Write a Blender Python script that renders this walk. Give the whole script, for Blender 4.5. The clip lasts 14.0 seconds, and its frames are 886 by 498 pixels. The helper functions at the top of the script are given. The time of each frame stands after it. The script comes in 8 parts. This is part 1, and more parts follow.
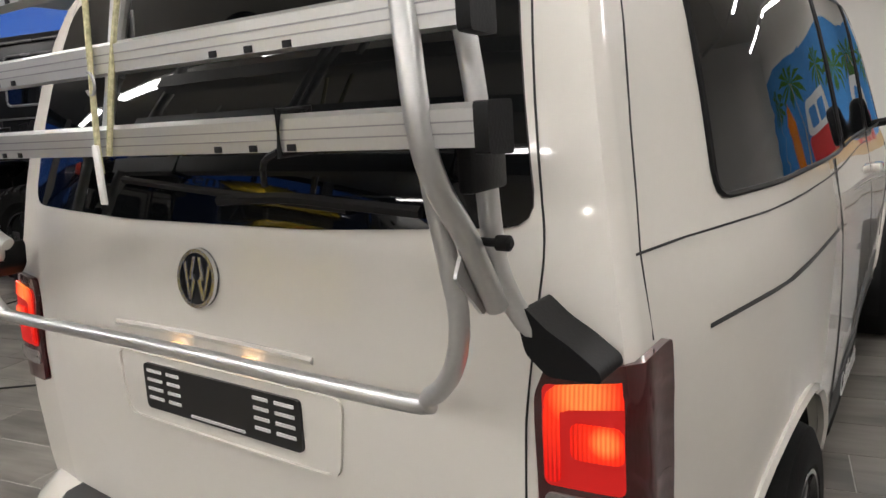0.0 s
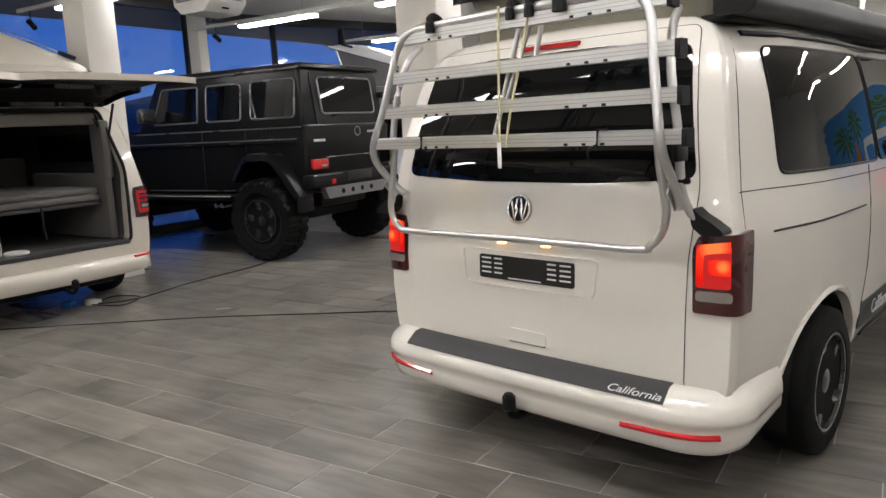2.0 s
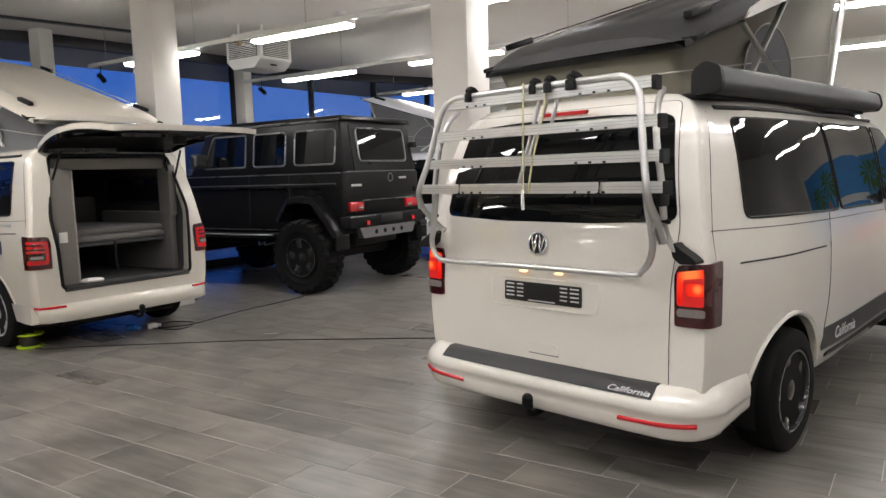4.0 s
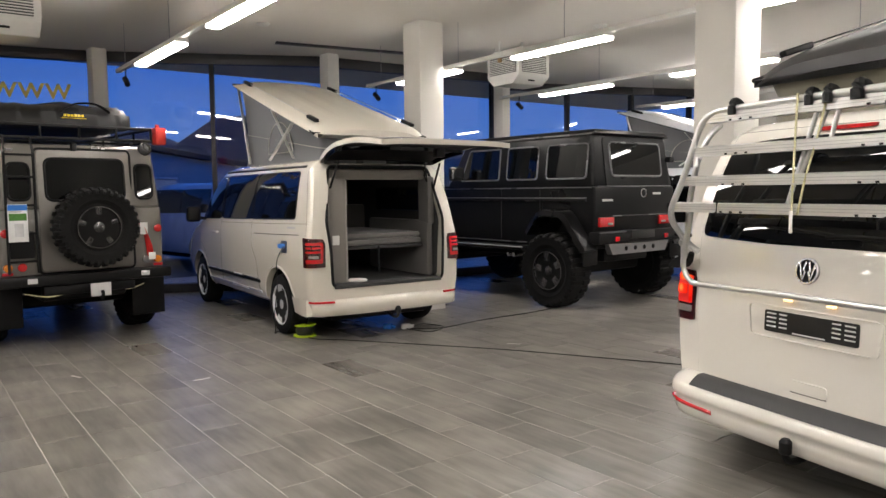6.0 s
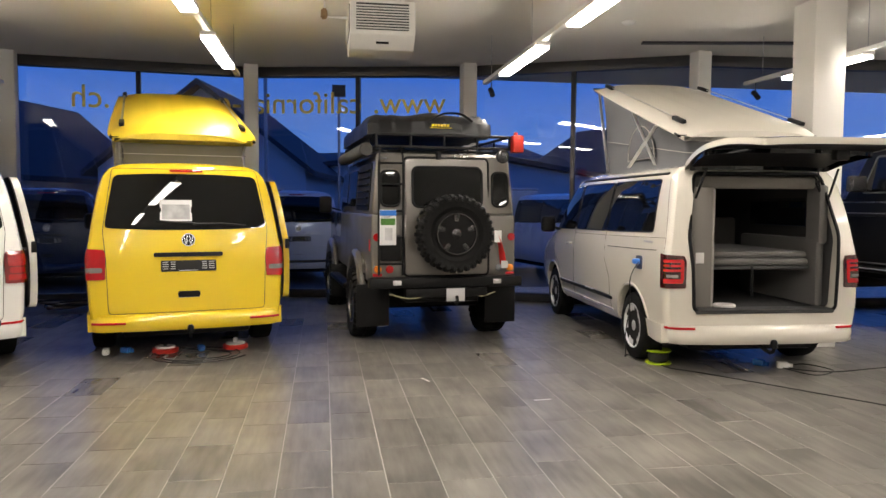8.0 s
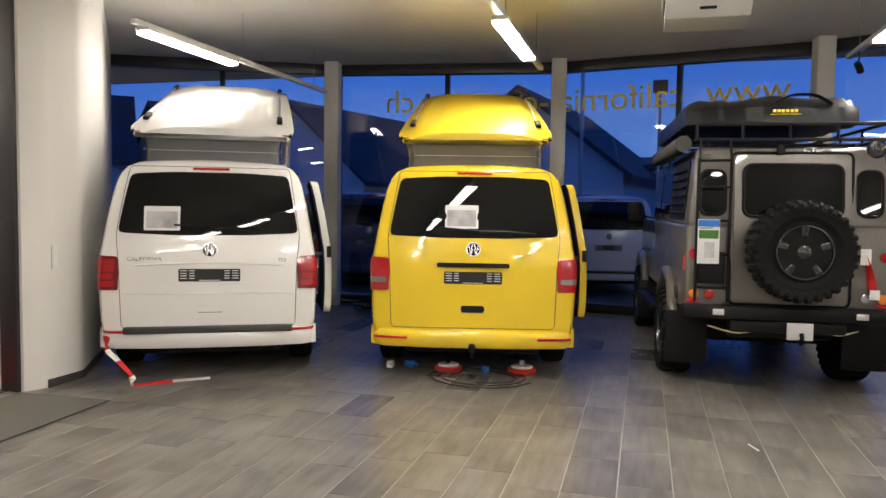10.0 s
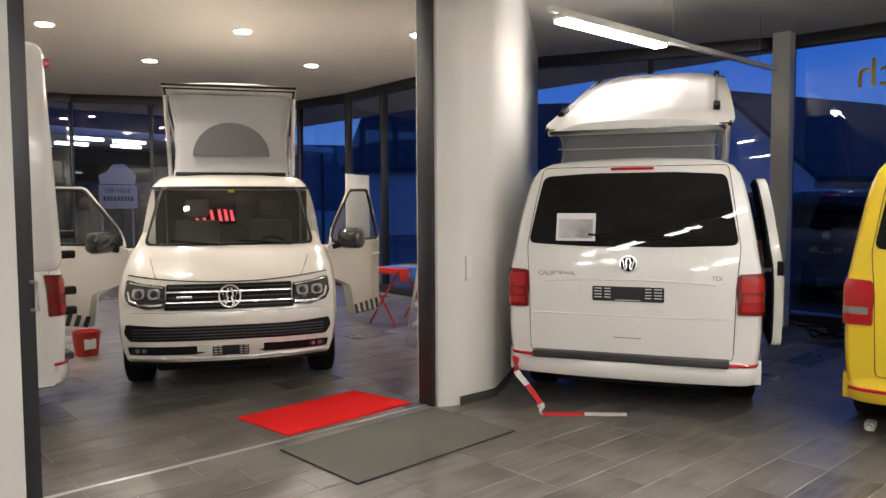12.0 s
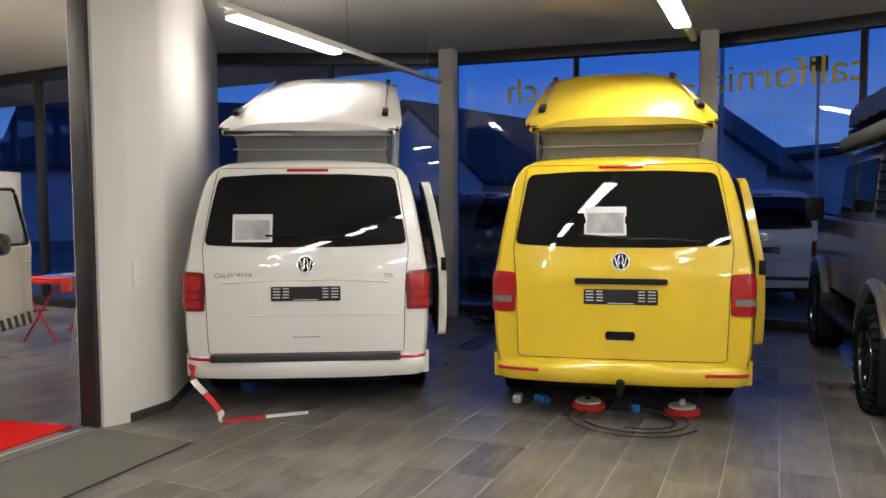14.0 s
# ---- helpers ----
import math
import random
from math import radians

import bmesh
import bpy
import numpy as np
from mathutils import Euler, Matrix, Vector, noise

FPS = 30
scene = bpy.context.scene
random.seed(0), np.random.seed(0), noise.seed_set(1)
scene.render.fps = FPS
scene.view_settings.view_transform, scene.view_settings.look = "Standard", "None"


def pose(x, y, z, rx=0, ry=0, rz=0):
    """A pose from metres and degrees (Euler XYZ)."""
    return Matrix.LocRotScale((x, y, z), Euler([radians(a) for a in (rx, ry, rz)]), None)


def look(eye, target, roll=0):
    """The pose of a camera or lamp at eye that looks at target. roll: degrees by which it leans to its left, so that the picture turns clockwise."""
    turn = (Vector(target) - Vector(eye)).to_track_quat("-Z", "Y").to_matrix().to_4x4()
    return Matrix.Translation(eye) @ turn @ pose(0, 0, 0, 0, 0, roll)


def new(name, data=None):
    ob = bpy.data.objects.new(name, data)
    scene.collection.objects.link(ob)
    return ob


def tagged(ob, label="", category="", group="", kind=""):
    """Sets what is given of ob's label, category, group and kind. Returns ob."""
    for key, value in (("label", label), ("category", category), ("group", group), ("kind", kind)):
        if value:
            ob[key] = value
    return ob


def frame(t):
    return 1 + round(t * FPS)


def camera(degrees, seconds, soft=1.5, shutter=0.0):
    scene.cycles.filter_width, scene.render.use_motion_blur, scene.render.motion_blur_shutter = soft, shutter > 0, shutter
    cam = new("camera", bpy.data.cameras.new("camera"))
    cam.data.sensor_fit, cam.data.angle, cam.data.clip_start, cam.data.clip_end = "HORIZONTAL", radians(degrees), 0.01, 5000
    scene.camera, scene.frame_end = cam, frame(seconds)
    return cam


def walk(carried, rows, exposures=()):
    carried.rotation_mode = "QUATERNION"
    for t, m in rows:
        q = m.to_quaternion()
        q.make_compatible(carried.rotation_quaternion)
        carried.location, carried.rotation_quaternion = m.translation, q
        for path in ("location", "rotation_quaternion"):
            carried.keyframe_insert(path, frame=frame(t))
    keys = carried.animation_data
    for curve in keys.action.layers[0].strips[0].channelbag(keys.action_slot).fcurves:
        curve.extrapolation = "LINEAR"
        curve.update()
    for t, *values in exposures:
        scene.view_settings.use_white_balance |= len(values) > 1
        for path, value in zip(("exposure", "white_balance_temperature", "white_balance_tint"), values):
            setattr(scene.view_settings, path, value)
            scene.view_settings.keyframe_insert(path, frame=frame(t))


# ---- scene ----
# ---- camera and walk ----
cam = camera(62.4, 14.0)
PATH = [
    (0, (0.314, 0.299, 1.506), (-0.493, 2.085, 1.108), -4.0),
    (0.5, (0.339, -0.231, 1.531), (-0.551, 1.517, 1.139), -2.4),
    (1, (0.373, -0.703, 1.53), (-0.571, 1.023, 1.175), -2.3),
    (1.5, (0.528, -1.113, 1.532), (-0.464, 0.59, 1.193), -2.7),
    (2, (0.643, -1.443, 1.555), (-0.414, 0.221, 1.219), -2.8),
    (4.5, (1.011, -2.193, 1.575), (-0.126, -0.558, 1.396), -1.7),
    (5, (1.002, -2.211, 1.567), (-0.255, -0.665, 1.399), -1.4),
    (5.5, (0.981, -2.154, 1.569), (-0.445, -0.761, 1.406), -1.1),
    (6, (0.984, -2.09, 1.578), (-0.611, -0.895, 1.42), -0.6),
    (6.5, (0.929, -2.031, 1.588), (-0.81, -1.054, 1.433), -0.2),
    (7, (0.759, -1.945, 1.571), (-1.089, -1.191, 1.427), -0.0),
    (7.5, (0.582, -1.87, 1.543), (-1.341, -1.336, 1.413), 0.0),
    (9.8, (-0.665, -1.576, 1.572), (-2.614, -2.009, 1.455), 1.1),
    (10, (-0.806, -1.638, 1.563), (-2.731, -2.167, 1.448), 0.8),
    (10.5, (-1.147, -1.809, 1.57), (-2.939, -2.687, 1.446), -0.4),
    (11, (-1.467, -1.988, 1.592), (-2.998, -3.268, 1.458), -0.4),
    (11.5, (-1.691, -2.165, 1.603), (-3.05, -3.627, 1.477), -0.4),
    (12, (-1.818, -2.198, 1.606), (-3.149, -3.686, 1.485), -0.3),
    (12.5, (-1.855, -2.175, 1.605), (-3.211, -3.641, 1.488), -0.4),
    (13, (-1.871, -2.129, 1.6), (-3.304, -3.519, 1.489), -0.5),
    (13.5, (-1.909, -2.077, 1.597), (-3.508, -3.273, 1.486), -0.2),
    (14, (-1.888, -2.083, 1.598), (-3.702, -2.915, 1.478), -0.3),
]
EXPOSURES = [(0.0, -0.20, 6250, 10), (4.5, -0.15, 6250, 10), (5.5, -0.06, 6350, 10), (6.5, 0.14, 6700, 10), (7.5, 0.26, 6850, 10), (10.5, 0.14, 6600, 10), (11.5, 0.04, 6450, 10), (14.0, 0.02, 6400, 10)]
walk(cam, [(t, look(eye, target, roll)) for t, eye, target, roll in PATH], EXPOSURES)

# ---- world: blue dusk sky, deeper towards the zenith, with faint cloud ----
world = bpy.data.worlds.new("dusk")
scene.world = world
world.use_nodes = True
wn, wl = world.node_tree.nodes, world.node_tree.links
gc = wn.new("ShaderNodeTexCoord")
sep = wn.new("ShaderNodeSeparateXYZ")
wl.new(gc.outputs["Generated"], sep.inputs[0])
ramp = wn.new("ShaderNodeValToRGB")
ramp.color_ramp.elements[0].position, ramp.color_ramp.elements[0].color = 0.0, (0.10, 0.20, 0.46, 1)
ramp.color_ramp.elements[1].position, ramp.color_ramp.elements[1].color = 0.9, (0.008, 0.035, 0.20, 1)
low = ramp.color_ramp.elements.new(0.18)
low.color = (0.022, 0.105, 0.47, 1)
wl.new(sep.outputs["Z"], ramp.inputs[0])
cmap = wn.new("ShaderNodeMapping")
cmap.inputs["Scale"].default_value = (1.5, 1.5, 9.0)
wl.new(gc.outputs["Generated"], cmap.inputs[0])
cloud = wn.new("ShaderNodeTexNoise")
cloud.inputs["Scale"].default_value, cloud.inputs["Detail"].default_value = 2.2, 5
wl.new(cmap.outputs[0], cloud.inputs["Vector"])
cr = wn.new("ShaderNodeMapRange")
cr.inputs["From Min"].default_value, cr.inputs["From Max"].default_value = 0.48, 0.75
cr.inputs["To Min"].default_value, cr.inputs["To Max"].default_value = 0.0, 0.5
wl.new(cloud.outputs["Fac"], cr.inputs["Value"])
mixc = wn.new("ShaderNodeMix")
mixc.data_type = "RGBA"
mixc.inputs[7].default_value = (0.07, 0.13, 0.30, 1)
wl.new(cr.outputs[0], mixc.inputs[0])
wl.new(ramp.outputs[0], mixc.inputs[6])
wl.new(mixc.outputs[2], wn["Background"].inputs[0])
wn["Background"].inputs[1].default_value = 1.45

# ---- materials ----
def nodes_of(name):
    m = bpy.data.materials.new(name)
    m.use_nodes = True
    return m, m.node_tree.nodes, m.node_tree.links, m.node_tree.nodes["Principled BSDF"]


def surface(name, colour, rough=0.5, metal=0.0, coat=0.0, grain=40.0, vary=0.06, bump=0.0, spec=0.5, stain=1.2, rvary=0.08, sheen=0.0):
    """A surface with variation at two scales: fine grain and broad stains."""
    m, n, l, b = nodes_of(name)
    tc = n.new("ShaderNodeTexCoord")
    fine = n.new("ShaderNodeTexNoise")
    fine.inputs["Scale"].default_value, fine.inputs["Detail"].default_value = grain, 4
    broad = n.new("ShaderNodeTexNoise")
    broad.inputs["Scale"].default_value, broad.inputs["Detail"].default_value = stain, 5
    l.new(tc.outputs["Object"], fine.inputs["Vector"])
    l.new(tc.outputs["Object"], broad.inputs["Vector"])
    add = n.new("ShaderNodeMath")
    add.operation = "ADD"
    l.new(fine.outputs["Fac"], add.inputs[0])
    l.new(broad.outputs["Fac"], add.inputs[1])
    rng = n.new("ShaderNodeMapRange")
    rng.inputs["From Min"].default_value, rng.inputs["From Max"].default_value = 0.6, 1.4
    rng.inputs["To Min"].default_value, rng.inputs["To Max"].default_value = 1 - vary, 1 + vary
    l.new(add.outputs[0], rng.inputs["Value"])
    mul = n.new("ShaderNodeVectorMath")
    mul.operation = "SCALE"
    mul.inputs[0].default_value = colour[:3]
    l.new(rng.outputs[0], mul.inputs["Scale"])
    l.new(mul.outputs[0], b.inputs["Base Color"])
    rr = n.new("ShaderNodeMapRange")
    rr.inputs["To Min"].default_value, rr.inputs["To Max"].default_value = max(0.0, rough - rvary), min(1.0, rough + rvary)
    rr.inputs["From Min"].default_value, rr.inputs["From Max"].default_value = 0.3, 0.7
    l.new(broad.outputs["Fac"], rr.inputs["Value"])
    l.new(rr.outputs[0], b.inputs["Roughness"])
    b.inputs["Metallic"].default_value = metal
    b.inputs["Coat Weight"].default_value = coat
    b.inputs["Coat Roughness"].default_value = 0.04
    b.inputs["Specular IOR Level"].default_value = spec
    b.inputs["Sheen Weight"].default_value = sheen
    if bump:
        bp = n.new("ShaderNodeBump")
        bp.inputs["Strength"].default_value, bp.inputs["Distance"].default_value = bump, 0.002
        l.new(fine.outputs["Fac"], bp.inputs["Height"])
        l.new(bp.outputs[0], b.inputs["Normal"])
    return m


def glow(name, colour, strength, base=(0.8, 0.8, 0.8)):
    m, n, l, b = nodes_of(name)
    b.inputs["Base Color"].default_value = (*base, 1)
    b.inputs["Emission Color"].default_value = (*colour, 1)
    b.inputs["Emission Strength"].default_value = strength
    return m


def lit_lens(name, bulbs, reach):
    """A fluted red lens with a bulb's glow put into its emission: brighter and more orange near the bulb."""
    m, n, l, b = nodes_of(name)
    b.inputs["Base Color"].default_value = (0.18, 0.004, 0.004, 1)
    b.inputs["Roughness"].default_value, b.inputs["Specular IOR Level"].default_value = 0.2, 0.25
    tc, ab, ds = n.new("ShaderNodeTexCoord"), n.new("ShaderNodeVectorMath"), n.new("ShaderNodeVectorMath")
    ab.operation, ds.operation = "ABSOLUTE", "DISTANCE"
    ds.inputs[1].default_value = bulbs
    l.new(tc.outputs["Object"], ab.inputs[0])
    l.new(ab.outputs[0], ds.inputs[0])
    wv = n.new("ShaderNodeTexWave")
    wv.inputs["Scale"].default_value, wv.bands_direction = 45.0, "X"
    l.new(tc.outputs["Object"], wv.inputs["Vector"])
    cr = n.new("ShaderNodeValToRGB")
    cr.color_ramp.elements[0].position, cr.color_ramp.elements[0].color = 0.018 * reach, (1.0, 0.24, 0.05, 1)
    cr.color_ramp.elements[1].position, cr.color_ramp.elements[1].color = 0.10 * reach, (0.60, 0.008, 0.004, 1)
    e = cr.color_ramp.elements.new(0.045 * reach)
    e.color = (1.0, 0.035, 0.008, 1)
    l.new(ds.outputs["Value"], cr.inputs[0])
    l.new(cr.outputs[0], b.inputs["Emission Color"])
    mr = n.new("ShaderNodeMapRange")
    mr.inputs["To Min"].default_value, mr.inputs["To Max"].default_value = 0.85, 1.45
    l.new(wv.outputs["Fac"], mr.inputs["Value"])
    l.new(mr.outputs[0], b.inputs["Emission Strength"])
    return m


def pane_glass(name, tint=(1, 1, 1), through_part=0.9, rough=0.0):
    """Thin sheet glass: clear transmission with a mirror coat by Fresnel."""
    m, n, l, b = nodes_of(name)
    n.remove(b)
    tr, gl, mx, lw = n.new("ShaderNodeBsdfTransparent"), n.new("ShaderNodeBsdfGlossy"), n.new("ShaderNodeMixShader"), n.new("ShaderNodeLayerWeight")
    tr.inputs[0].default_value = (*[c * through_part for c in tint], 1)
    gl.inputs["Roughness"].default_value = rough
    lw.inputs["Blend"].default_value = 0.5
    pw = n.new("ShaderNodeMath")
    pw.operation, pw.inputs[1].default_value = "POWER", 4.0
    sc = n.new("ShaderNodeMapRange")
    sc.inputs["To Min"].default_value, sc.inputs["To Max"].default_value = 0.06, 0.85
    l.new(lw.outputs["Facing"], pw.inputs[0])
    l.new(pw.outputs[0], sc.inputs["Value"])
    l.new(sc.outputs[0], mx.inputs[0])
    l.new(tr.outputs[0], mx.inputs[1])
    l.new(gl.outputs[0], mx.inputs[2])
    l.new(mx.outputs[0], n["Material Output"].inputs[0])
    return m


def floor_tile(name, joint=False):
    """Dark grey ceramic in a plank look, streaked along its length; each tile its own tone."""
    m, n, l, b = nodes_of(name)
    tc, oi = n.new("ShaderNodeTexCoord"), n.new("ShaderNodeObjectInfo")
    geo = n.new("ShaderNodeNewGeometry")
    rnd = n.new("ShaderNodeMath")
    rnd.operation = "ADD"
    l.new(oi.outputs["Random"], rnd.inputs[0])
    l.new(geo.outputs["Random Per Island"], rnd.inputs[1])
    fr = n.new("ShaderNodeMath")
    fr.operation = "FRACT"
    l.new(rnd.outputs[0], fr.inputs[0])
    off = n.new("ShaderNodeVectorMath")
    off.operation = "SCALE"
    off.inputs[0].default_value = (17.0, 31.0, 5.0)
    l.new(fr.outputs[0], off.inputs["Scale"])
    ad = n.new("ShaderNodeVectorMath")
    l.new(geo.outputs["Position"], ad.inputs[0])
    l.new(off.outputs[0], ad.inputs[1])
    mp = n.new("ShaderNodeMapping")
    mp.inputs["Scale"].default_value = (2.2, 15.0, 1.0)
    l.new(ad.outputs[0], mp.inputs[0])
    streak = n.new("ShaderNodeTexNoise")
    streak.inputs["Scale"].default_value, streak.inputs["Detail"].default_value, streak.inputs["Roughness"].default_value = 1.0, 4.0, 0.55
    l.new(mp.outputs[0], streak.inputs["Vector"])
    broad = n.new("ShaderNodeTexNoise")
    broad.inputs["Scale"].default_value, broad.inputs["Detail"].default_value = 2.2, 1.5
    l.new(ad.outputs[0], broad.inputs["Vector"])
    sm = n.new("ShaderNodeMath")
    sm.operation = "MULTIPLY_ADD"
    sm.inputs[1].default_value = 0.85
    l.new(streak.outputs["Fac"], sm.inputs[0])
    l.new(broad.outputs["Fac"], sm.inputs[2])
    sm2 = n.new("ShaderNodeMath")
    sm2.operation = "MULTIPLY_ADD"
    sm2.inputs[1].default_value = 0.11
    l.new(fr.outputs[0], sm2.inputs[0])
    l.new(sm.outputs[0], sm2.inputs[2])
    cr = n.new("ShaderNodeValToRGB")
    cr.color_ramp.elements[0].position, cr.color_ramp.elements[0].color = 0.0, (0.100, 0.093, 0.084, 1)
    cr.color_ramp.elements[1].position, cr.color_ramp.elements[1].color = 1.0, (0.262, 0.243, 0.217, 1)
    tone = n.new("ShaderNodeMapRange")
    tone.inputs["From Min"].default_value, tone.inputs["From Max"].default_value = 0.74, 1.36
    l.new(sm2.outputs[0], tone.inputs["Value"])
    l.new(tone.outputs[0], cr.inputs[0])
    l.new(cr.outputs[0], b.inputs["Base Color"])
    rr = n.new("ShaderNodeMapRange")
    rr.inputs["From Min"].default_value, rr.inputs["From Max"].default_value = 0.0, 1.0
    rr.inputs["To Min"].default_value, rr.inputs["To Max"].default_value = 0.27, 0.33
    b.inputs["Specular IOR Level"].default_value = 0.40
    l.new(fr.outputs[0], rr.inputs["Value"])
    l.new(rr.outputs[0], b.inputs["Roughness"])
    return m


M = {}
M["tile"] = floor_tile("plank_tile")
M["grout"] = surface("grey_grout", (0.46, 0.44, 0.41), 0.8, vary=0.25)
M["plaster"] = surface("white_plaster", (0.70, 0.68, 0.64), 0.85, grain=120, vary=0.03, bump=0.15, stain=0.6)
M["ceiling"] = surface("ceiling_paint", (0.70, 0.67, 0.62), 0.9, grain=80, vary=0.03, bump=0.1, stain=0.5)
M["frame_dark"] = surface("anthracite_aluminium", (0.035, 0.035, 0.038), 0.4, metal=0.3, vary=0.1)
M["plinth"] = surface("dark_plinth", (0.05, 0.048, 0.045), 0.5)
M["glass"] = pane_glass("window_glass", (0.94, 0.97, 1.0), 0.9)
M["car_glass"] = pane_glass("car_window_glass", (0.75, 0.80, 0.78), 0.8)
M["tinted"] = surface("tinted_car_glass", (0.003, 0.0035, 0.004), 0.02, vary=0.3, spec=0.42, rvary=0.0)
M["white_paint"] = surface("white_car_paint", (0.78, 0.75, 0.69), 0.22, coat=1.0, vary=0.012, stain=0.8, rvary=0.0)
M["candy_white"] = surface("candy_white_paint", (0.80, 0.79, 0.76), 0.22, coat=1.0, vary=0.012, stain=0.8, rvary=0.0)
M["cream_paint"] = surface("beige_car_paint", (0.62, 0.585, 0.51), 0.22, coat=1.0, vary=0.012, stain=0.8, rvary=0.0)
M["yellow_paint"] = surface("yellow_car_paint", (0.80, 0.57, 0.022), 0.25, coat=1.0, vary=0.015, stain=0.8, rvary=0.0)
# matter roof gelcoat; all but grey_blue_paint darkened against overlit roofs
for key, colour in (("white_paint", (0.70, 0.67, 0.62)), ("candy_white", (0.70, 0.69, 0.665)), ("cream_paint", (0.58, 0.545, 0.475)), ("yellow_paint", (0.66, 0.47, 0.02)), ("grey_blue_paint", (0.68, 0.70, 0.74))):
    M[key + "_shell"] = surface(key + "_gelcoat", colour, 0.42, coat=0.0, vary=0.02, grain=60, stain=0.8, rvary=0.0, spec=0.5)
M["matt_black"] = surface("matt_black_paint", (0.005, 0.005, 0.0055), 0.34, vary=0.08, spec=0.15, stain=0.8)
M["bronze_grey"] = surface("grey_brown_metallic", (0.175, 0.164, 0.148), 0.34, metal=0.4, coat=0.8, vary=0.05)
# paler grey for highlight lines along the wagon's edges, also for badge lettering
M["trim_sheen"] = surface("grey_letter_and_highlight", (0.16, 0.16, 0.165), 0.3, metal=0.5, vary=0.05)
M["van_lining"] = surface("beige_grey_lining", (0.20, 0.185, 0.165), 0.75, vary=0.08, grain=150)
M["smoked_red"] = surface("smoked_red_lens", (0.045, 0.004, 0.005), 0.08, coat=1.0, vary=0.2)
M["shop_strip"] = glow("shop_strip_lamp", (0.95, 0.97, 1.0), 9.0)
# glow for the added bars that imitate a red sign in the windscreen
M["stand_in_red_glow"] = glow("stand_in_red_glow", (1.0, 0.03, 0.06), 2.2)
M["grey_blue_paint"] = surface("grey_van_paint", (0.68, 0.70, 0.74), 0.3, coat=1.0, vary=0.02)
M["dark_blue_paint"] = surface("dark_van_paint", (0.02, 0.03, 0.07), 0.3, coat=1.0, vary=0.02)
M["red_van_paint"] = surface("red_van_paint", (0.30, 0.02, 0.02), 0.3, coat=1.0, vary=0.02)
M["plastic"] = surface("black_plastic", (0.007, 0.007, 0.0075), 0.5, spec=0.2, vary=0.15, grain=200, bump=0.2)
M["grey_plastic"] = surface("grey_plastic", (0.034, 0.034, 0.035), 0.55, vary=0.1, grain=200, bump=0.2)
M["rubber"] = surface("tyre_rubber", (0.007, 0.007, 0.007), 0.7, spec=0.15, vary=0.25, grain=90, bump=0.3)
M["seam"] = surface("panel_gap", (0.02, 0.02, 0.02), 0.8)
M["chrome"] = surface("chrome", (0.85, 0.85, 0.86), 0.26, metal=1.0, vary=0.02, rvary=0.03)
M["alu"] = surface("anodised_aluminium", (0.62, 0.62, 0.61), 0.34, metal=0.85, vary=0.04, grain=150)
M["steel"] = surface("grey_steel", (0.35, 0.35, 0.36), 0.4, metal=0.9, vary=0.1)
M["alloy"] = surface("silver_alloy", (0.74, 0.74, 0.75), 0.25, metal=0.35, vary=0.04)
M["black_alloy"] = surface("black_alloy", (0.022, 0.022, 0.024), 0.22, vary=0.1, coat=0.6)
M["red_lens"] = surface("red_lamp_lens", (0.40, 0.006, 0.009), 0.12, coat=1.0, vary=0.25, grain=160, bump=0.2)
M["dark_red_lens"] = surface("dark_red_lens", (0.05, 0.002, 0.003), 0.1, coat=1.0, vary=0.2)
M["mid_red_lens"] = surface("mid_red_lens", (0.17, 0.004, 0.006), 0.1, coat=1.0, vary=0.2)
M["lit_red"] = lit_lens("lit_light_guide", (0.85, 0.045, 1.06), 1.3)
M["glow_red"] = glow("red_lens_glowing", (0.50, 0.006, 0.004), 0.8, (0.30, 0.004, 0.004))
M["jeep_rim"] = surface("gloss_black_alloy", (0.012, 0.012, 0.013), 0.16, coat=1.0, vary=0.05)
M["lit_bulb"] = lit_lens("lit_tail_bulb", (0.885, 0.05, 0.992), 0.62)
M["plate_lamp"] = glow("lit_plate_lamp", (1.0, 0.55, 0.2), 2.5)
M["grey_lens"] = surface("smoked_lens", (0.20, 0.18, 0.17), 0.15, coat=1.0, vary=0.2, grain=160)
M["orange_lens"] = surface("amber_lens", (0.75, 0.22, 0.02), 0.15, coat=1.0)
M["clear_lens"] = surface("clear_lens", (0.40, 0.41, 0.43), 0.06, metal=0.6, coat=1.0, vary=0.2)
M["reflector"] = surface("red_reflector", (0.55, 0.012, 0.02), 0.2, coat=1.0, vary=0.1, grain=300)
M["canvas_grey"] = surface("grey_tent_canvas", (0.125, 0.127, 0.132), 0.95, vary=0.08, grain=300, bump=0.4, sheen=0.2)
# darker copy of canvas_grey that offsets the light on the beige van's tent
M["canvas_dimmed"] = surface("dimmed_grey_tent_canvas", (0.085, 0.087, 0.092), 0.95, vary=0.1, grain=300, bump=0.4, sheen=0.15)
M["canvas_light"] = surface("pale_grey_canvas", (0.34, 0.345, 0.35), 0.95, vary=0.06, grain=300, bump=0.4, sheen=0.2)
M["canvas_olive"] = surface("olive_grey_canvas", (0.125, 0.115, 0.085), 0.95, vary=0.08, grain=300, bump=0.4, sheen=0.2)
M["canvas_mesh"] = surface("tent_window_mesh", (0.10, 0.10, 0.105), 0.95, vary=0.1, grain=400)
M["upholstery"] = surface("grey_upholstery", (0.13, 0.124, 0.117), 0.9, vary=0.15, grain=200, bump=0.4, sheen=0.2)
M["trim_light"] = surface("light_grey_trim", (0.33, 0.31, 0.28), 0.7, vary=0.06, grain=150)
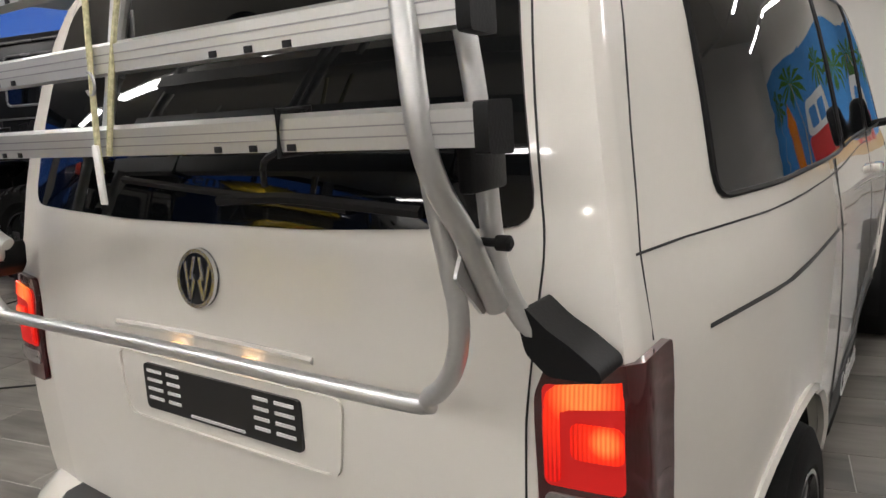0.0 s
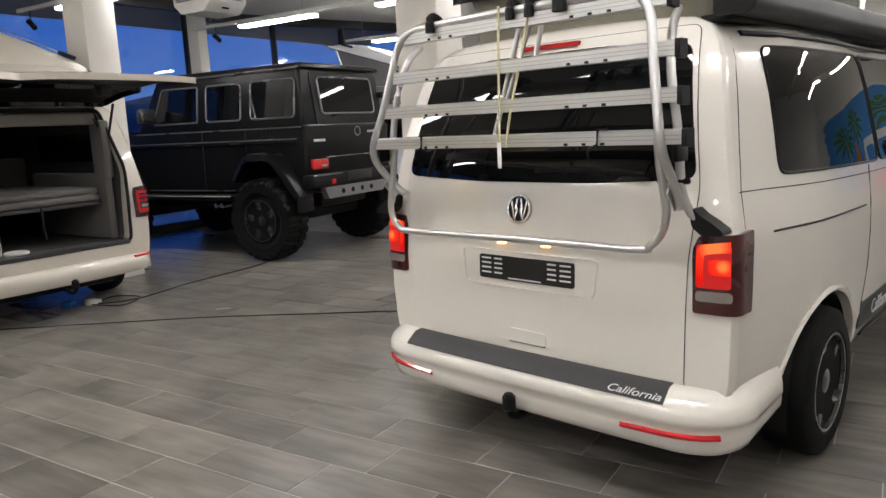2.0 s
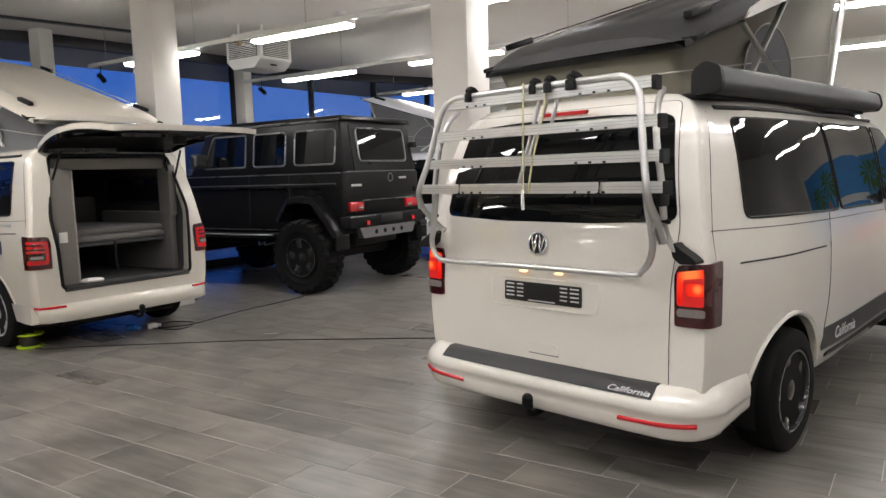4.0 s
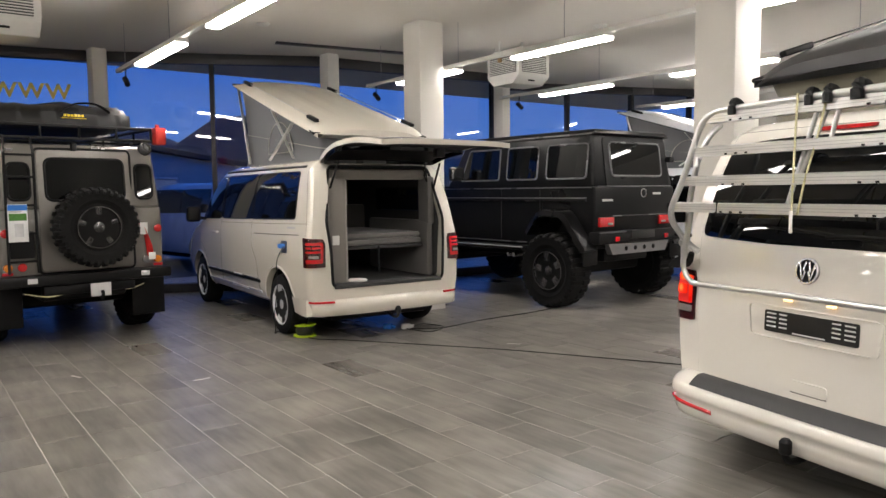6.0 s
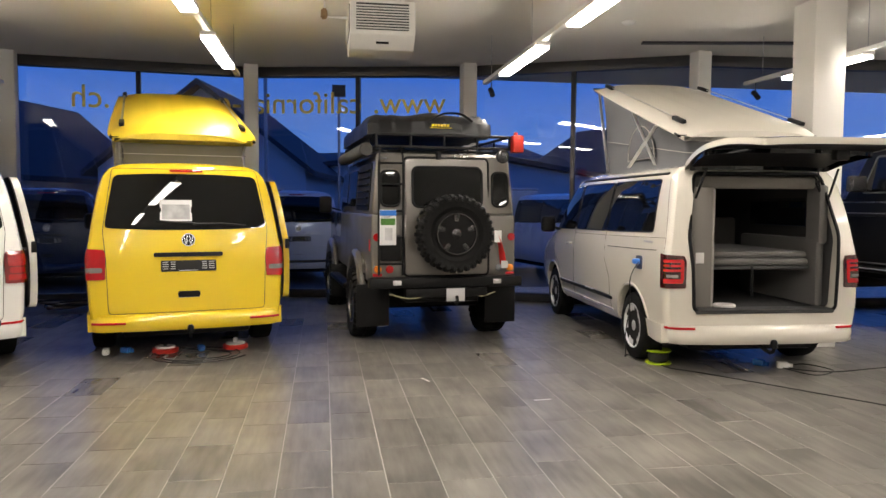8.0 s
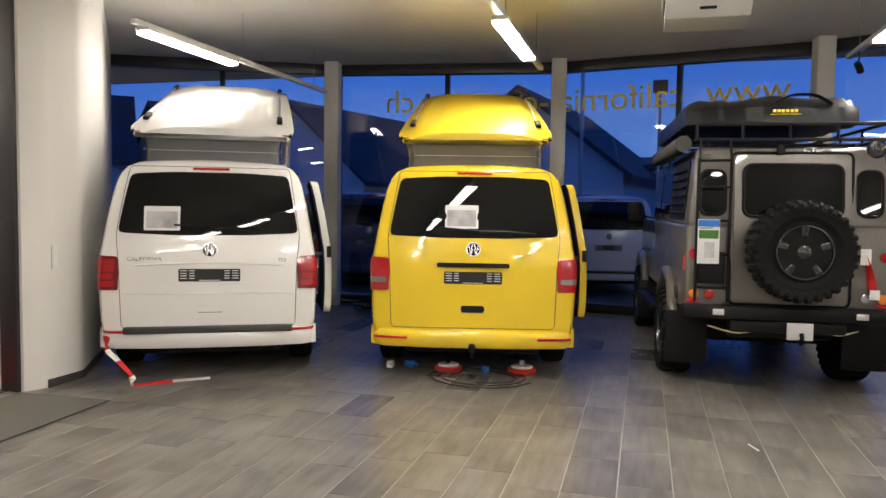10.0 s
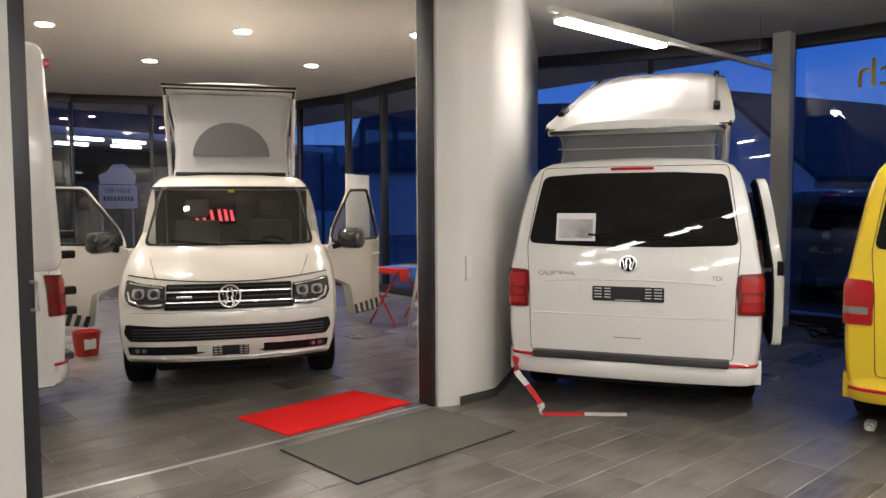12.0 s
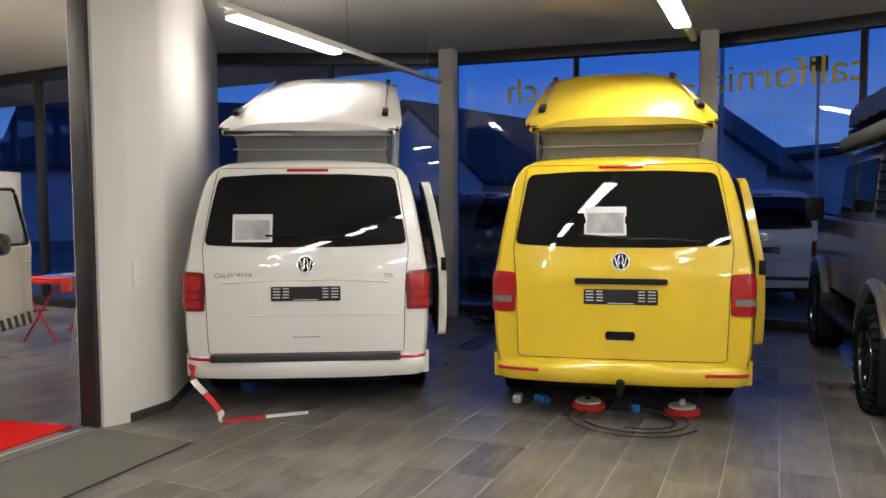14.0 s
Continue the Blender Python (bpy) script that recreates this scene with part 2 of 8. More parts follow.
# colour kept dark to imitate the shade in an enclosed load space
M["load_space_shade"] = surface("shade_dark_lining", (0.05, 0.05, 0.05), 0.95, vary=0.2, grain=300, bump=0.5)
M["plate_black"] = surface("black_plate_holder", (0.012, 0.012, 0.012), 0.35, vary=0.1)
M["white_mark"] = surface("white_print", (0.75, 0.75, 0.75), 0.5)
M["tube"] = glow("fluorescent_tube", (1.0, 0.945, 0.89), 56.0)
M["tube_wall"] = glow("fluorescent_tube_by_the_wall", (1.0, 0.945, 0.89), 36.0)
M["lamp_body"] = surface("white_lamp_housing", (0.70, 0.69, 0.66), 0.5, vary=0.03)
M["downlight"] = glow("downlight_disc", (1.0, 0.89, 0.77), 600.0)
M["red_carpet"] = surface("red_carpet", (0.72, 0.008, 0.008), 0.95, vary=0.12, grain=250, bump=0.5, spec=0.2)
M["door_mat"] = surface("grey_door_mat", (0.13, 0.126, 0.108), 0.95, vary=0.12, grain=250, bump=0.6)
M["paper"] = surface("paper_sheet", (0.72, 0.72, 0.72), 0.7)
M["photo"] = surface("printed_photo", (0.42, 0.42, 0.43), 0.6, grain=9, vary=0.5)
M["tape_red"] = surface("red_tape", (0.65, 0.02, 0.02), 0.45)
M["tape_white"] = surface("white_tape", (0.75, 0.74, 0.72), 0.45)
M["cable"] = surface("black_cable", (0.012, 0.012, 0.012), 0.5)
M["lime"] = surface("lime_plastic", (0.55, 0.75, 0.03), 0.4)
M["blue_plastic"] = surface("blue_plug_plastic", (0.02, 0.16, 0.55), 0.4)
M["cover_black"] = surface("black_tarpaulin", (0.009, 0.009, 0.0095), 0.38, vary=0.2, grain=14, bump=0.6, spec=0.3)
M["cover_grey"] = surface("grey_awning_cover", (0.06, 0.058, 0.054), 0.8, vary=0.15, grain=120, bump=0.3)
M["letter"] = surface("yellow_vinyl_letters", (0.80, 0.62, 0.10), 0.6)
M["asphalt"] = surface("wet_asphalt", (0.05, 0.05, 0.055), 0.45, vary=0.25, grain=60, bump=0.4, stain=0.3)
M["facade"] = surface("far_house_wall", (0.58, 0.59, 0.62), 0.8)
M["roof_tile"] = surface("dark_roof", (0.03, 0.035, 0.05), 0.7, vary=0.2)
M["hill"] = surface("wooded_hill", (0.085, 0.10, 0.12), 0.95, vary=0.4, grain=0.5, stain=0.05)
M["gold_wood"] = surface("wood", (0.30, 0.19, 0.09), 0.6)
M["red_metal"] = surface("red_painted_metal", (0.55, 0.03, 0.02), 0.4, vary=0.1)
M["rope"] = surface("braided_rope", (0.45, 0.42, 0.25), 0.8, grain=120, vary=0.6)
M["mural_blue"] = surface("mural_sky", (0.05, 0.25, 0.62), 0.6, stain=1.0, vary=0.3)
M["mural_green"] = surface("mural_palm", (0.05, 0.16, 0.02), 0.6, vary=0.5)
M["mural_red"] = surface("mural_red", (0.55, 0.03, 0.03), 0.6)
M["mural_sand"] = surface("mural_sand", (0.60, 0.42, 0.2), 0.6)


# ---- building helpers ----
def mesh_of(name, bm, material, smooth=None):
    me = bpy.data.meshes.new(name)
    bmesh.ops.recalc_face_normals(bm, faces=bm.faces)
    bm.to_mesh(me)
    bm.free()
    for mt in (material if isinstance(material, (list, tuple)) else [material]):
        me.materials.append(mt)
    if smooth:
        me.shade_smooth()
        me.set_sharp_from_angle(angle=radians(smooth))
    return me


def part(name, bm, material, parent, label="", smooth=35):
    ob = new(name, mesh_of(name, bm, material, smooth))
    ob.parent = parent
    if label:
        ob["label"] = label
    return ob


def thing(name, m, label, category, group="", kind=""):
    ob = new(name)
    ob.empty_display_size = 0.1
    ob.matrix_world = m
    return tagged(ob, label, category, group, kind)


def solid(name, bm, material, label, category="", group="", kind="", m=None, smooth=35):
    ob = new(name, mesh_of(name, bm, material, smooth))
    if m is not None:
        ob.matrix_world = m
    return tagged(ob, label, category, group, kind)


def block(bm, x0, x1, y0, y1, z0, z1, bevel=0.0, m=None, seg=2):
    vs = [bm.verts.new((x, y, z)) for z in (z0, z1) for y in (y0, y1) for x in (x0, x1)]
    fs = [bm.faces.new([vs[i] for i in q]) for q in ((0, 2, 3, 1), (4, 5, 7, 6), (0, 1, 5, 4), (2, 6, 7, 3), (0, 4, 6, 2), (1, 3, 7, 5))]
    if bevel:
        es = list({e for f in fs for e in f.edges})
        r = bmesh.ops.bevel(bm, geom=es, offset=bevel, segments=seg, affect="EDGES", profile=0.5, clamp_overlap=True)
        vs = list({v for f in r["faces"] for v in f.verts} | {v for v in vs if v.is_valid})
    if m is not None:
        bmesh.ops.transform(bm, matrix=m, verts=[v for v in vs if v.is_valid])
    return vs


def boxed(x0, x1, y0, y1, z0, z1, bevel=0.0, m=None, seg=2):
    bm = bmesh.new()
    block(bm, x0, x1, y0, y1, z0, z1, bevel, m, seg)
    return bm


def tube(bm, pts, r, n=10, closed=False, flat=1.0):
    """A round bar along points."""
    pts = [Vector(p) for p in pts]
    k = len(pts)
    rings, up = [], Vector((0.13, 0.27, 0.95))
    for i, p in enumerate(pts):
        a = pts[i - 1] if (i or closed) else p
        b = pts[(i + 1) % k] if (i < k - 1 or closed) else p
        d = (b - a).normalized()
        s = d.cross(up)
        if s.length < 0.05:
            s = d.cross(Vector((1, 0, 0)))
        s.normalize()
        u = s.cross(d).normalized()
        rings.append([bm.verts.new(p + r * (math.cos(t) * s + flat * math.sin(t) * u)) for t in (2 * math.pi * j / n for j in range(n))])
    for i in range(k if closed else k - 1):
        a, b = rings[i], rings[(i + 1) % k]
        for j in range(n):
            bm.faces.new((a[j], a[(j + 1) % n], b[(j + 1) % n], b[j]))
    if not closed:
        bm.faces.new(rings[0][::-1])
        bm.faces.new(rings[-1])


def bar(pts, r, n=10, closed=False, flat=1.0):
    bm = bmesh.new()
    tube(bm, pts, r, n, closed, flat)
    return bm


def smooth_path(pts, step=4, closed=False):
    """Catmull-Rom through points."""
    pts = [Vector(p) for p in pts]
    k, out = len(pts), []
    for i in range(k if closed else k - 1):
        if closed:
            p0, p1, p2, p3 = pts[i - 1], pts[i], pts[(i + 1) % k], pts[(i + 2) % k]
        else:
            p0, p1, p2, p3 = pts[max(i - 1, 0)], pts[i], pts[i + 1], pts[min(i + 2, k - 1)]
        for j in range(step):
            t = j / step
            out.append(0.5 * (2 * p1 + (p2 - p0) * t + (2 * p0 - 5 * p1 + 4 * p2 - p3) * t * t + (3 * p1 - p0 - 3 * p2 + p3) * t ** 3))
    if not closed:
        out.append(pts[-1])
    return out


def rounded(x0, x1, z0, z1, r, n=5):
    """Outline of a rounded rectangle in the plane."""
    r = min(r, (x1 - x0) / 2.01, (z1 - z0) / 2.01)
    out = []
    for cx, cz, a in ((x1 - r, z0 + r, -90), (x1 - r, z1 - r, 0), (x0 + r, z1 - r, 90), (x0 + r, z0 + r, 180)):
        out += [(cx + r * math.cos(radians(a + 90 * i / n)), cz + r * math.sin(radians(a + 90 * i / n))) for i in range(n + 1)]
    return out


def round_poly(pts, r, n=4):
    """Rounds the corners of a polygon."""
    out, k = [], len(pts)
    for i in range(k):
        p, a, b = Vector(pts[i]), Vector(pts[i - 1]), Vector(pts[(i + 1) % k])
        da, db = (a - p), (b - p)
        q = min(r, da.length * 0.45, db.length * 0.45)
        s, e = p + da.normalized() * q, p + db.normalized() * q
        for j in range(n + 1):
            t = j / n
            out.append(tuple((1 - t) ** 2 * s + 2 * t * (1 - t) * p + t * t * e))
    return out


def patch(outline, place, proud=0.004, depth=0.012, rings=4, crown=0.0):
    """A plate of the given outline laid on a surface. place(u, v, h) gives the point at height h over the surface."""
    bm = bmesh.new()
    cu, cv = sum(p[0] for p in outline) / len(outline), sum(p[1] for p in outline) / len(outline)
    k, prev = len(outline), None
    back = [bm.verts.new(place(u, v, -depth)) for u, v in outline]
    edge = [bm.verts.new(place(u, v, proud)) for u, v in outline]
    for i in range(k):
        bm.faces.new((back[i], back[(i + 1) % k], edge[(i + 1) % k], edge[i]))
    prev = edge
    for j in range(1, rings):
        f = 1 - j / rings
        ring = [bm.verts.new(place(cu + (u - cu) * f, cv + (v - cv) * f, proud + crown * (1 - f * f))) for u, v in outline]
        for i in range(k):
            bm.faces.new((prev[i], prev[(i + 1) % k], ring[(i + 1) % k], ring[i]))
        prev = ring
    c = bm.verts.new(place(cu, cv, proud + crown))
    for i in range(k):
        bm.faces.new((prev[i], prev[(i + 1) % k], c))
    return bm


def frame_patch(outer, inner, place, proud=0.006, depth=0.01):
    """A ring-shaped plate between two outlines with equal counts."""
    bm = bmesh.new()
    k = len(outer)
    rows = [[bm.verts.new(place(u, v, h)) for u, v in o] for o, h in ((outer, -depth), (outer, proud), (inner, proud), (inner, -depth))]
    for a, b in zip(rows, rows[1:] + rows[:1]):
        for i in range(k):
            bm.faces.new((a[i], a[(i + 1) % k], b[(i + 1) % k], b[i]))
    return bm


def grown(outline, d):
    cu, cv = sum(p[0] for p in outline) / len(outline), sum(p[1] for p in outline) / len(outline)
    out = []
    for u, v in outline:
        w = Vector((u - cu, v - cv))
        s = (w.length + d) / w.length
        out.append((cu + w.x * s, cv + w.y * s))
    return out


def spin_profile(prof, n=32, axis="X"):
    """A solid of revolution from (along, radius) points."""
    bm = bmesh.new()
    rings = []
    for a, r in prof:
        ring = []
        for i in range(n):
            t = 2 * math.pi * i / n
            c, s = r * math.cos(t), r * math.sin(t)
            ring.append(bm.verts.new((a, c, s) if axis == "X" else (c, a, s) if axis == "Y" else (c, s, a)))
        rings.append(ring)
    for a, b in zip(rings, rings[1:]):
        for i in range(n):
            bm.faces.new((a[i], a[(i + 1) % n], b[(i + 1) % n], b[i]))
    for r in (rings[0], rings[-1]):
        bm.faces.new(r)
    return bm


def extruded(outline, y0, y1, plane="XZ"):
    """A prism of an outline."""
    bm = bmesh.new()
    f = {"XZ": lambda u, v, w: (u, w, v), "YZ": lambda u, v, w: (w, u, v), "XY": lambda u, v, w: (u, v, w)}[plane]
    a = [bm.verts.new(f(u, v, y0)) for u, v in outline]
    b = [bm.verts.new(f(u, v, y1)) for u, v in outline]
    k = len(outline)
    bm.faces.new(a[::-1])
    bm.faces.new(b)
    for i in range(k):
        bm.faces.new((a[i], a[(i + 1) % k], b[(i + 1) % k], b[i]))
    return bm


def lettering(words, size, material, m, parent, name="lettering", depth=0.001, slant=0.0):
    """Words in the built-in font as a mesh part."""
    cu = bpy.data.curves.new(name, "FONT")
    cu.body, cu.size, cu.extrude, cu.align_x, cu.align_y, cu.shear = words, size, depth, "CENTER", "CENTER", slant
    tmp = new("lettering_curve", cu)
    me = bpy.data.meshes.new_from_object(tmp.evaluated_get(bpy.context.evaluated_depsgraph_get()))
    bpy.data.objects.remove(tmp)
    me.materials.clear()
    me.materials.append(material)
    ob = new(name, me)
    ob.parent = parent
    ob.matrix_local = m
    return ob


def carved(bm, cutters):
    """A bmesh with other bmeshes cut out of it."""
    base = new("carve_base", mesh_of("carve_base", bm, []))
    tools = []
    for c in cutters:
        tool = new("carve_tool", mesh_of("carve_tool", c, []))
        mod = base.modifiers.new("cut", "BOOLEAN")
        mod.operation, mod.object, mod.solver = "DIFFERENCE", tool, "EXACT"
        tools.append(tool)
    bpy.context.view_layer.update()
    me = bpy.data.meshes.new_from_object(base.evaluated_get(bpy.context.evaluated_depsgraph_get()))
    out = bmesh.new()
    out.from_mesh(me)
    for o in [base, *tools]:
        bpy.data.objects.remove(o)
    bpy.data.meshes.remove(me)
    return out


# ---- the room: floor, ceiling, facade, partition ----
CEIL = 3.78
POSTS = [(-11.7, -6.38), (-12.15, -2.93), (-11.42, 0.5), (-9.9, 3.64), (-9.7, 7.15)]
LINE = [(-10.15, -9.6), *POSTS, (-10.4, 7.9), (-9.45, 10.9), (-8.4, 13.6)]
LINE2 = [(-10.15, -9.75), (-9.95, -11.7), (-10.1, -14.2), (-9.9, -15.7), (-6.0, -17.7), (1.5, -18.6)]
NORTH, EAST, SOUTH = 13.6, 7.0, -18.6


def slab(name, pts, z0, z1, material, label, kind="structure"):
    bm = extruded(pts, z0, z1, "XY")
    return solid(name, bm, material, label, kind=kind, smooth=None)


slab("floor", [(-13, -20), (8, -20), (8, 15), (-13, 15)], -0.12, -0.002, M["grout"], "pale grout bed under dark grey plank tiles")
slab("ceiling", [(-12.6, -20), (8, -20), (8, 15), (-12.6, 15)], CEIL, CEIL + 0.25, M["ceiling"], "white painted plaster ceiling")
for nm, a, b in (("wall_north", (-8.4, NORTH), (EAST, NORTH)), ("wall_east", (EAST, NORTH), (EAST, SOUTH)), ("wall_south", (EAST, SOUTH), (1.5, SOUTH))):
    d = (Vector(b) - Vector(a)).normalized() * 0.12
    n = Vector((-d.y, d.x))
    pts = [(a[0] - d.x, a[1] - d.y), (b[0] + d.x, b[1] + d.y), (b[0] + d.x + 2 * n.x, b[1] + d.y + 2 * n.y), (a[0] - d.x + 2 * n.x, a[1] - d.y + 2 * n.y)]
    slab(nm, pts, -0.006, CEIL, M["plaster"], "plain white plaster wall closing the showroom")


def glazing(k, a, b, splits, base=0.14, head=0.16):
    """One bay of facade glazing between two points: frame bars and panes."""
    a, b = Vector(a), Vector(b)
    w = (b - a).length
    ang = math.degrees(math.atan2(b.y - a.y, b.x - a.x))
    top = thing(f"window_{k}", pose(a.x, a.y, 0, 0, 0, ang), "tall shopfront window with dark aluminium frame and clear panes", "window", "showroom windows", "structure")
    part("window_sill", boxed(0, w, -0.06, 0.10, 0, base, 0.006), M["frame_dark"], top)
    part("window_head", boxed(0, w, -0.06, 0.10, CEIL - head, CEIL - 0.002, 0.006), M["frame_dark"], top)
    xs = [0.0, *splits, w]
    for x in xs:
        part("mullion", boxed(max(x - 0.035, 0.001), min(x + 0.035, w - 0.001), -0.05, 0.09, base, CEIL - head, 0.004), M["frame_dark"], top)
    for x0, x1 in zip(xs, xs[1:]):
        g = part("pane", boxed(x0 + 0.03, x1 - 0.03, 0.012, 0.024, base - 0.01, CEIL - head + 0.01), M["glass"], top, smooth=None)
        g.visible_shadow = False
    return top


k = 1
for a, b in zip(LINE, LINE[1:]):
    w = (Vector(b) - Vector(a)).length
    glazing(k, a, b, [w / 2] if w > 2.2 else [])
    k += 1
for a, b in zip(LINE2, LINE2[1:]):
    w = (Vector(b) - Vector(a)).length
    n = max(1, round(w / 1.5))
    glazing(k, a, b, [w * i / n for i in range(1, n)])
    k += 1
for i, (x, y) in enumerate(POSTS):
    solid("column", boxed(-0.11, 0.11, -0.11, 0.11, -0.006, CEIL, 0.008), M["plaster"], "slim white plastered post in front of the glazing", "column", "facade posts", "structure",
          pose(x + 0.24, y, 0, 0, 0, 8))
for x in (-7.03, -2.6):
    solid("column", boxed(-0.19, 0.19, -0.19, 0.19, -0.006, CEIL, 0.012), M["plaster"], "square white plastered column", "column", "room columns", "structure", pose(x, 3.62, 0, 0, 0, 0))

# partition pier, swept back to the facade
pier = extruded(round_poly([(-5.60, -6.50), (-5.78, -6.42), (-6.17, -6.42), (-7.2, -7.05), (-10.10, -9.35), (-10.10, -9.75), (-9.7, -9.85), (-7.0, -7.75), (-5.62, -6.78)], 0.05, 2), -0.006, CEIL, "XY")
solid("wall_partition", pier, M["plaster"], "white plastered partition pier between the two showrooms", kind="structure", smooth=30)
plinth = extruded([(-5.77, -6.412), (-6.175, -6.412), (-7.2, -7.03), (-10.05, -9.30), (-10.05, -9.4), (-7.2, -7.1), (-6.15, -6.45), (-5.79, -6.45)], 0.001, 0.07, "XY")
solid("baseboard", plinth, M["plinth"], "dark plinth strip along the white partition", kind="structure", smooth=None)
door = thing("door_1", pose(0, 0, 0), "wide opening with dark steel frame and floor track for sliding doors", "door", kind="structure")
part("door_jamb", boxed(-5.64, -5.572, -6.70, -6.53, 0, CEIL - 0.001, 0.004), M["frame_dark"], door)
part("door_jamb", boxed(-2.80, -2.72, -6.78, -6.62, 0, CEIL - 0.001, 0.004), M["frame_dark"], door)
part("floor_track", boxed(-5.57, -2.80, -6.62, -6.585, -0.004, 0.004), M["alu"], door)
part("door_handle", bar([(-2.78, -6.63, 1.2), (-2.80, -6.57, 1.2), (-2.80, -6.57, 1.05), (-2.78, -6.63, 1.05)], 0.011), M["alu"], door)
solid("wall_door_side", boxed(-2.72, EAST, -6.8, -6.62, -0.006, CEIL), M["plaster"], "white wall beside the sliding door opening", kind="structure", smooth=None)


# ---- ceiling lamps ----
LZ = 3.15


def lamp_rail(y, x0, x1, lamps, tube="tube"):
    top = thing("strip_lamp_rail", pose(0, y, LZ), "suspended white aluminium rail carrying fluorescent strip lamps", "ceiling lamp", "strip lamp rows")
    part("rail", boxed(x0, x1, -0.03, 0.03, 0.05, 0.10, 0.004), M["lamp_body"], top)
    for a, b in lamps:
        part("housing", boxed(a, b, -0.075, 0.075, 0.012, 0.05, 0.008), M["lamp_body"], top)
        part("tube", boxed(a + 0.01, b - 0.01, -0.068, 0.068, -0.02, 0.012, 0.012), M[tube], top, "lit fluorescent diffuser")
    x = x0 + 0.4
    while x < x1:
        part("hanger", bar([(x, 0, 0.10), (x, 0, CEIL - LZ)], 0.004, 6), M["steel"], top)
        x += 1.9
    return top


lamp_rail(-6.2, -10.8, -6.6, [(-8.3, -6.72)], "tube_wall")
lamp_rail(-2.88, -9.6, 5.5, [(-8.66, -7.04), (-6.08, -4.5), (-3.5, -1.95), (-0.95, 0.6), (1.6, 3.15)])
lamp_rail(0.42, -9.6, 5.5, [(-8.5, -6.88), (-5.98, -4.42), (-3.4, -1.85), (-0.85, 0.7), (1.7, 3.25)])
lamp_rail(3.95, -9.0, 5.5, [(-8.1, -6.68), (-5.62, -4.15), (-3.07, -1.5), (-0.5, 1.05), (2.0, 3.55)])
# next two rows: lamps beyond x = 2 are unseen, added to light the mural
lamp_rail(6.7, -9.0, 5.5, [(-7.95, -6.45), (-5.38, -3.85), (-2.8, -1.25), (-0.25, 1.3), (2.3, 3.85)])
lamp_rail(10.0, -8.6, 5.8, [(-7.95, -6.45), (-5.38, -3.85), (-2.8, -1.25), (-0.25, 1.3), (2.3, 3.85), (4.3, 5.7)])


# ---- camper vans ----
# local axes of a van: x to its right, y forward from the rear bumper, z up
VL, VW = 4.89, 0.952
PROF = [(0.0, 0.30), (0.55, 0.30), (0.80, 0.31), (0.885, 0.34), (0.925, 0.43), (0.943, 0.55), (0.951, 0.72), (0.952, 0.90), (0.949, 1.05), (0.940, 1.14),
        (0.925, 1.22), (0.905, 1.34), (0.880, 1.48), (0.853, 1.62), (0.825, 1.74), (0.795, 1.82), (0.745, 1.885), (0.66, 1.925), (0.50, 1.948), (0.25, 1.962), (0.0, 1.968)]
REAR = [(0.28, 0.10), (0.40, 0.075), (0.62, 0.065), (0.80, 0.062), (1.00, 0.068), (1.15, 0.085), (1.20, 0.094), (1.25, 0.101), (1.30, 0.1085), (1.35, 0.117), (1.40, 0.1265), (1.45, 0.137), (1.50, 0.149), (1.55, 0.1625), (1.60, 0.1775), (1.65, 0.194), (1.70, 0.212), (1.75, 0.232), (1.80, 0.254), (1.84, 0.273), (1.88, 0.297), (1.93, 0.34), (1.968, 0.46)]
FRONT = [(0.28, 4.62), (0.40, 4.70), (0.55, 4.74), (0.72, 4.73), (0.86, 4.68), (0.96, 4.60), (1.05, 4.44), (1.12, 4.24), (1.18, 4.05), (1.40, 3.83), (1.62, 3.60), (1.80, 3.37), (1.88, 3.22), (1.93, 3.02), (1.968, 2.6)]


def lerp_table(tab, z):
    if z <= tab[0][0]:
        return tab[0][1]
    for (a, p), (b, q) in zip(tab, tab[1:]):
        if z <= b:
            return p + (q - p) * (z - a) / (b - a)
    return tab[-1][1]


HALF = sorted({z: x for x, z in PROF[1:]}.items())


def half_width(z):
    return lerp_table(HALF[1:], z) if z > 0.305 else 0.8


STATIONS = [0.0, 0.004, 0.012, 0.026, 0.05, 0.09, 0.15, 0.22, 0.30, 0.40, 0.50, 0.60, 0.68, 0.75, 0.81, 0.86, 0.90, 0.935, 0.962, 0.982, 0.994, 1.0]


SHAPE = {"flare": 0.0, "axle": 0.985, "wheel_x": 0.815}


def taper(s):
    """How far the sides draw in towards the rear and front ends."""
    a = 1.0
    if SHAPE["flare"]:
        u = min(1.0, max(0.0, (s - 0.012) / 0.17))
        w = min(1.0, max(0.0, (s - 0.30) / 0.40))
        a += SHAPE["flare"] * (u * u * (3 - 2 * u)) * (1 - 0.8 * w * w * (3 - 2 * w)) + 0.018 * max(0.0, 1 - s / 0.012)
    if s < 0.30:
        a -= 0.03 * (1 - s / 0.30) ** 1.6 + 0.03 * max(0.0, 1 - s / 0.012) ** 2
    if s > 0.68:
        u = (s - 0.68) / 0.32
        a -= 0.055 * u ** 3 + 0.03 * max(0.0, (s - 0.962) / 0.038) ** 2
    return a


def van_point(i, s, side):
    x, z = PROF[i]
    y0, y1 = lerp_table(REAR, z), lerp_table(FRONT, z)
    return Vector((side * x * taper(s), y0 + s * (y1 - y0), z))


def rear_y(x, z):
    w = half_width(z) * taper(0)
    u = min(1.0, abs(x) / w)
    return lerp_table(REAR, z) - 0.035 * (1 - u ** 4)


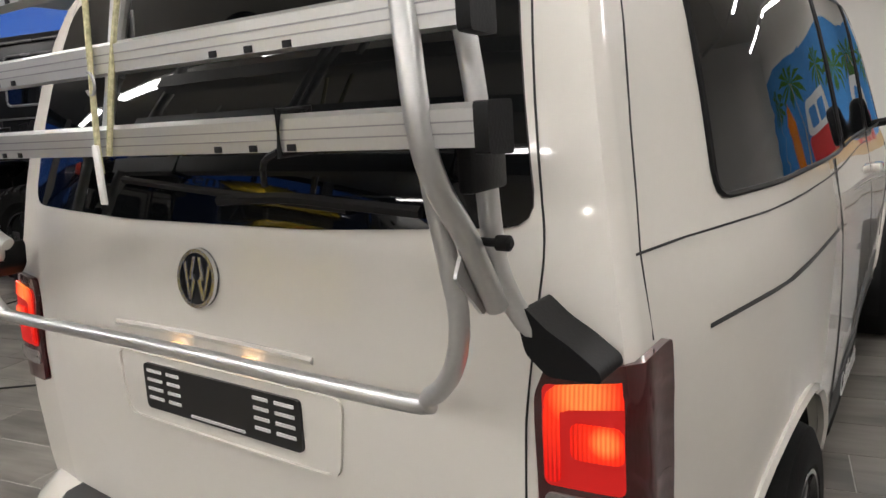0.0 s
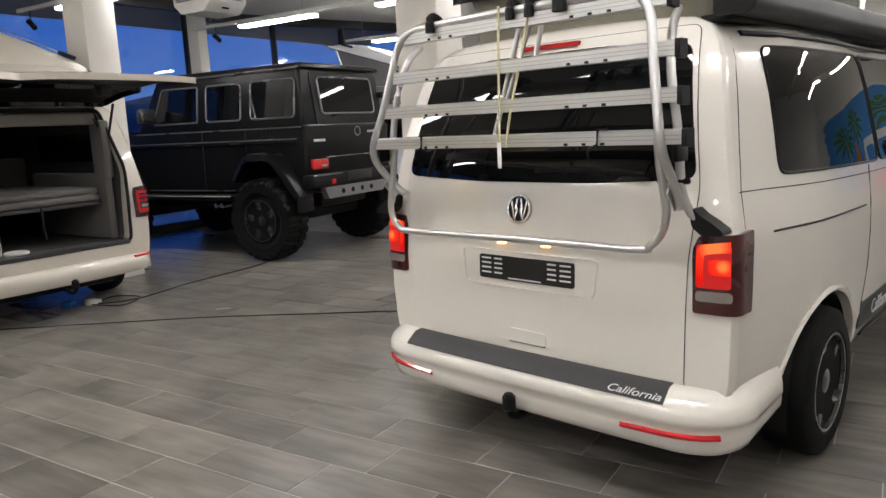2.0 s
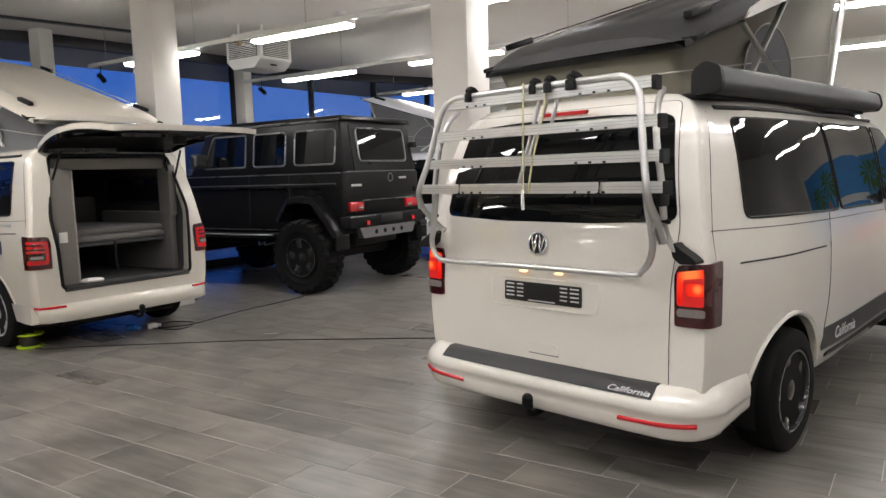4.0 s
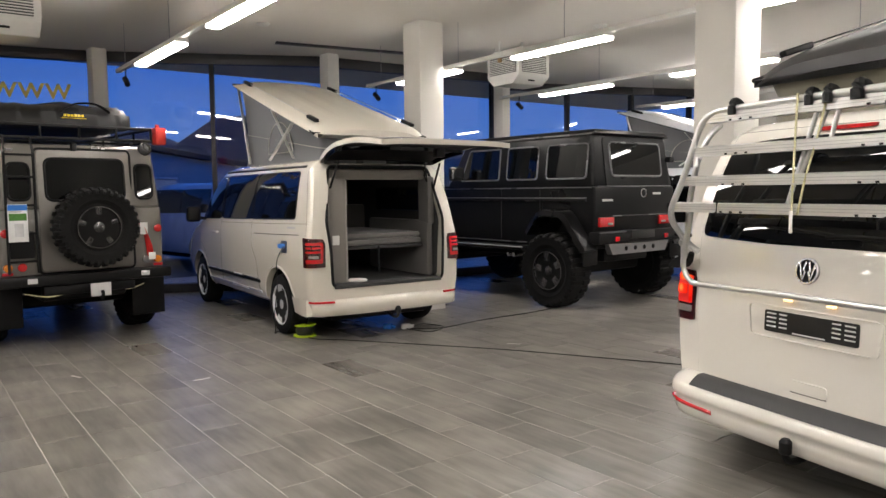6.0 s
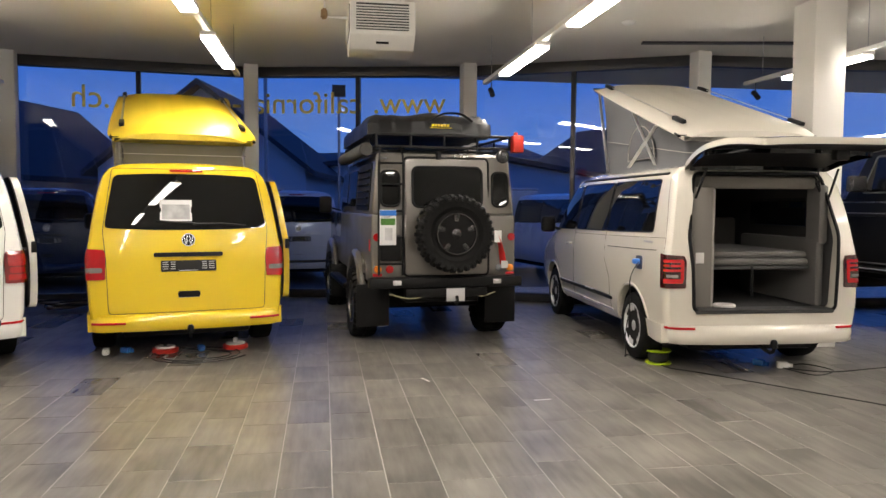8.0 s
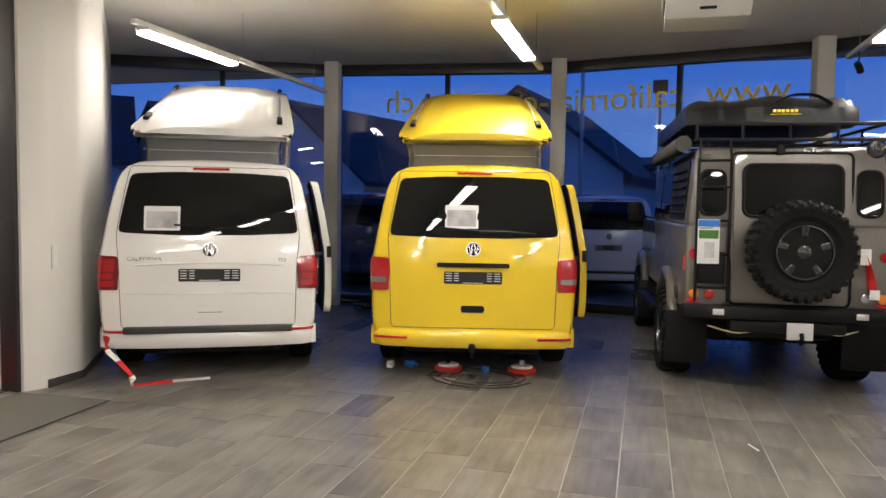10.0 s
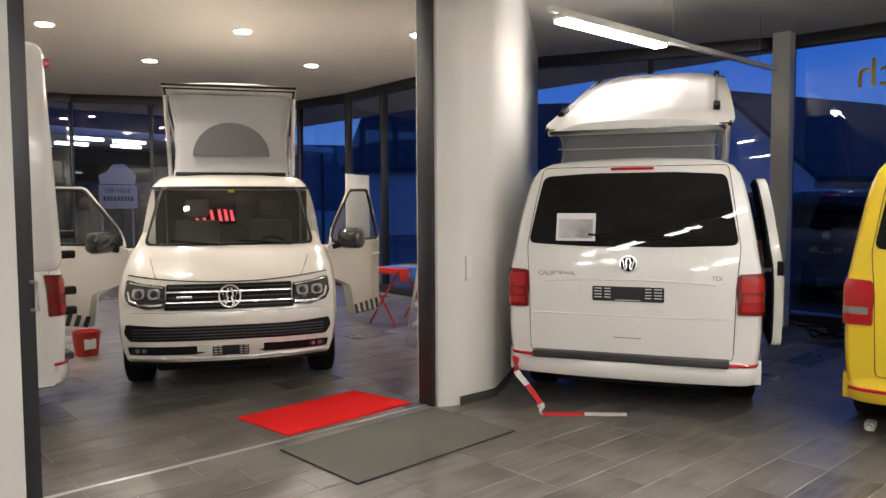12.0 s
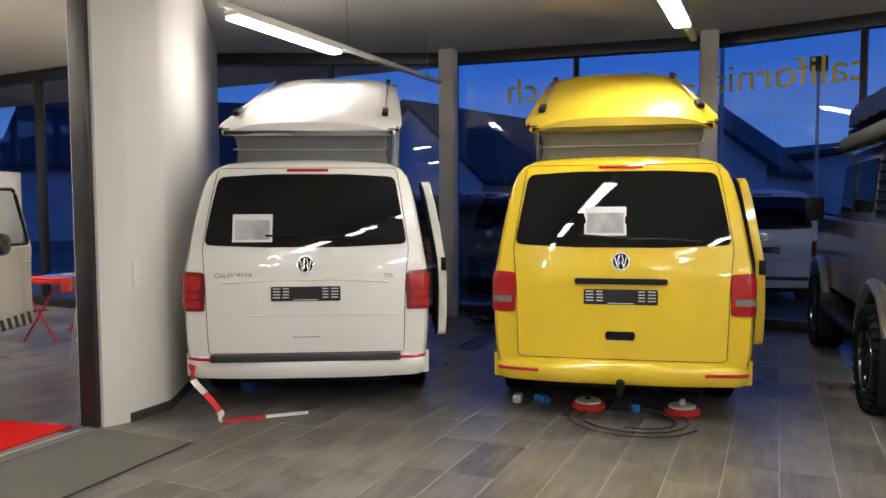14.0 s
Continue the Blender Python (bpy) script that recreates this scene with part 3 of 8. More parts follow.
def front_y(x, z):
    w = half_width(z) * taper(1)
    u = min(1.0, abs(x) / w)
    return lerp_table(FRONT, z) + (0.14 if z < 1.10 else 0.16) * (1 - u ** 3.0)


def side_x(y, z):
    y0, y1 = lerp_table(REAR, z), lerp_table(FRONT, z)
    return half_width(z) * taper(min(1, max(0, (y - y0) / (y1 - y0))))


def on_rear(x, z, h):
    return (x, rear_y(x, z) - h, z)


def on_front(x, z, h):
    return (x, front_y(x, z) + h, z)


def on_side(side):
    return lambda y, z, h: (side * (side_x(y, z) + h), y, z)


def van_shell(rear_open=False):
    """The closed outer skin."""
    bm = bmesh.new()
    k, cols = len(PROF), 12
    grid = {}
    for si, s in enumerate(STATIONS):
        for side in (-1, 1):
            for i in range(k):
                if PROF[i][0] == 0 and side == 1:
                    grid[si, i, 1] = grid[si, i, -1]
                else:
                    grid[si, i, side] = bm.verts.new(van_point(i, s, side))
    for si in range(len(STATIONS) - 1):
        for side in (-1, 1):
            for i in range(k - 1):
                bm.faces.new((grid[si, i, side], grid[si + 1, i, side], grid[si + 1, i + 1, side], grid[si, i + 1, side]))
    for end, si in ((0, 0), (1, len(STATIONS) - 1)):
        rows = []
        for i in range(k):
            if PROF[i][0] == 0:
                rows.append([grid[si, i, -1]])
                continue
            a = grid[si, i, -1].co.x
            z = PROF[i][1]
            row = [grid[si, i, -1]]
            for c in range(1, cols):
                x = a + (-2 * a) * c / cols
                row.append(bm.verts.new((x, rear_y(x, z) if end == 0 else front_y(x, z), z)))
            row.append(grid[si, i, 1])
            rows.append(row)
        for r0, r1 in zip(rows, rows[1:]):
            if len(r0) == 1 or len(r1) == 1:
                one, many = (r0[0], r1) if len(r0) == 1 else (r1[0], r0)
                for a, b in zip(many, many[1:]):
                    bm.faces.new((one, a, b))
            else:
                for c in range(cols):
                    bm.faces.new((r0[c], r0[c + 1], r1[c + 1], r1[c]))
    return bm


def wheel_arch(y, r=0.42, x0=0.60, x1=1.25):
    out = []
    for side in (-1, 1):
        bm = spin_profile([(side * x0, r), (side * x1, r)], 36)
        bmesh.ops.translate(bm, verts=bm.verts, vec=(0, y, 0.335))
        out.append(bm)
    return out


KEEP = {}


def tyre_bm(r, w, lugs=0):
    """A tyre; with lugs, a coarse tread of blocks staggered between the two shoulders."""
    h = w / 2
    prof = [(-h * 0.8, r * 0.60), (-h, r * 0.70), (-h, r * 0.86), (-h * 0.86, r * 0.965), (-h * 0.55, r), (h * 0.55, r), (h * 0.86, r * 0.965), (h, r * 0.86), (h, r * 0.70), (h * 0.8, r * 0.60)]
    if not lugs:
        return spin_profile(prof, 40)
    prof = [(-0.8, 0.60, 0), (-1.0, 0.70, 0), (-1.01, 0.82, 0), (-1.0, 0.86, 1), (-1.0, 0.93, 1), (-0.86, 0.985, 1), (-0.5, 1.0, 1), (-0.12, 1.0, 1), (-0.08, 1.0, 0), (0.08, 1.0, 0), (0.12, 1.0, 1), (0.5, 1.0, 1), (0.86, 0.985, 1), (1.0, 0.93, 1), (1.0, 0.86, 1), (1.01, 0.82, 0), (1.0, 0.70, 0), (0.8, 0.60, 0)]
    bm = bmesh.new()
    n, rings = lugs * 4, []
    for x, q, tread in prof:
        ring = []
        for i in range(n):
            on = (i + (2 if x > 0 else 0)) % 4 < 2
            up = 0.0 if not tread else (0.008 if on else -0.012)
            out = 0.0 if not tread or abs(x) < 0.95 else (0.012 if on else -0.006)
            t = 2 * math.pi * (i + (0.35 if i % 2 else -0.35) * tread) / n
            rr = r * q + up - (0.010 if x in (-0.08, 0.08) else 0.0)
            ring.append(bm.verts.new((x * h + math.copysign(out, x), rr * math.cos(t), rr * math.sin(t))))
        rings.append(ring)
    for a, b in zip(rings, rings[1:]):
        for i in range(n):
            bm.faces.new((a[i], a[(i + 1) % n], b[(i + 1) % n], b[i]))
    for ring in (rings[0], rings[-1]):
        bm.faces.new(ring)
    return bm


def rim_bm(r, w, spokes, twin=False, wide=0.055, dish=0.02):
    h = w / 2
    bm = spin_profile([(h * 0.15, r * 0.93), (h * 0.82, r * 0.95), (h * 0.92, r * 1.0), (h * 0.98, r * 0.99), (h * 0.98, r * 0.94), (h * 0.7, r * 0.90), (h * 0.10, r * 0.88)], 40)
    for i in range(spokes):
        offs = (-0.17, 0.17) if twin else (0.0,)
        for o in offs:
            m = Matrix.Rotation(2 * math.pi * i / spokes + o, 4, "X")
            vs = block(bm, h * 0.52, h * 0.86, -wide / 2, wide / 2, r * 0.12, r * 0.95, 0.008)
            for v in vs:
                if v.is_valid:
                    f = (v.co.z / r)
                    v.co.y *= (0.62 + 0.6 * abs(f - 0.35))
                    v.co.x -= dish * (1 - f)
            bmesh.ops.transform(bm, matrix=m, verts=[v for v in vs if v.is_valid])
    return bm


def wheel(parent, x, y, r, w, rim_r, style, lugs=0, spokes=5, twin=False, rim_mat="black_alloy", wide=0.06, name="tyre"):
    """A tyre with rim, brake well, hub and bolts, on the side that x names."""
    key = (style, r)
    if key not in KEEP:
        well = spin_profile([(-w * 0.1, rim_r * 0.9), (w * 0.06, rim_r * 0.9)], 28)
        hub = spin_profile([(w * 0.15, rim_r * 0.26), (w * 0.40, rim_r * 0.24), (w * 0.43, rim_r * 0.16), (w * 0.44, 0.012)], 20)
        KEEP[key] = (mesh_of("tyre", tyre_bm(r, w, lugs), M["rubber"], 30), mesh_of("rim", rim_bm(rim_r, w, spokes, twin, wide), M[rim_mat], 35),
                     mesh_of("brake_disc", well, M["plastic"], 35), mesh_of("hub_cap", hub, M[rim_mat], 35))
    out = None
    for nm, me in zip((name, "rim", "brake_disc", "hub_cap"), KEEP[key]):
        ob = new(nm, me)
        if out is None:
            out = ob
            ob.parent = parent
            ob.matrix_local = pose(x, y, r, 17 * y, 0, 0 if x > 0 else 180)
        else:
            ob.parent = out
    return out


def plan_edge(n=40):
    """Plan line round the van's rear at bumper height, from the right arch to the left one, with outward directions."""
    pts = []
    w = 0.905
    for u in np.linspace(0, 1, n):
        t = (u - 0.5) * 2
        a = abs(t)
        if a < 0.62:
            x, y = w * 0.845 * a / 0.62, 0.055 * (a / 0.62) ** 3
        elif a < 0.80:
            q = (a - 0.62) / 0.18 * math.pi / 2
            x, y = w * 0.845 + 0.115 * math.sin(q), 0.055 + 0.115 * (1 - math.cos(q))
        else:
            x, y = w * 0.845 + 0.115 + 0.03 * (a - 0.80) / 0.20, 0.17 + 0.385 * (a - 0.80) / 0.20
        pts.append(Vector((-math.copysign(x, t), y, 0)))
    out = []
    for i, p in enumerate(pts):
        d = (pts[min(i + 1, n - 1)] - pts[max(i - 1, 0)]).normalized()
        out.append((p, Vector((d.y, -d.x, 0))))
    return out


def rear_bumper(section):
    bm = bmesh.new()
    rows = []
    for p, nrm in plan_edge():
        if nrm.y > 0.2:
            nrm = -nrm
        f = 1 - 0.9 * min(1.0, max(0.0, (p.y - 0.16) / 0.36))
        g = min(1.0, max(0.0, (p.y - 0.17) / 0.34)) ** 1.5
        row = []
        for h, z in section:
            zz = z + (max(z, 0.27) - z) * g
            x, y = p.x + nrm.x * (h * f if h > 0 else h), p.y + nrm.y * h * f
            lim = side_x(max(y, 0.08), max(zz, 0.40)) + 0.006 - 0.15 * max(0.0, 0.38 - zz)
            ax = abs(x) + (min(abs(x), lim) - abs(x)) * g
            row.append(bm.verts.new((math.copysign(ax, x), y, zz)))
        rows.append(row)
    k = len(section)
    for a, b in zip(rows, rows[1:]):
        for i in range(k):
            bm.faces.new((a[i], a[(i + 1) % k], b[(i + 1) % k], b[i]))
    bm.faces.new(rows[0])
    bm.faces.new(rows[-1][::-1])
    return bm


def wide_plan():
    """Half a plan line of the deep bumper, from the middle to the wheel arch, with outward directions."""
    pts = [Vector((0.70 * i / 8, 0.012 * (i / 8) ** 3, 0)) for i in range(9)]
    for i in range(1, 9):
        q = i / 8 * math.pi / 2
        pts.append(Vector((0.70 + 0.215 * math.sin(q), 0.012 + 0.19 * (1 - math.cos(q)), 0)))
    for i in range(1, 8):
        y = 0.202 + 0.255 * i / 7
        pts.append(Vector((0.915 + (side_x(0.457, 0.5) - 0.915) * i / 7, y, 0)))
    out = []
    for i, p in enumerate(pts):
        d = (pts[min(i + 1, len(pts) - 1)] - pts[max(i - 1, 0)]).normalized()
        out.append((p, Vector((d.y, -d.x, 0))))
    return out


def wide_bumper():
    """A deep moulded bumper that wraps round to the wheel arches, with a crease over the reflectors."""
    half = wide_plan()
    rows = [(Vector((-p.x, p.y, 0)), Vector((-n.x, n.y, 0))) for p, n in half[:0:-1]] + half
    section = [(-0.06, 0.252), (0.02, 0.254), (0.052, 0.266), (0.066, 0.296), (0.074, 0.345), (0.072, 0.372), (0.084, 0.384), (0.088, 0.405), (0.082, 0.435), (0.064, 0.462), (0.030, 0.488), (0.006, 0.506), (-0.06, 0.510)]
    bm = bmesh.new()
    grid = []
    for p, nrm in rows:
        g = min(1.0, max(0.0, (p.y - 0.06) / 0.39))
        row = []
        for h, z in section:
            hh = h * (1 - 0.72 * g) if h > 0 else h
            zz = z + 0.075 * g * max(0.0, (0.40 - z) / 0.16) + 0.012 * g
            row.append(bm.verts.new((p.x + nrm.x * hh, p.y + nrm.y * hh, zz)))
        grid.append(row)
    k = len(section)
    for a, b in zip(grid, grid[1:]):
        for i in range(k):
            bm.faces.new((a[i], a[(i + 1) % k], b[(i + 1) % k], b[i]))
    bm.faces.new(grid[0])
    bm.faces.new(grid[-1][::-1])
    return bm


def on_corner(side):
    """Runs round a rear corner: u below 0 on the rear face, above 0 on the flank."""
    def f(u, z, h):
        e = half_width(z) * taper(0)
        if u <= 0:
            x = e + u
            d = Vector((0.25 + 0.45 * max(0, 1 + u / 0.05), -1, 0)).normalized()
            return (side * (x + d.x * h), rear_y(x, z) + d.y * h, z)
        y = lerp_table(REAR, z) + u
        d = Vector((1, -0.45 * max(0, 1 - u / 0.05) - 0.1, 0)).normalized()
        return (side * (side_x(y, z) + d.x * h), y + d.y * h, z)
    return f


def seam(parent, pts, place, r=0.0036, closed=False, name="panel_gap"):
    return part(name, bar([place(u, v, 0.0) for u, v in pts], r, 5, closed), M["seam"], parent)


def dense(pts, step=0.06, closed=True):
    out = []
    k = len(pts)
    for i in range(k if closed else k - 1):
        a, b = Vector(pts[i]), Vector(pts[(i + 1) % k])
        n = max(1, int((b - a).length / step))
        out += [tuple(a + (b - a) * j / n) for j in range(n)]
    if not closed:
        out.append(tuple(pts[-1]))
    return out


def emblem(parent, place, u, v, r, tag="badge"):
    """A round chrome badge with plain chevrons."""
    circle = [(u + r * math.cos(2 * math.pi * i / 28), v + r * math.sin(2 * math.pi * i / 28)) for i in range(28)]
    inner = [(u + (p - u) * 0.86, v + (q - v) * 0.86) for p, q in circle]
    b = part(tag, patch(circle, place, 0.008, 0.01, 3), M["plastic"], parent)
    part("badge_ring", frame_patch(circle, inner, place, 0.016, 0.0), M["chrome"], b)
    for s in (-1, 1):
        for q in ([(0.05, 0.75), (0.22, 0.75), (0.42, -0.05), (0.27, -0.05)], [(0.06, -0.1), (0.2, 0.1), (0.45, -0.72), (0.3, -0.78)], [(0.62, 0.58), (0.75, 0.45), (0.48, -0.62), (0.36, -0.62)]):
            part("badge_bar", patch([(u + s * a * r * 0.95, v + c * r * 0.95) for a, c in q][::s], place, 0.014, 0.0, 2), M["chrome"], b)
    return b


def number_plate(parent, place, u, v, w=0.52, h=0.11):
    p = part("plate_holder", patch(rounded(u - w / 2, u + w / 2, v - h / 2, v + h / 2, 0.01, 2), place, 0.010, 0.006, 2), M["plate_black"], parent, "black empty number plate holder")
    for s in (-1, 1):
        for j in range(4):
            zz = v - 0.03 + 0.022 * j
            part("plate_slot", patch([(u + s * 0.125, zz), (u + s * 0.125 + s * 0.045, zz), (u + s * 0.125 + s * 0.045, zz + 0.007), (u + s * 0.125, zz + 0.007)][::s], place, 0.0125, 0, 2), M["white_mark"], p)
            part("plate_slot", patch([(u + s * 0.19, zz), (u + s * 0.19 + s * 0.055, zz), (u + s * 0.19 + s * 0.055, zz + 0.007), (u + s * 0.19, zz + 0.007)][::s], place, 0.0125, 0, 2), M["white_mark"], p)
    part("plate_print", patch([(u - 0.09, v - 0.048), (u + 0.09, v - 0.048), (u + 0.09, v - 0.042), (u - 0.09, v - 0.042)], place, 0.0125, 0, 2), M["white_mark"], p)
    return p


REAR_WIN = round_poly([(-0.765, 1.305), (-0.3, 1.285), (0.3, 1.285), (0.765, 1.305), (0.675, 1.822), (0.3, 1.842), (-0.3, 1.842), (-0.675, 1.822)], 0.055)
GATE = round_poly([(-0.735, 0.475), (0.735, 0.475), (0.75, 1.0), (0.776, 1.28), (0.688, 1.89), (-0.688, 1.89), (-0.776, 1.28), (-0.75, 1.0)], 0.04)


def pop_top(parent, paint, canvas, zf=3.04, zr=2.205, y0=0.36, y1=3.02, dark_top=False, straps=True):
    """A roof hinged at the rear, raised in front over a tent bellows."""
    slope = (zf - zr) / (y1 - y0)
    bm = bmesh.new()
    nx = 96
    steps = [0.0, 0.004, 0.010, 0.018, 0.028, 0.042, 0.06, 0.08, 0.105, 0.135] + [0.17 + 0.04 * q for q in range(18)] + [0.88, 0.905, 0.925, 0.942, 0.957, 0.97, 0.98, 0.988, 0.994, 1.0]
    ny = len(steps) - 1

    def ease(q):
        q = min(1.0, max(0.0, q))
        return q * q * (3 - 2 * q)

    top = {}

    def shell_half(v):
        return 0.735 - 0.05 * v ** 2 - 0.07 * max(0, 1 - v / 0.09) ** 2

    for j in range(ny + 1):
        v = steps[j]
        for i in range(nx + 1):
            u = math.sin((i / nx * 2 - 1) * math.pi / 2 * 0.86) / math.sin(math.pi / 2 * 0.86)
            w = shell_half(v)
            ends = ease((v - 0.08) / 0.14) * ease((0.94 - v) / 0.12) * ease((0.86 - abs(u)) / 0.14)
            rib = (0.013 if dark_top else 0.008) * (0.5 + 0.5 * math.tanh((4 if dark_top else 2.2) * math.cos(u * 15.7))) * ends
            thin = 1 - 0.75 * ease((v - 0.93) / 0.07)
            z = zr + slope * v * (y1 - y0) + (0.075 * (1 - abs(u) ** 3.2) + 0.03 - 0.03 * abs(u) ** 9) * thin + rib - 0.055 * max(0, 1 - v / 0.11) ** 2
            top[j, i] = bm.verts.new((u * w, y0 + v * (y1 - y0), z))
    low = {}
    for j in range(ny + 1):
        v = steps[j]
        for i in (0, nx):
            u = -1 if i == 0 else 1
            low[j, i] = bm.verts.new((u * (shell_half(v) - 0.004), y0 + v * (y1 - y0), zr + slope * v * (y1 - y0) - 0.015))
    for j in range(ny):
        for i in range(nx):
            bm.faces.new((top[j, i], top[j, i + 1], top[j + 1, i + 1], top[j + 1, i]))
        bm.faces.new((top[j, 0], top[j + 1, 0], low[j + 1, 0], low[j, 0]))
        bm.faces.new((top[j, nx], low[j, nx], low[j + 1, nx], top[j + 1, nx]))
        bm.faces.new((low[j, 0], low[j + 1, 0], low[j + 1, nx], low[j, nx]))
    bm.faces.new([top[0, i] for i in range(nx + 1)] + [low[0, nx], low[0, 0]])
    bm.faces.new([top[ny, i] for i in range(nx, -1, -1)] + [low[ny, 0], low[ny, nx]])
    shell = part("pop_top_roof", bm, M["grey_plastic"] if dark_top else paint, parent, "raised ribbed pop-up roof shell", 40)
    if dark_top:
        for s in (-1, 1):
            out = [(y0 + 0.55, 0.0), (y1, 0.0), (y1, 0.10), (y0 + 1.0, 0.085), (y0 + 0.62, 0.045)]
            part("roof_side_trim", patch(dense(out, 0.15), lambda a, b, h, s=s: (s * (shell_half((a - y0) / (y1 - y0)) + 0.006 + h), a, zr + slope * (a - y0) - 0.02 + b), 0.008, 0.01, 3), paint, shell, "white side trim of the raised roof")
    seal = [(x, y, zr + slope * (y - y0) - 0.018) for x, y in ((-0.70, y0 + 0.04), (0.70, y0 + 0.04), (0.665, y1 - 0.03), (-0.665, y1 - 0.03))]
    edge = [(u * 0.687, y1 + 0.004, zr + slope * (y1 - y0) + 0.004) for u in np.linspace(-1, 1, 9)]
    part("roof_front_edge", bar(edge, 0.014, 8, False), M["plastic"], shell)
    part("roof_seal", bar(seal, 0.014, 8, True), M["plastic"], shell)
    for s in (-1, 1):
        for v in (0.10, 0.86):
            y = y0 + v * (y1 - y0)
            z = zr + slope * (y - y0) + 0.10
            m = Matrix.Translation((s * 0.60, y, z - 0.008)) @ Matrix.Rotation(math.atan(slope), 4, "X") @ Matrix.Rotation(s * 0.12, 4, "Y")
            part("roof_bracket", boxed(-0.025, 0.025, -0.12, 0.12, -0.02, 0.018, 0.008, m), M["plastic"], shell)
        if straps:
            pts = [(s * 0.60, y0 + v * (y1 - y0), zr + slope * v * (y1 - y0) + 0.097) for v in np.linspace(0.1, 0.86, 8)]
            part("roof_strip", bar(pts, 0.012, 6, False, 0.4), M["alu"] if not dark_top else M["plastic"], shell)
    # tent bellows
    bm = bmesh.new()
    rows = []
    base = rounded(-0.60, 0.60, y0 + 0.05, y1 - 0.18, 0.09, 4)
    for f in np.linspace(0, 1, 9):
        ring = []
        for x, y in base:
            ztop = zr + slope * (y - y0) - 0.02
            bulge = 1 - 0.05 * math.sin(math.pi * f)
            cy = (y0 + y1) / 2
            fold = 0.006 * math.sin(9 * f * math.pi + 7 * x + 5 * y)
            ring.append(bm.verts.new((x * (bulge + fold) * (1 + 0.06 * f), cy + (y - cy) * (1 - 0.02 * math.sin(math.pi * f) + 0.03 * f), 1.93 + (ztop - 1.93) * f)))
        rows.append(ring)
    k = len(base)
    for a, b in zip(rows, rows[1:]):
        for i in range(k):
            bm.faces.new((a[i], a[(i + 1) % k], b[(i + 1) % k], b[i]))
    bm.faces.new(rows[0])
    bm.faces.new(rows[-1])
    tent = part("tent_bellows", bm, canvas, parent, "canvas tent bellows under the raised roof", 60)
    part("tent_cord", bar([(x * 1.0 * 1.025, (y0 + y1) / 2 + (y - (y0 + y1) / 2) * 1.012, 1.93 + (zr + slope * (y - y0) - 1.95) * 0.42 + 0.0) for x, y in base], 0.004, 5, True), M["trim_light"], tent)

    def on_tent(s):
        return lambda y, z, h: (s * (0.603 + 0.034 * (z - 1.93) + h), y, z)

    for s in (-1, 1):
        arch = [(y, z) for y, z in [(1.55 + 0.38 * math.cos(t), 2.05 + 0.36 * math.sin(t) * 1.0) for t in np.linspace(0, math.pi, 14)]]
        part("tent_window", patch(arch, on_tent(s), 0.006, 0.004, 2), M["canvas_mesh"], tent)
        part("tent_window_piping", bar([on_tent(s)(y, z, 0.008) for y, z in arch], 0.006, 6, True), M["trim_light"], tent)
        # scissor stays and front struts
        a, b = (s * 0.66, 1.05, 1.97), (s * 0.68, 1.62, zr + slope * (1.62 - y0) - 0.04)
        c, d = (s * 0.67, 1.70, 1.97), (s * 0.68, 0.95, zr + slope * (0.95 - y0) - 0.04)
        part("scissor_bar", bar([a, b], 0.02, 8, False, 0.5), M["alu"], tent)
        part("scissor_bar", bar([(c[0] + s * 0.02, c[1], c[2]), (d[0] + s * 0.02, d[1], d[2])], 0.02, 8, False, 0.5), M["alu"], tent)
        part("roof_strut", bar([(s * 0.665, y1 - 0.55, 1.95), (s * 0.665, y1 - 0.18, zr + slope * (y1 - 0.18 - y0) - 0.04)], 0.028, 8, False, 0.6), M["alu"], tent)
    ft = (y0 + y1) / 2 + (y1 - 0.18 - (y0 + y1) / 2) * 1.015
    arch = [(x, z) for x, z in [(0.40 * math.cos(t), 2.14 + 0.36 * math.sin(t)) for t in np.linspace(0, math.pi, 16)]]
    part("tent_window", patch(arch, lambda x, z, h: (x, ft + 0.012 + h, z), 0.004, 0.004, 2), M["canvas_mesh"], tent)
    return shell


def side_window(parent, pts, side, place, glass="tinted"):
    out = round_poly(pts, 0.05)
    w = part("side_window", patch(dense(out, 0.09), place, 0.004, 0.01, 5), M[glass], parent)
    part("window_seal", frame_patch(dense(grown(out, 0.012), 0.09), dense(out, 0.09)[:len(dense(grown(out, 0.012), 0.09))], place, 0.006, 0.004) if len(dense(out, 0.09)) == len(dense(grown(out, 0.012), 0.09)) else bar([place(u, v, 0.002) for u, v in dense(out, 0.09)], 0.007, 6, True), M["plastic"], w)
    return w


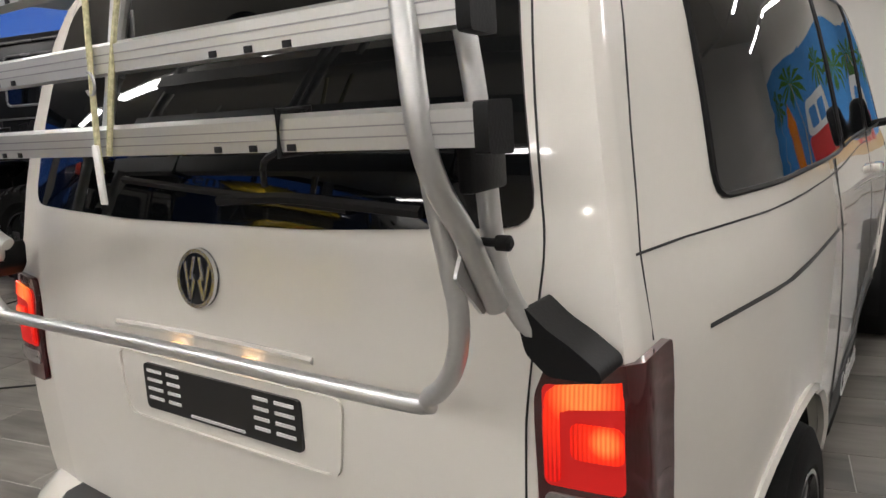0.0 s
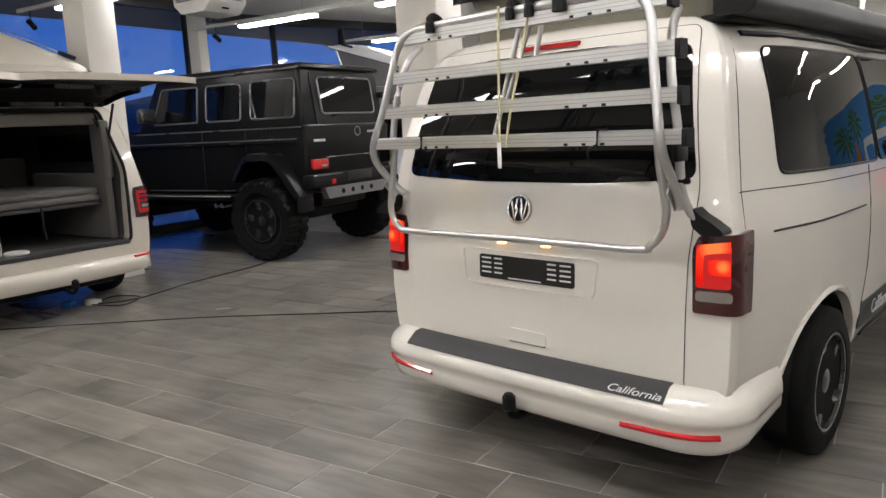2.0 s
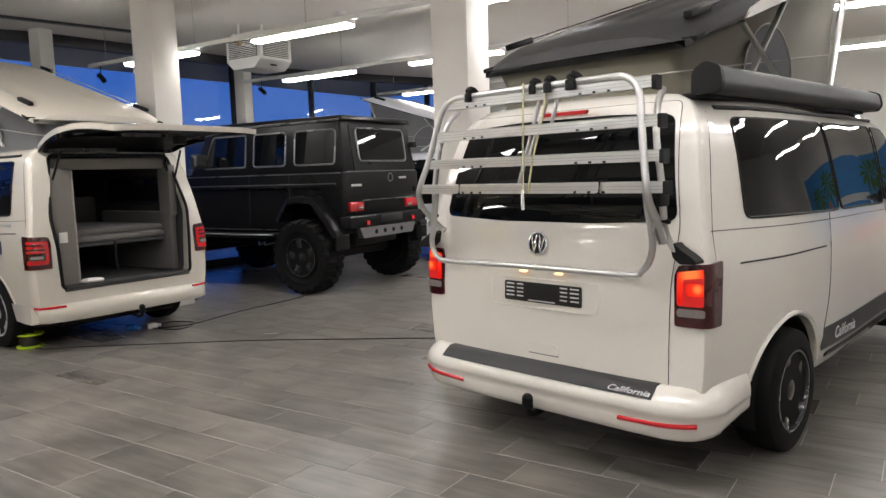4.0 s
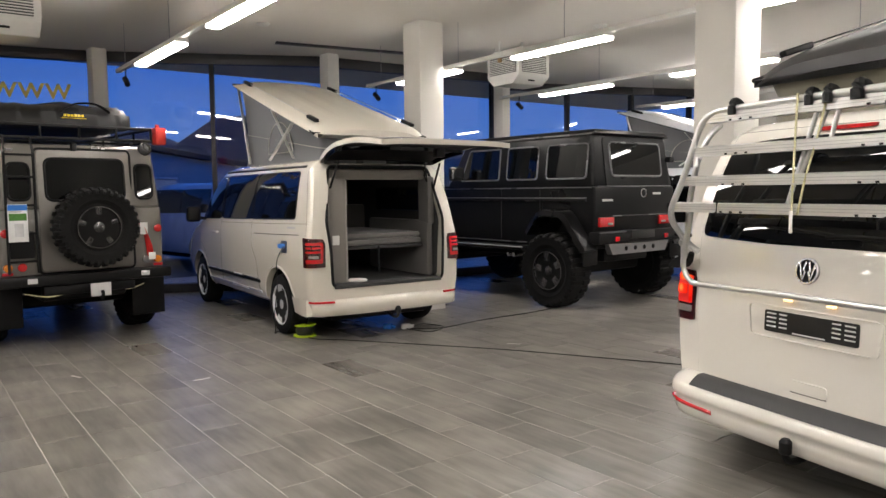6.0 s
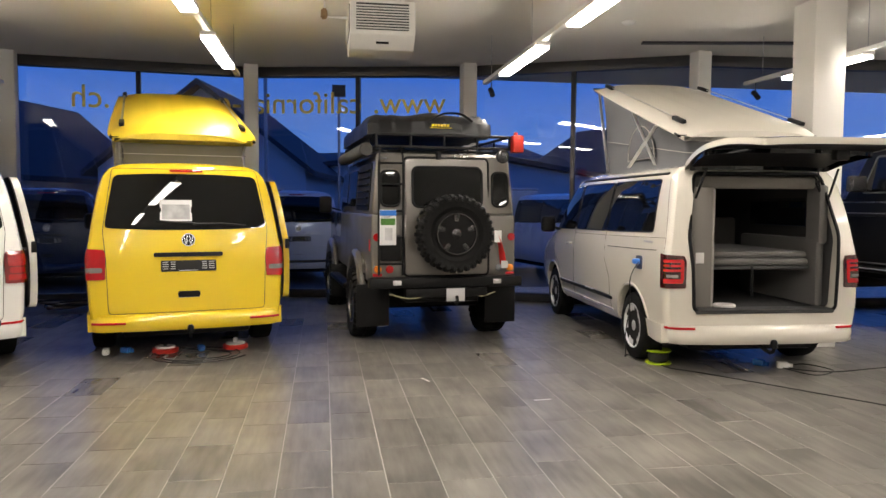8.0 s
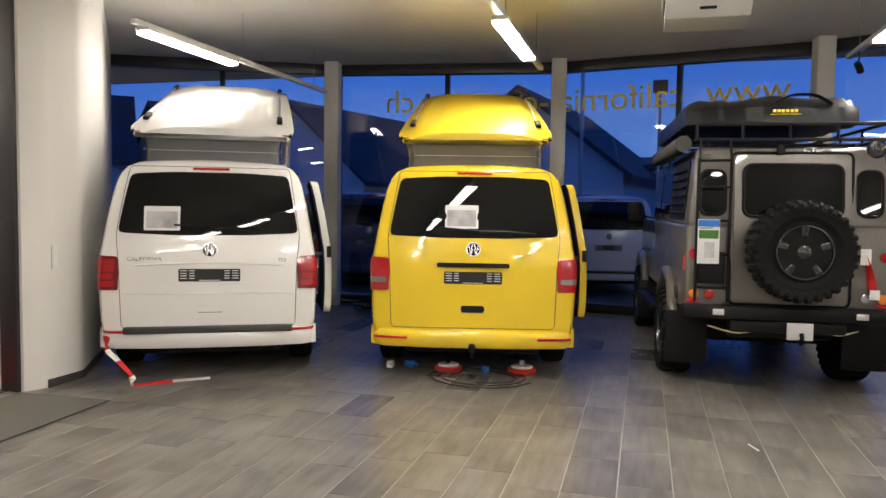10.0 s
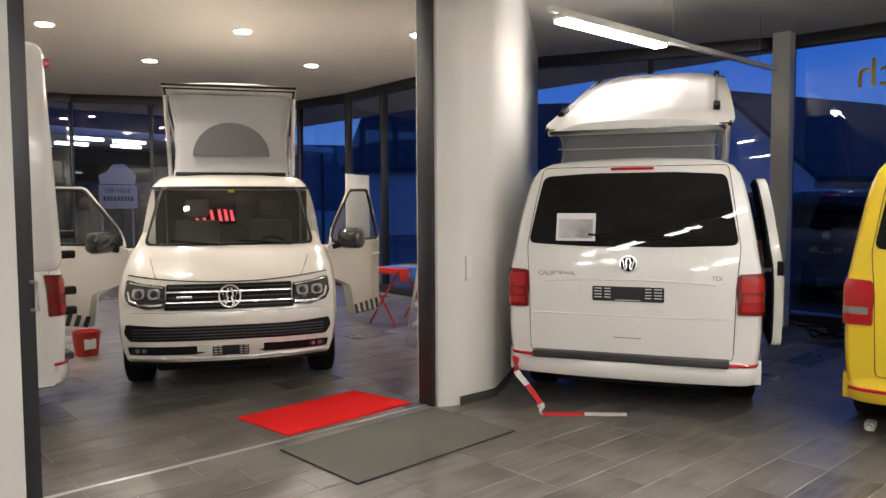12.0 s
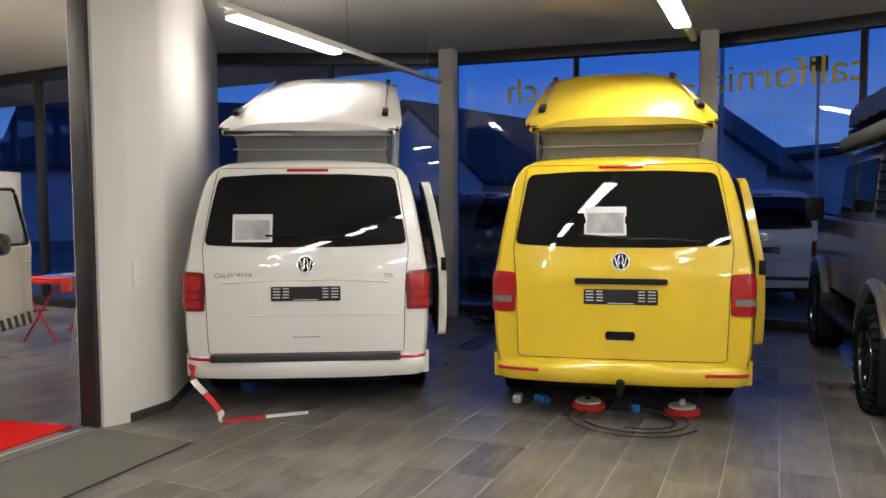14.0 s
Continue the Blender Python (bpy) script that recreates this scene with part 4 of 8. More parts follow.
def tail_lamp(parent, side, z0, z1, lit, modern, smoked=False):
    place = on_corner(side)
    out = round_poly([(-0.138, z0 + 0.01), (-0.142, z1 - 0.05), (-0.118, z1), (0.125, z1 + 0.015), (0.12, z0 + 0.005)], 0.012, 3)
    if side < 0:
        out = out[::-1]
    lamp = part("tail_lamp", patch(dense(out, 0.03), place, 0.014, 0.02, 6), M["dark_red_lens"] if lit or smoked else M["mid_red_lens"] if modern else M["red_lens"], parent, "red tail lamp, lit" if lit else "red tail lamp", 50)
    h = z1 - z0

    def pane(name, u0, u1, a, b, mat, up):
        o = rounded(u0, u1, z0 + h * a, z0 + h * b, 0.012, 3)
        if side < 0:
            o = o[::-1]
        return part(name, patch(dense(o, 0.025), place, up, 0.0, 4), M[mat], lamp)

    if lit:
        pane("lamp_lens", -0.128, -0.006, 0.36, 0.90, "glow_red", 0.016)
        pane("light_guide", -0.126, -0.100, 0.385, 0.80, "lit_red", 0.019)
        bend = [(-0.126, z0 + h * 0.795), (-0.100, z0 + h * 0.765), (-0.085, z0 + h * 0.785), (-0.008, z0 + h * 0.82), (-0.008, z0 + h * 0.945), (-0.105, z0 + h * 0.90), (-0.120, z0 + h * 0.86)]
        part("light_guide", patch(dense(bend[::side], 0.02), place, 0.0195, 0.0, 4), M["lit_red"], lamp)
        pane("lamp_bulb", -0.083, -0.008, 0.53, 0.72, "lit_bulb", 0.021)
        pane("reversing_lens", -0.128, 0.0, 0.19, 0.32, "grey_lens", 0.018)
    elif smoked:
        pane("lamp_lens", -0.128, 0.10, 0.14, 0.94, "smoked_red", 0.0155)
        for q, w in ((0.84, 0.05), (0.70, 0.04), (0.56, 0.04), (0.24, 0.07)):
            pane("light_bar", -0.112, 0.05, q - w, q + w, "red_lens", 0.018)
        pane("light_bar", -0.118, -0.088, 0.26, 0.86, "red_lens", 0.0185)
        pane("reversing_lens", -0.07, 0.02, 0.34, 0.44, "grey_lens", 0.018)
    elif modern:
        pane("lamp_lens", -0.112, 0.04, 0.56, 0.92, "red_lens", 0.017)
        pane("lamp_lens", -0.112, 0.04, 0.12, 0.30, "red_lens", 0.017)
        pane("indicator_lens", -0.100, 0.02, 0.34, 0.52, "red_lens", 0.017)
    else:
        pane("reversing_lens", -0.115, 0.03, 0.26, 0.42, "grey_lens", 0.017)
        pane("lamp_lens", -0.112, 0.04, 0.50, 0.92, "red_lens", 0.017)
    return lamp


def rear_face(van, body, paint, style):
    """Tailgate, window, badge, lamps of a closed rear."""
    gate = part("tailgate", patch(dense(GATE, 0.08), on_rear, 0.003, 0.004, 7), paint, van, smooth=50)
    seam(gate, dense(GATE, 0.08), on_rear, 0.0028 if style == "rack" else 0.0042, True)
    win = part("rear_window", patch(dense(REAR_WIN, 0.07), on_rear, 0.008, 0.006, 6), M["tinted"], gate, "dark tinted rear window", 50)
    part("stop_lamp", patch(rounded(-0.16, 0.16, 1.862, 1.884, 0.008, 2), on_rear, 0.012, 0.004, 2), M["red_lens"], gate)
    emblem(gate, on_rear, -0.035 if style == "rack" else 0, {"rack": 1.168, "new": 1.157, "old": 1.187}[style], 0.064)
    pz = {"rack": 0.895, "new": 0.935, "old": 0.93}[style]
    well = round_poly([(-0.34, pz - 0.085), (0.34, pz - 0.085), (0.36, pz + 0.075), (-0.36, pz + 0.075)], 0.03)
    part("plate_recess", frame_patch(dense(grown(well, 0.015), 0.05)[:200], [(u * 0.97, v + (pz - v) * 0.04) for u, v in dense(grown(well, 0.015), 0.05)[:200]], on_rear, 0.009, 0.0), paint, gate, smooth=50)
    number_plate(gate, on_rear, 0, pz)
    arm = smooth_path([on_rear(0.05, 1.335, 0.02), on_rear(0.25, 1.345, 0.025), on_rear(0.42, 1.335, 0.022), on_rear(0.56, 1.325, 0.016)], 4)
    w = part("wiper_arm", bar(arm, 0.012, 6), M["plastic"], gate)
    part("wiper_blade", bar([on_rear(-0.30 + 0.05 * i, 1.375 - 0.0035 * i, 0.016) for i in range(15)], 0.009, 6), M["plastic"], w)
    hz = {"rack": 0.585, "new": 0.64, "old": 0.65}[style]
    slot = part("gate_handle", patch(rounded(-0.105, 0.105, hz - 0.03, hz + 0.03, 0.02, 3), on_rear, 0.009, 0.002, 3), paint if style != "old" else M["plastic"], gate)
    part("handle_slot", patch(rounded(-0.09, 0.09, hz - 0.006, hz + 0.016, 0.01, 3), on_rear, 0.0085, 0.0, 2), M["seam"] if style == "old" else paint, slot)
    # grey strip painted as the shade below the handle recess
    part("handle_gap", patch(rounded(-0.10, 0.10, hz - 0.036, hz - 0.029, 0.003, 2), on_rear, 0.0065, 0.0, 2), M["grey_lens"], slot)
    if style == "old":
        part("handle_strip", patch(dense(rounded(-0.325, 0.325, 1.022, 1.064, 0.015, 3), 0.06), on_rear, 0.028, 0.0, 3), M["plastic"], gate, "black handle strip above the plate")
    else:
        if style == "new":
            part("lower_crease", bar([on_rear(x, 0.772, 0.0) for x in np.linspace(-0.72, 0.72, 14)], 0.009, 6, False, 0.7), paint, gate)
        half = 0.33 if style == "rack" else 0.62
        part("trim_ridge", bar([on_rear(x - (0.03 if style == "rack" else 0.0), pz + (0.145 if style == "rack" else 0.105) - 0.02 * (abs(x) / 0.62) ** 2, 0.002) for x in np.linspace(-half, half, 14)], 0.011, 6, False, 0.8), paint, gate)
    return gate


BUMPER = [(-0.05, 0.295), (0.005, 0.30), (0.028, 0.335), (0.034, 0.385), (0.028, 0.435), (0.0, 0.462), (-0.05, 0.47)]


def camper_van(m, paint_name, label, style="new", canvas="canvas_grey", top=True, lit=False, rim="black", gate_open=False, slide_open=False, front="plain", group="camper vans", dark_top=False, simple=False, cab=False, hitch_on=True, zf=3.0):
    paint = M[paint_name]
    van = thing("camper_van", m, label, "camper van", group)
    axles = (SHAPE["axle"], SHAPE["axle"] + 3.0)
    cut = [c for a in axles for c in wheel_arch(a)]
    if gate_open:
        cut.append(extruded(round_poly([(-0.675, 0.60), (0.675, 0.60), (0.69, 1.0), (0.715, 1.28), (0.61, 1.85), (-0.61, 1.85), (-0.715, 1.28), (-0.69, 1.0)], 0.06), -0.4, 3.05, "XZ"))
    if cab:
        cut.append(extruded([(-0.745, 1.262), (0.745, 1.262), (0.645, 1.785), (-0.645, 1.785)], 3.0, 5.2, "XZ"))
        cut.append(boxed(-0.78, 0.78, 1.9, 3.9, 0.62, 1.80))
        for s in (-1, 1):
            cut.append(extruded(round_poly([(2.95, 0.50), (3.55, 0.50), (3.62, 0.80), (4.02, 0.95), (4.03, 1.2), (3.55, 1.74), (3.0, 1.78)], 0.05), s * 0.6, s * 1.2, "YZ"))
    body = part("body", carved(van_shell(), cut), paint, van, smooth=32)
    for a in axles:
        for s in (-1, 1):
            ring = [(a + 0.428 * math.cos(t), 0.335 + 0.428 * math.sin(t)) for t in np.linspace(-0.02, math.pi + 0.02, 26)]
            part("wheel_arch_lip", bar([(s * (side_x(y, max(z, 0.32)) - 0.004), y, z) for y, z in ring], 0.016, 6), paint, body)
            liner = bmesh.new()
            prev = None
            for t in np.linspace(-0.3, math.pi + 0.3, 26):
                q = [liner.verts.new((s * x, a + 0.414 * math.cos(t), 0.335 + 0.414 * math.sin(t))) for x in (0.602, SHAPE["wheel_x"] + 0.06)]
                if prev:
                    liner.faces.new((prev[0], prev[1], q[1], q[0]))
                prev = q
            part("wheel_arch_liner", liner, M["plastic"], body)
            st = {"black": ("van_black", 5, False, "black_alloy"), "silver": ("van_silver", 5, True, "alloy")}[rim]
            wheel(van, s * SHAPE["wheel_x"], a, 0.338, 0.225, 0.226, st[0], 0, st[1], st[2], st[3], 0.075 if st[2] else 0.085)
    # flanks
    for s in (-1, 1):
        pl = on_side(s)
        if not cab:
            side_window(van, [(0.46, 1.30), (1.72, 1.27), (1.72, 1.80), (0.52, 1.80)], s, pl)
            for y in (1.75, 2.90):
                part("pillar_trim", patch(dense(rounded(y - 0.09, y + 0.09, 1.275, 1.795, 0.01, 2), 0.09), pl, 0.002, 0.004, 3), M["tinted"], van)
            side_window(van, [(1.78, 1.27), (2.86, 1.25), (2.86, 1.80), (1.76, 1.80)], s, pl)
            side_window(van, [(2.94, 1.25), (3.82, 1.23), (3.56, 1.55), (3.30, 1.78), (2.94, 1.80)], s, pl, "tinted")
        if not simple:
            seam(van, dense([(0.16, 1.255), (1.0, 1.235), (2.0, 1.215), (2.9, 1.20)], 0.15, False), pl, 0.0024)
            seam(van, dense([(0.165, 1.12), (0.175, 1.255), (0.225, 1.45), (0.30, 1.68), (0.36, 1.83)], 0.08, False), pl, 0.0024)
            seam(van, dense([(0.37, 1.085), (0.9, 1.082), (1.36, 1.08)] if lit else [(0.33, 1.135), (0.9, 1.12), (1.62, 1.105)], 0.12, False), pl, 0.005, False, "sliding_door_rail")
            seam(van, dense([(1.52, 1.26), (1.45, 1.08), (1.42, 0.80), (1.36, 0.60), (1.34, 0.40)] if lit else [(1.72, 1.82), (1.73, 1.2), (1.70, 0.95), (1.55, 0.78), (1.50, 0.44)], 0.1, False), pl, 0.0028)
            seam(van, dense([(2.90, 1.83), (2.90, 0.44)], 0.1, False), pl, 0.0028)
            seam(van, dense([(1.5, 0.43), (3.5, 0.43)], 0.15, False), pl, 0.0028)
            seam(van, dense([(3.92, 1.2), (3.85, 0.9), (3.60, 0.75), (3.52, 0.44)], 0.1, False), pl, 0.0028)
            part("roof_rail_trim", bar([(s * (side_x(y, 1.845) - 0.004), y, 1.852) for y in np.linspace(0.45, 3.1, 14)], 0.014, 6), M["plastic"], body)
            part("sill_trim", patch(dense(rounded(1.45, 3.50, 0.405, 0.435, 0.01, 2), 0.12), pl, 0.010, 0.0, 3), M["alloy"] if rim == "silver" else M["plastic"], body)
            part("door_pull", patch(rounded(3.0, 3.17, 1.045, 1.08, 0.016, 3), pl, 0.03, 0.0, 3, 0.01), paint, body)
    # rear
    tz = (0.80, 1.10)
    for s in (-1, 1):
        tail_lamp(van, s, tz[0], tz[1], lit, style == "new", gate_open)
    part("rear_bumper", wide_bumper() if style == "rack" else rear_bumper(BUMPER), paint, van, smooth=50)
    edge = [(p, n if n.y < 0.2 else -n) for p, n in plan_edge(80)]
    hb = 0.036
    rz = 0.445 if style == "new" else 0.385
    if style == "rack":
        for s in (-1, 1):
            sel = [(p, n) for p, n in wide_plan() if p.x > 0.50 and p.y < 0.075]
            line = [(s * (p.x + n.x * 0.070), p.y + n.y * 0.070, 0.335 + 0.012 * i / len(sel)) for i, (p, n) in enumerate(sel)]
            bm = bmesh.new()
            tube(bm, line, 0.016, 8, False, 0.85)
            part("rear_reflector", bm, M["reflector"], van)
    for s in (-1, 1) if style != "rack" else ():
        sel = [(p, n) for p, n in edge if (0.56 if style != "new" else 0.66) < s * p.x and p.y < (0.11 if style != "new" else 0.30)]
        part("rear_reflector", bar([(p.x + n.x * (hb if style != "new" else 0.026), p.y + n.y * (hb if style != "new" else 0.026), rz + 0.0 * p.x) for p, n in sel], 0.013, 6, False, 1.0), M["reflector"], van)
    if style == "rack":
        strip = part("bumper_strip", rear_bumper_strip(), M["grey_plastic"], van, "dark grey loading-edge strip with white lettering")
        lettering("California", 0.050, M["white_mark"], pose(0.575, -0.052, 0.4765, 40, 0, 2) @ Matrix.Diagonal((1.2, 0.95, 1, 1)), strip, "strip_lettering", 0.001, 0.25)
    elif style == "new" and not gate_open:
        part("bumper_strip", boxed(-0.71, 0.71, -0.042, 0.09, 0.432, 0.488, 0.012), M["grey_plastic"], van)
    if hitch_on:
        hitch = part("tow_hitch", bar(smooth_path([(0, 0.25, 0.30), (0, 0.02, 0.245), (0, -0.07, 0.24), (0, -0.115, 0.265), (0, -0.12, 0.30)], 4), 0.018, 8), M["plastic"], van)
        part("tow_ball_cap", spin_profile([(0.285, 0.024), (0.292, 0.031), (0.345, 0.031), (0.362, 0.018)], 14, "Z"), M["plastic"], hitch).location = (0, -0.12, 0)
    part("underbody", boxed(-0.62, 0.62, 0.25, 4.6, 0.20, 0.40, 0.04), M["plastic"], van)
    if not gate_open:
        gate = rear_face(van, body, paint, style)
        if lit:
            for s in (-1, 1):
                part("plate_lamp", boxed(s * 0.12 - 0.02, s * 0.12 + 0.02, 0.008, 0.028, 1.008, 1.016), M["plate_lamp"], gate, "lit number plate lamp")
    # front
    if front == "plain":
        part("windscreen", patch(dense(round_poly([(-0.70, 1.22), (0.70, 1.22), (0.61, 1.79), (-0.61, 1.79)], 0.05), 0.08), on_front, 0.004, 0.01, 6), M["tinted"], van)
    if top:
        pop_top(van, M[paint_name + "_shell"], M[canvas], zf=zf, dark_top=dark_top)
    if not cab:
        for s in (-1, 1):
            mir = part("door_mirror", boxed(s * 0.97 - 0.0, s * 0.97 + s * 0.20, 3.68, 3.80, 1.18, 1.40, 0.045, None, 3), M["plastic"], van)
            part("mirror_arm", bar([(s * 0.88, 3.72, 1.22), (s * 1.0, 3.74, 1.24)], 0.022, 8), M["plastic"], mir)
    if slide_open:
        pl = on_side(1)
        out = round_poly([(0.62, 0.50), (1.72, 0.46), (1.72, 1.78), (0.70, 1.80), (0.62, 1.2)], 0.06)
        d = part("sliding_door", patch(dense(out, 0.12), pl, 0.165, -0.10, 5), paint, van, "slid-back side door standing off the flank")
        part("side_window", patch(dense(round_poly([(0.76, 1.30), (1.62, 1.28), (1.60, 1.74), (0.80, 1.75)], 0.05), 0.1), pl, 0.170, -0.13, 4), M["tinted"], d)
        part("door_inner_panel", patch(dense(out, 0.14), pl, 0.098, -0.085, 4), M["plastic"], d)
        part("roller_arm", bar([(0.93, 0.80, 1.08), (1.06, 0.74, 1.08)], 0.016, 8), M["steel"], d)
        part("door_latch", boxed(1.055, 1.10, 0.60, 0.64, 1.05, 1.16, 0.005), M["plastic"], d)
    return van


def rear_bumper_strip():
    """The loading edge on top of the bumper, with a pale rim."""
    half = [(p, n) for p, n in wide_plan() if p.x < 0.735]
    rows = [(Vector((-p.x, p.y, 0)), Vector((-n.x, n.y, 0))) for p, n in half[:0:-1]] + half
    bm = bmesh.new()
    sec = ((-0.05, 0.515), (0.012, 0.5085), (0.034, 0.4915), (0.066, 0.4665), (0.074, 0.4555), (0.06, 0.448), (-0.05, 0.455))
    grid = [[bm.verts.new((p.x + n.x * h, p.y + n.y * h, z)) for h, z in sec] for p, n in rows]
    for a, b in zip(grid, grid[1:]):
        for i in range(len(sec)):
            bm.faces.new((a[i], a[(i + 1) % len(sec)], b[(i + 1) % len(sec)], b[i]))
    bm.faces.new(grid[0])
    bm.faces.new(grid[-1][::-1])
    return bm


# ---- the vans in the room ----
VAN_A = pose(-0.775, 1.43, 0, 0, 0, -11.3)
VAN_B = pose(-5.624, 2.17, 0, 0, 0, 87)
VAN_C = pose(-7.15, -3.10, 0, 0, 0, 103)
VAN_D = pose(-6.42, -5.30, 0, 0, 0, 118)
VAN_E = pose(-6.73, -12.21, 0, 0, 0, -27)
SHAPE.update(flare=0.085, axle=0.885, wheel_x=0.925)
van_a = camper_van(VAN_A, "white_paint", "white camper van with raised roof, bicycle rack and lit tail lamps", "rack", "canvas_olive", lit=True, dark_top=True)
SHAPE.update(flare=0.0, axle=0.985, wheel_x=0.815)
SHAPE.update(axle=0.90)
van_b = camper_van(VAN_B, "cream_paint", "beige camper van with open tailgate and raised roof", "new", "canvas_dimmed", rim="silver", gate_open=True, zf=3.03)
SHAPE.update(axle=0.985)
van_c = camper_van(VAN_C, "yellow_paint", "bright yellow camper van with raised roof and open side door", "old", "canvas_olive", slide_open=True, zf=2.94)
van_d = camper_van(VAN_D, "candy_white", "white camper van with raised roof beside the partition", "new", "canvas_grey", slide_open=True, hitch_on=False, zf=2.96)
van_e = camper_van(VAN_E, "white_paint", "cream-white camper van facing out with both cab doors open", "new", "canvas_light", front="none", cab=True, hitch_on=False, zf=2.86)


def bx(parent, name, mat, x0, x1, y0, y1, z0, z1, bevel=0.006, label="", m=None):
    return part(name, boxed(x0, x1, y0, y1, z0, z1, bevel, m), M[mat] if isinstance(mat, str) else mat, parent, label)


# bicycle rack, awning and side decor of the van with the lit lamps
rack = thing("bicycle_rack", VAN_A, "silver aluminium bicycle rack folded up on the tailgate", "bicycle rack")
upper = [(0.768, -0.045, 1.215), (0.764, -0.065, 1.255), (0.757, -0.10, 1.328), (0.753, -0.15, 1.40), (0.747, -0.170, 1.475), (0.727, -0.158, 1.615), (0.706, -0.140, 1.77), (0.690, -0.122, 1.88), (0.660, -0.112, 1.945), (0.60, -0.105, 1.985), (0.50, -0.102, 1.992),
         (0.0, -0.10, 1.992), (-0.42, -0.102, 1.985), (-0.51, -0.105, 1.975), (-0.575, -0.112, 1.935), (-0.605, -0.122, 1.875), (-0.625, -0.140, 1.78), (-0.680, -0.158, 1.615), (-0.742, -0.170, 1.475), (-0.757, -0.15, 1.395), (-0.742, -0.10, 1.318), (-0.70, -0.065, 1.255), (-0.66, -0.05, 1.225)]
part("carrier_frame", bar(smooth_path(upper, 4), 0.0175, 12), M["alu"], rack, "bent silver tube frame")
lower = [(0.706, -0.105, 1.46), (0.709, -0.10, 1.385), (0.724, -0.094, 1.28), (0.732, -0.09, 1.20), (0.712, -0.086, 1.125), (0.665, -0.083, 1.075), (0.59, -0.08, 1.055), (0.0, -0.08, 1.055),
         (-0.60, -0.08, 1.048), (-0.68, -0.083, 1.06), (-0.728, -0.087, 1.115), (-0.728, -0.092, 1.20), (-0.69, -0.10, 1.33), (-0.665, -0.105, 1.45)]
part("lower_hoop", bar(smooth_path(lower, 4), 0.0155, 12), M["alu"], rack, "bent silver lower hoop")
for s in (-1, 1):
    arm = smooth_path([(s * 0.675, 0.12, 1.935), (s * 0.69, 0.04, 1.86), (s * 0.714, -0.02, 1.70), (s * 0.748, -0.035, 1.49), (s * 0.760, -0.035, 1.31), (s * 0.774, -0.03, 1.24), (s * 0.80, -0.018, 1.185), (s * 0.845, 0.002, 1.135)], 4)
    part("support_arm", bar(arm, 0.0165, 12), M["alu"], rack)
    part("clamp_foot", extruded(round_poly([(s * 0.80, 1.145), (s * 0.835, 1.115), (s * 0.915, 1.118), (s * 0.912, 1.135), (s * 0.87, 1.165), (s * 0.835, 1.185), (s * 0.80, 1.215), (s * 0.788, 1.20)][::s], 0.010), -0.03, 0.05, "XZ"), M["plastic"], rack, "black plastic clamp foot")
    knob = part("hinge_bolt", spin_profile([(-0.062, 0.006), (-0.058, 0.011), (-0.040, 0.011), (-0.040, 0.006), (0.040, 0.006), (0.040, 0.011), (0.058, 0.011), (0.062, 0.006)], 14), M["plastic"], rack)
    knob.location = (s * 0.752, -0.075, 1.315)
    bx(rack, "hinge_bracket", "plastic", s * 0.775 - 0.012, s * 0.775 + 0.012, -0.12, -0.03, 1.385, 1.45, 0.006)
    part("frame_plate", extruded(round_poly([(-0.115, 1.27), (-0.05, 1.20), (-0.03, 1.225), (-0.085, 1.32)], 0.008, 2), s * 0.745 - 0.003, s * 0.745 + 0.003, "YZ"), M["alu"], rack)
for z, y, xa, xb in ((1.475, -0.14, -0.738, 0.828), (1.617, -0.128, -0.672, 0.805), (1.775, -0.112, -0.618, 0.788), (1.950, -0.085, -0.57, 0.745)):
    rail = part("bicycle_rail", extruded([(y - 0.028, z - 0.026), (y + 0.024, z - 0.026), (y + 0.024, z + 0.020), (y + 0.008, z + 0.027), (y + 0.002, z + 0.008), (y - 0.008, z + 0.008), (y - 0.014, z + 0.027), (y - 0.028, z + 0.020)], xa, xb, "YZ"), M["alu"], rack, "ribbed aluminium wheel rail")
    for dz in (-0.010, 0.004):
        part("rail_groove", boxed(xa + 0.004, xb - 0.004, y - 0.0292, y - 0.0275, z + dz, z + dz + 0.002), M["steel"], rail)
    for e in (xb - 0.002,):
        part("end_cap", extruded(round_poly([(y - 0.031, z - 0.034), (y + 0.027, z - 0.038), (y + 0.027, z + 0.028), (y - 0.031, z + 0.028)], 0.006, 2), e, e + 0.020, "YZ"), M["plastic"], rail, "black end cap")
    for x in (-0.40, -0.335, -0.27, 0.35, 0.43, 0.51):
        part("slot", boxed(x, x + 0.018, y - 0.0295, y - 0.0265, z - 0.025, z - 0.015, 0.001), M["plastic"], rail)
for x in (-0.42, 0.495):
    part("strap", bar([(x, -0.171, 1.444), (x + 0.008, -0.173, 1.507), (x + 0.01, -0.113, 1.509), (x + 0.004, -0.113, 1.445)], 0.006, 8, True), M["plastic"], rack, "black tie strap")
    part("strap_tail", bar(smooth_path([(x, -0.173, 1.45), (x - 0.03, -0.175, 1.435), (x - 0.035, -0.173, 1.40)], 3), 0.005, 6), M["plastic"], rack)
for a, b in (((-0.04, -0.105, 1.49), (0.085, -0.07, 1.94)), ((0.02, -0.10, 1.62), (0.135, -0.07, 1.94)), ((0.165, -0.09, 1.78), (0.195, -0.07, 1.94))):
    part("centre_brace", bar([a, b], 0.011, 10), M["alu"], rack)
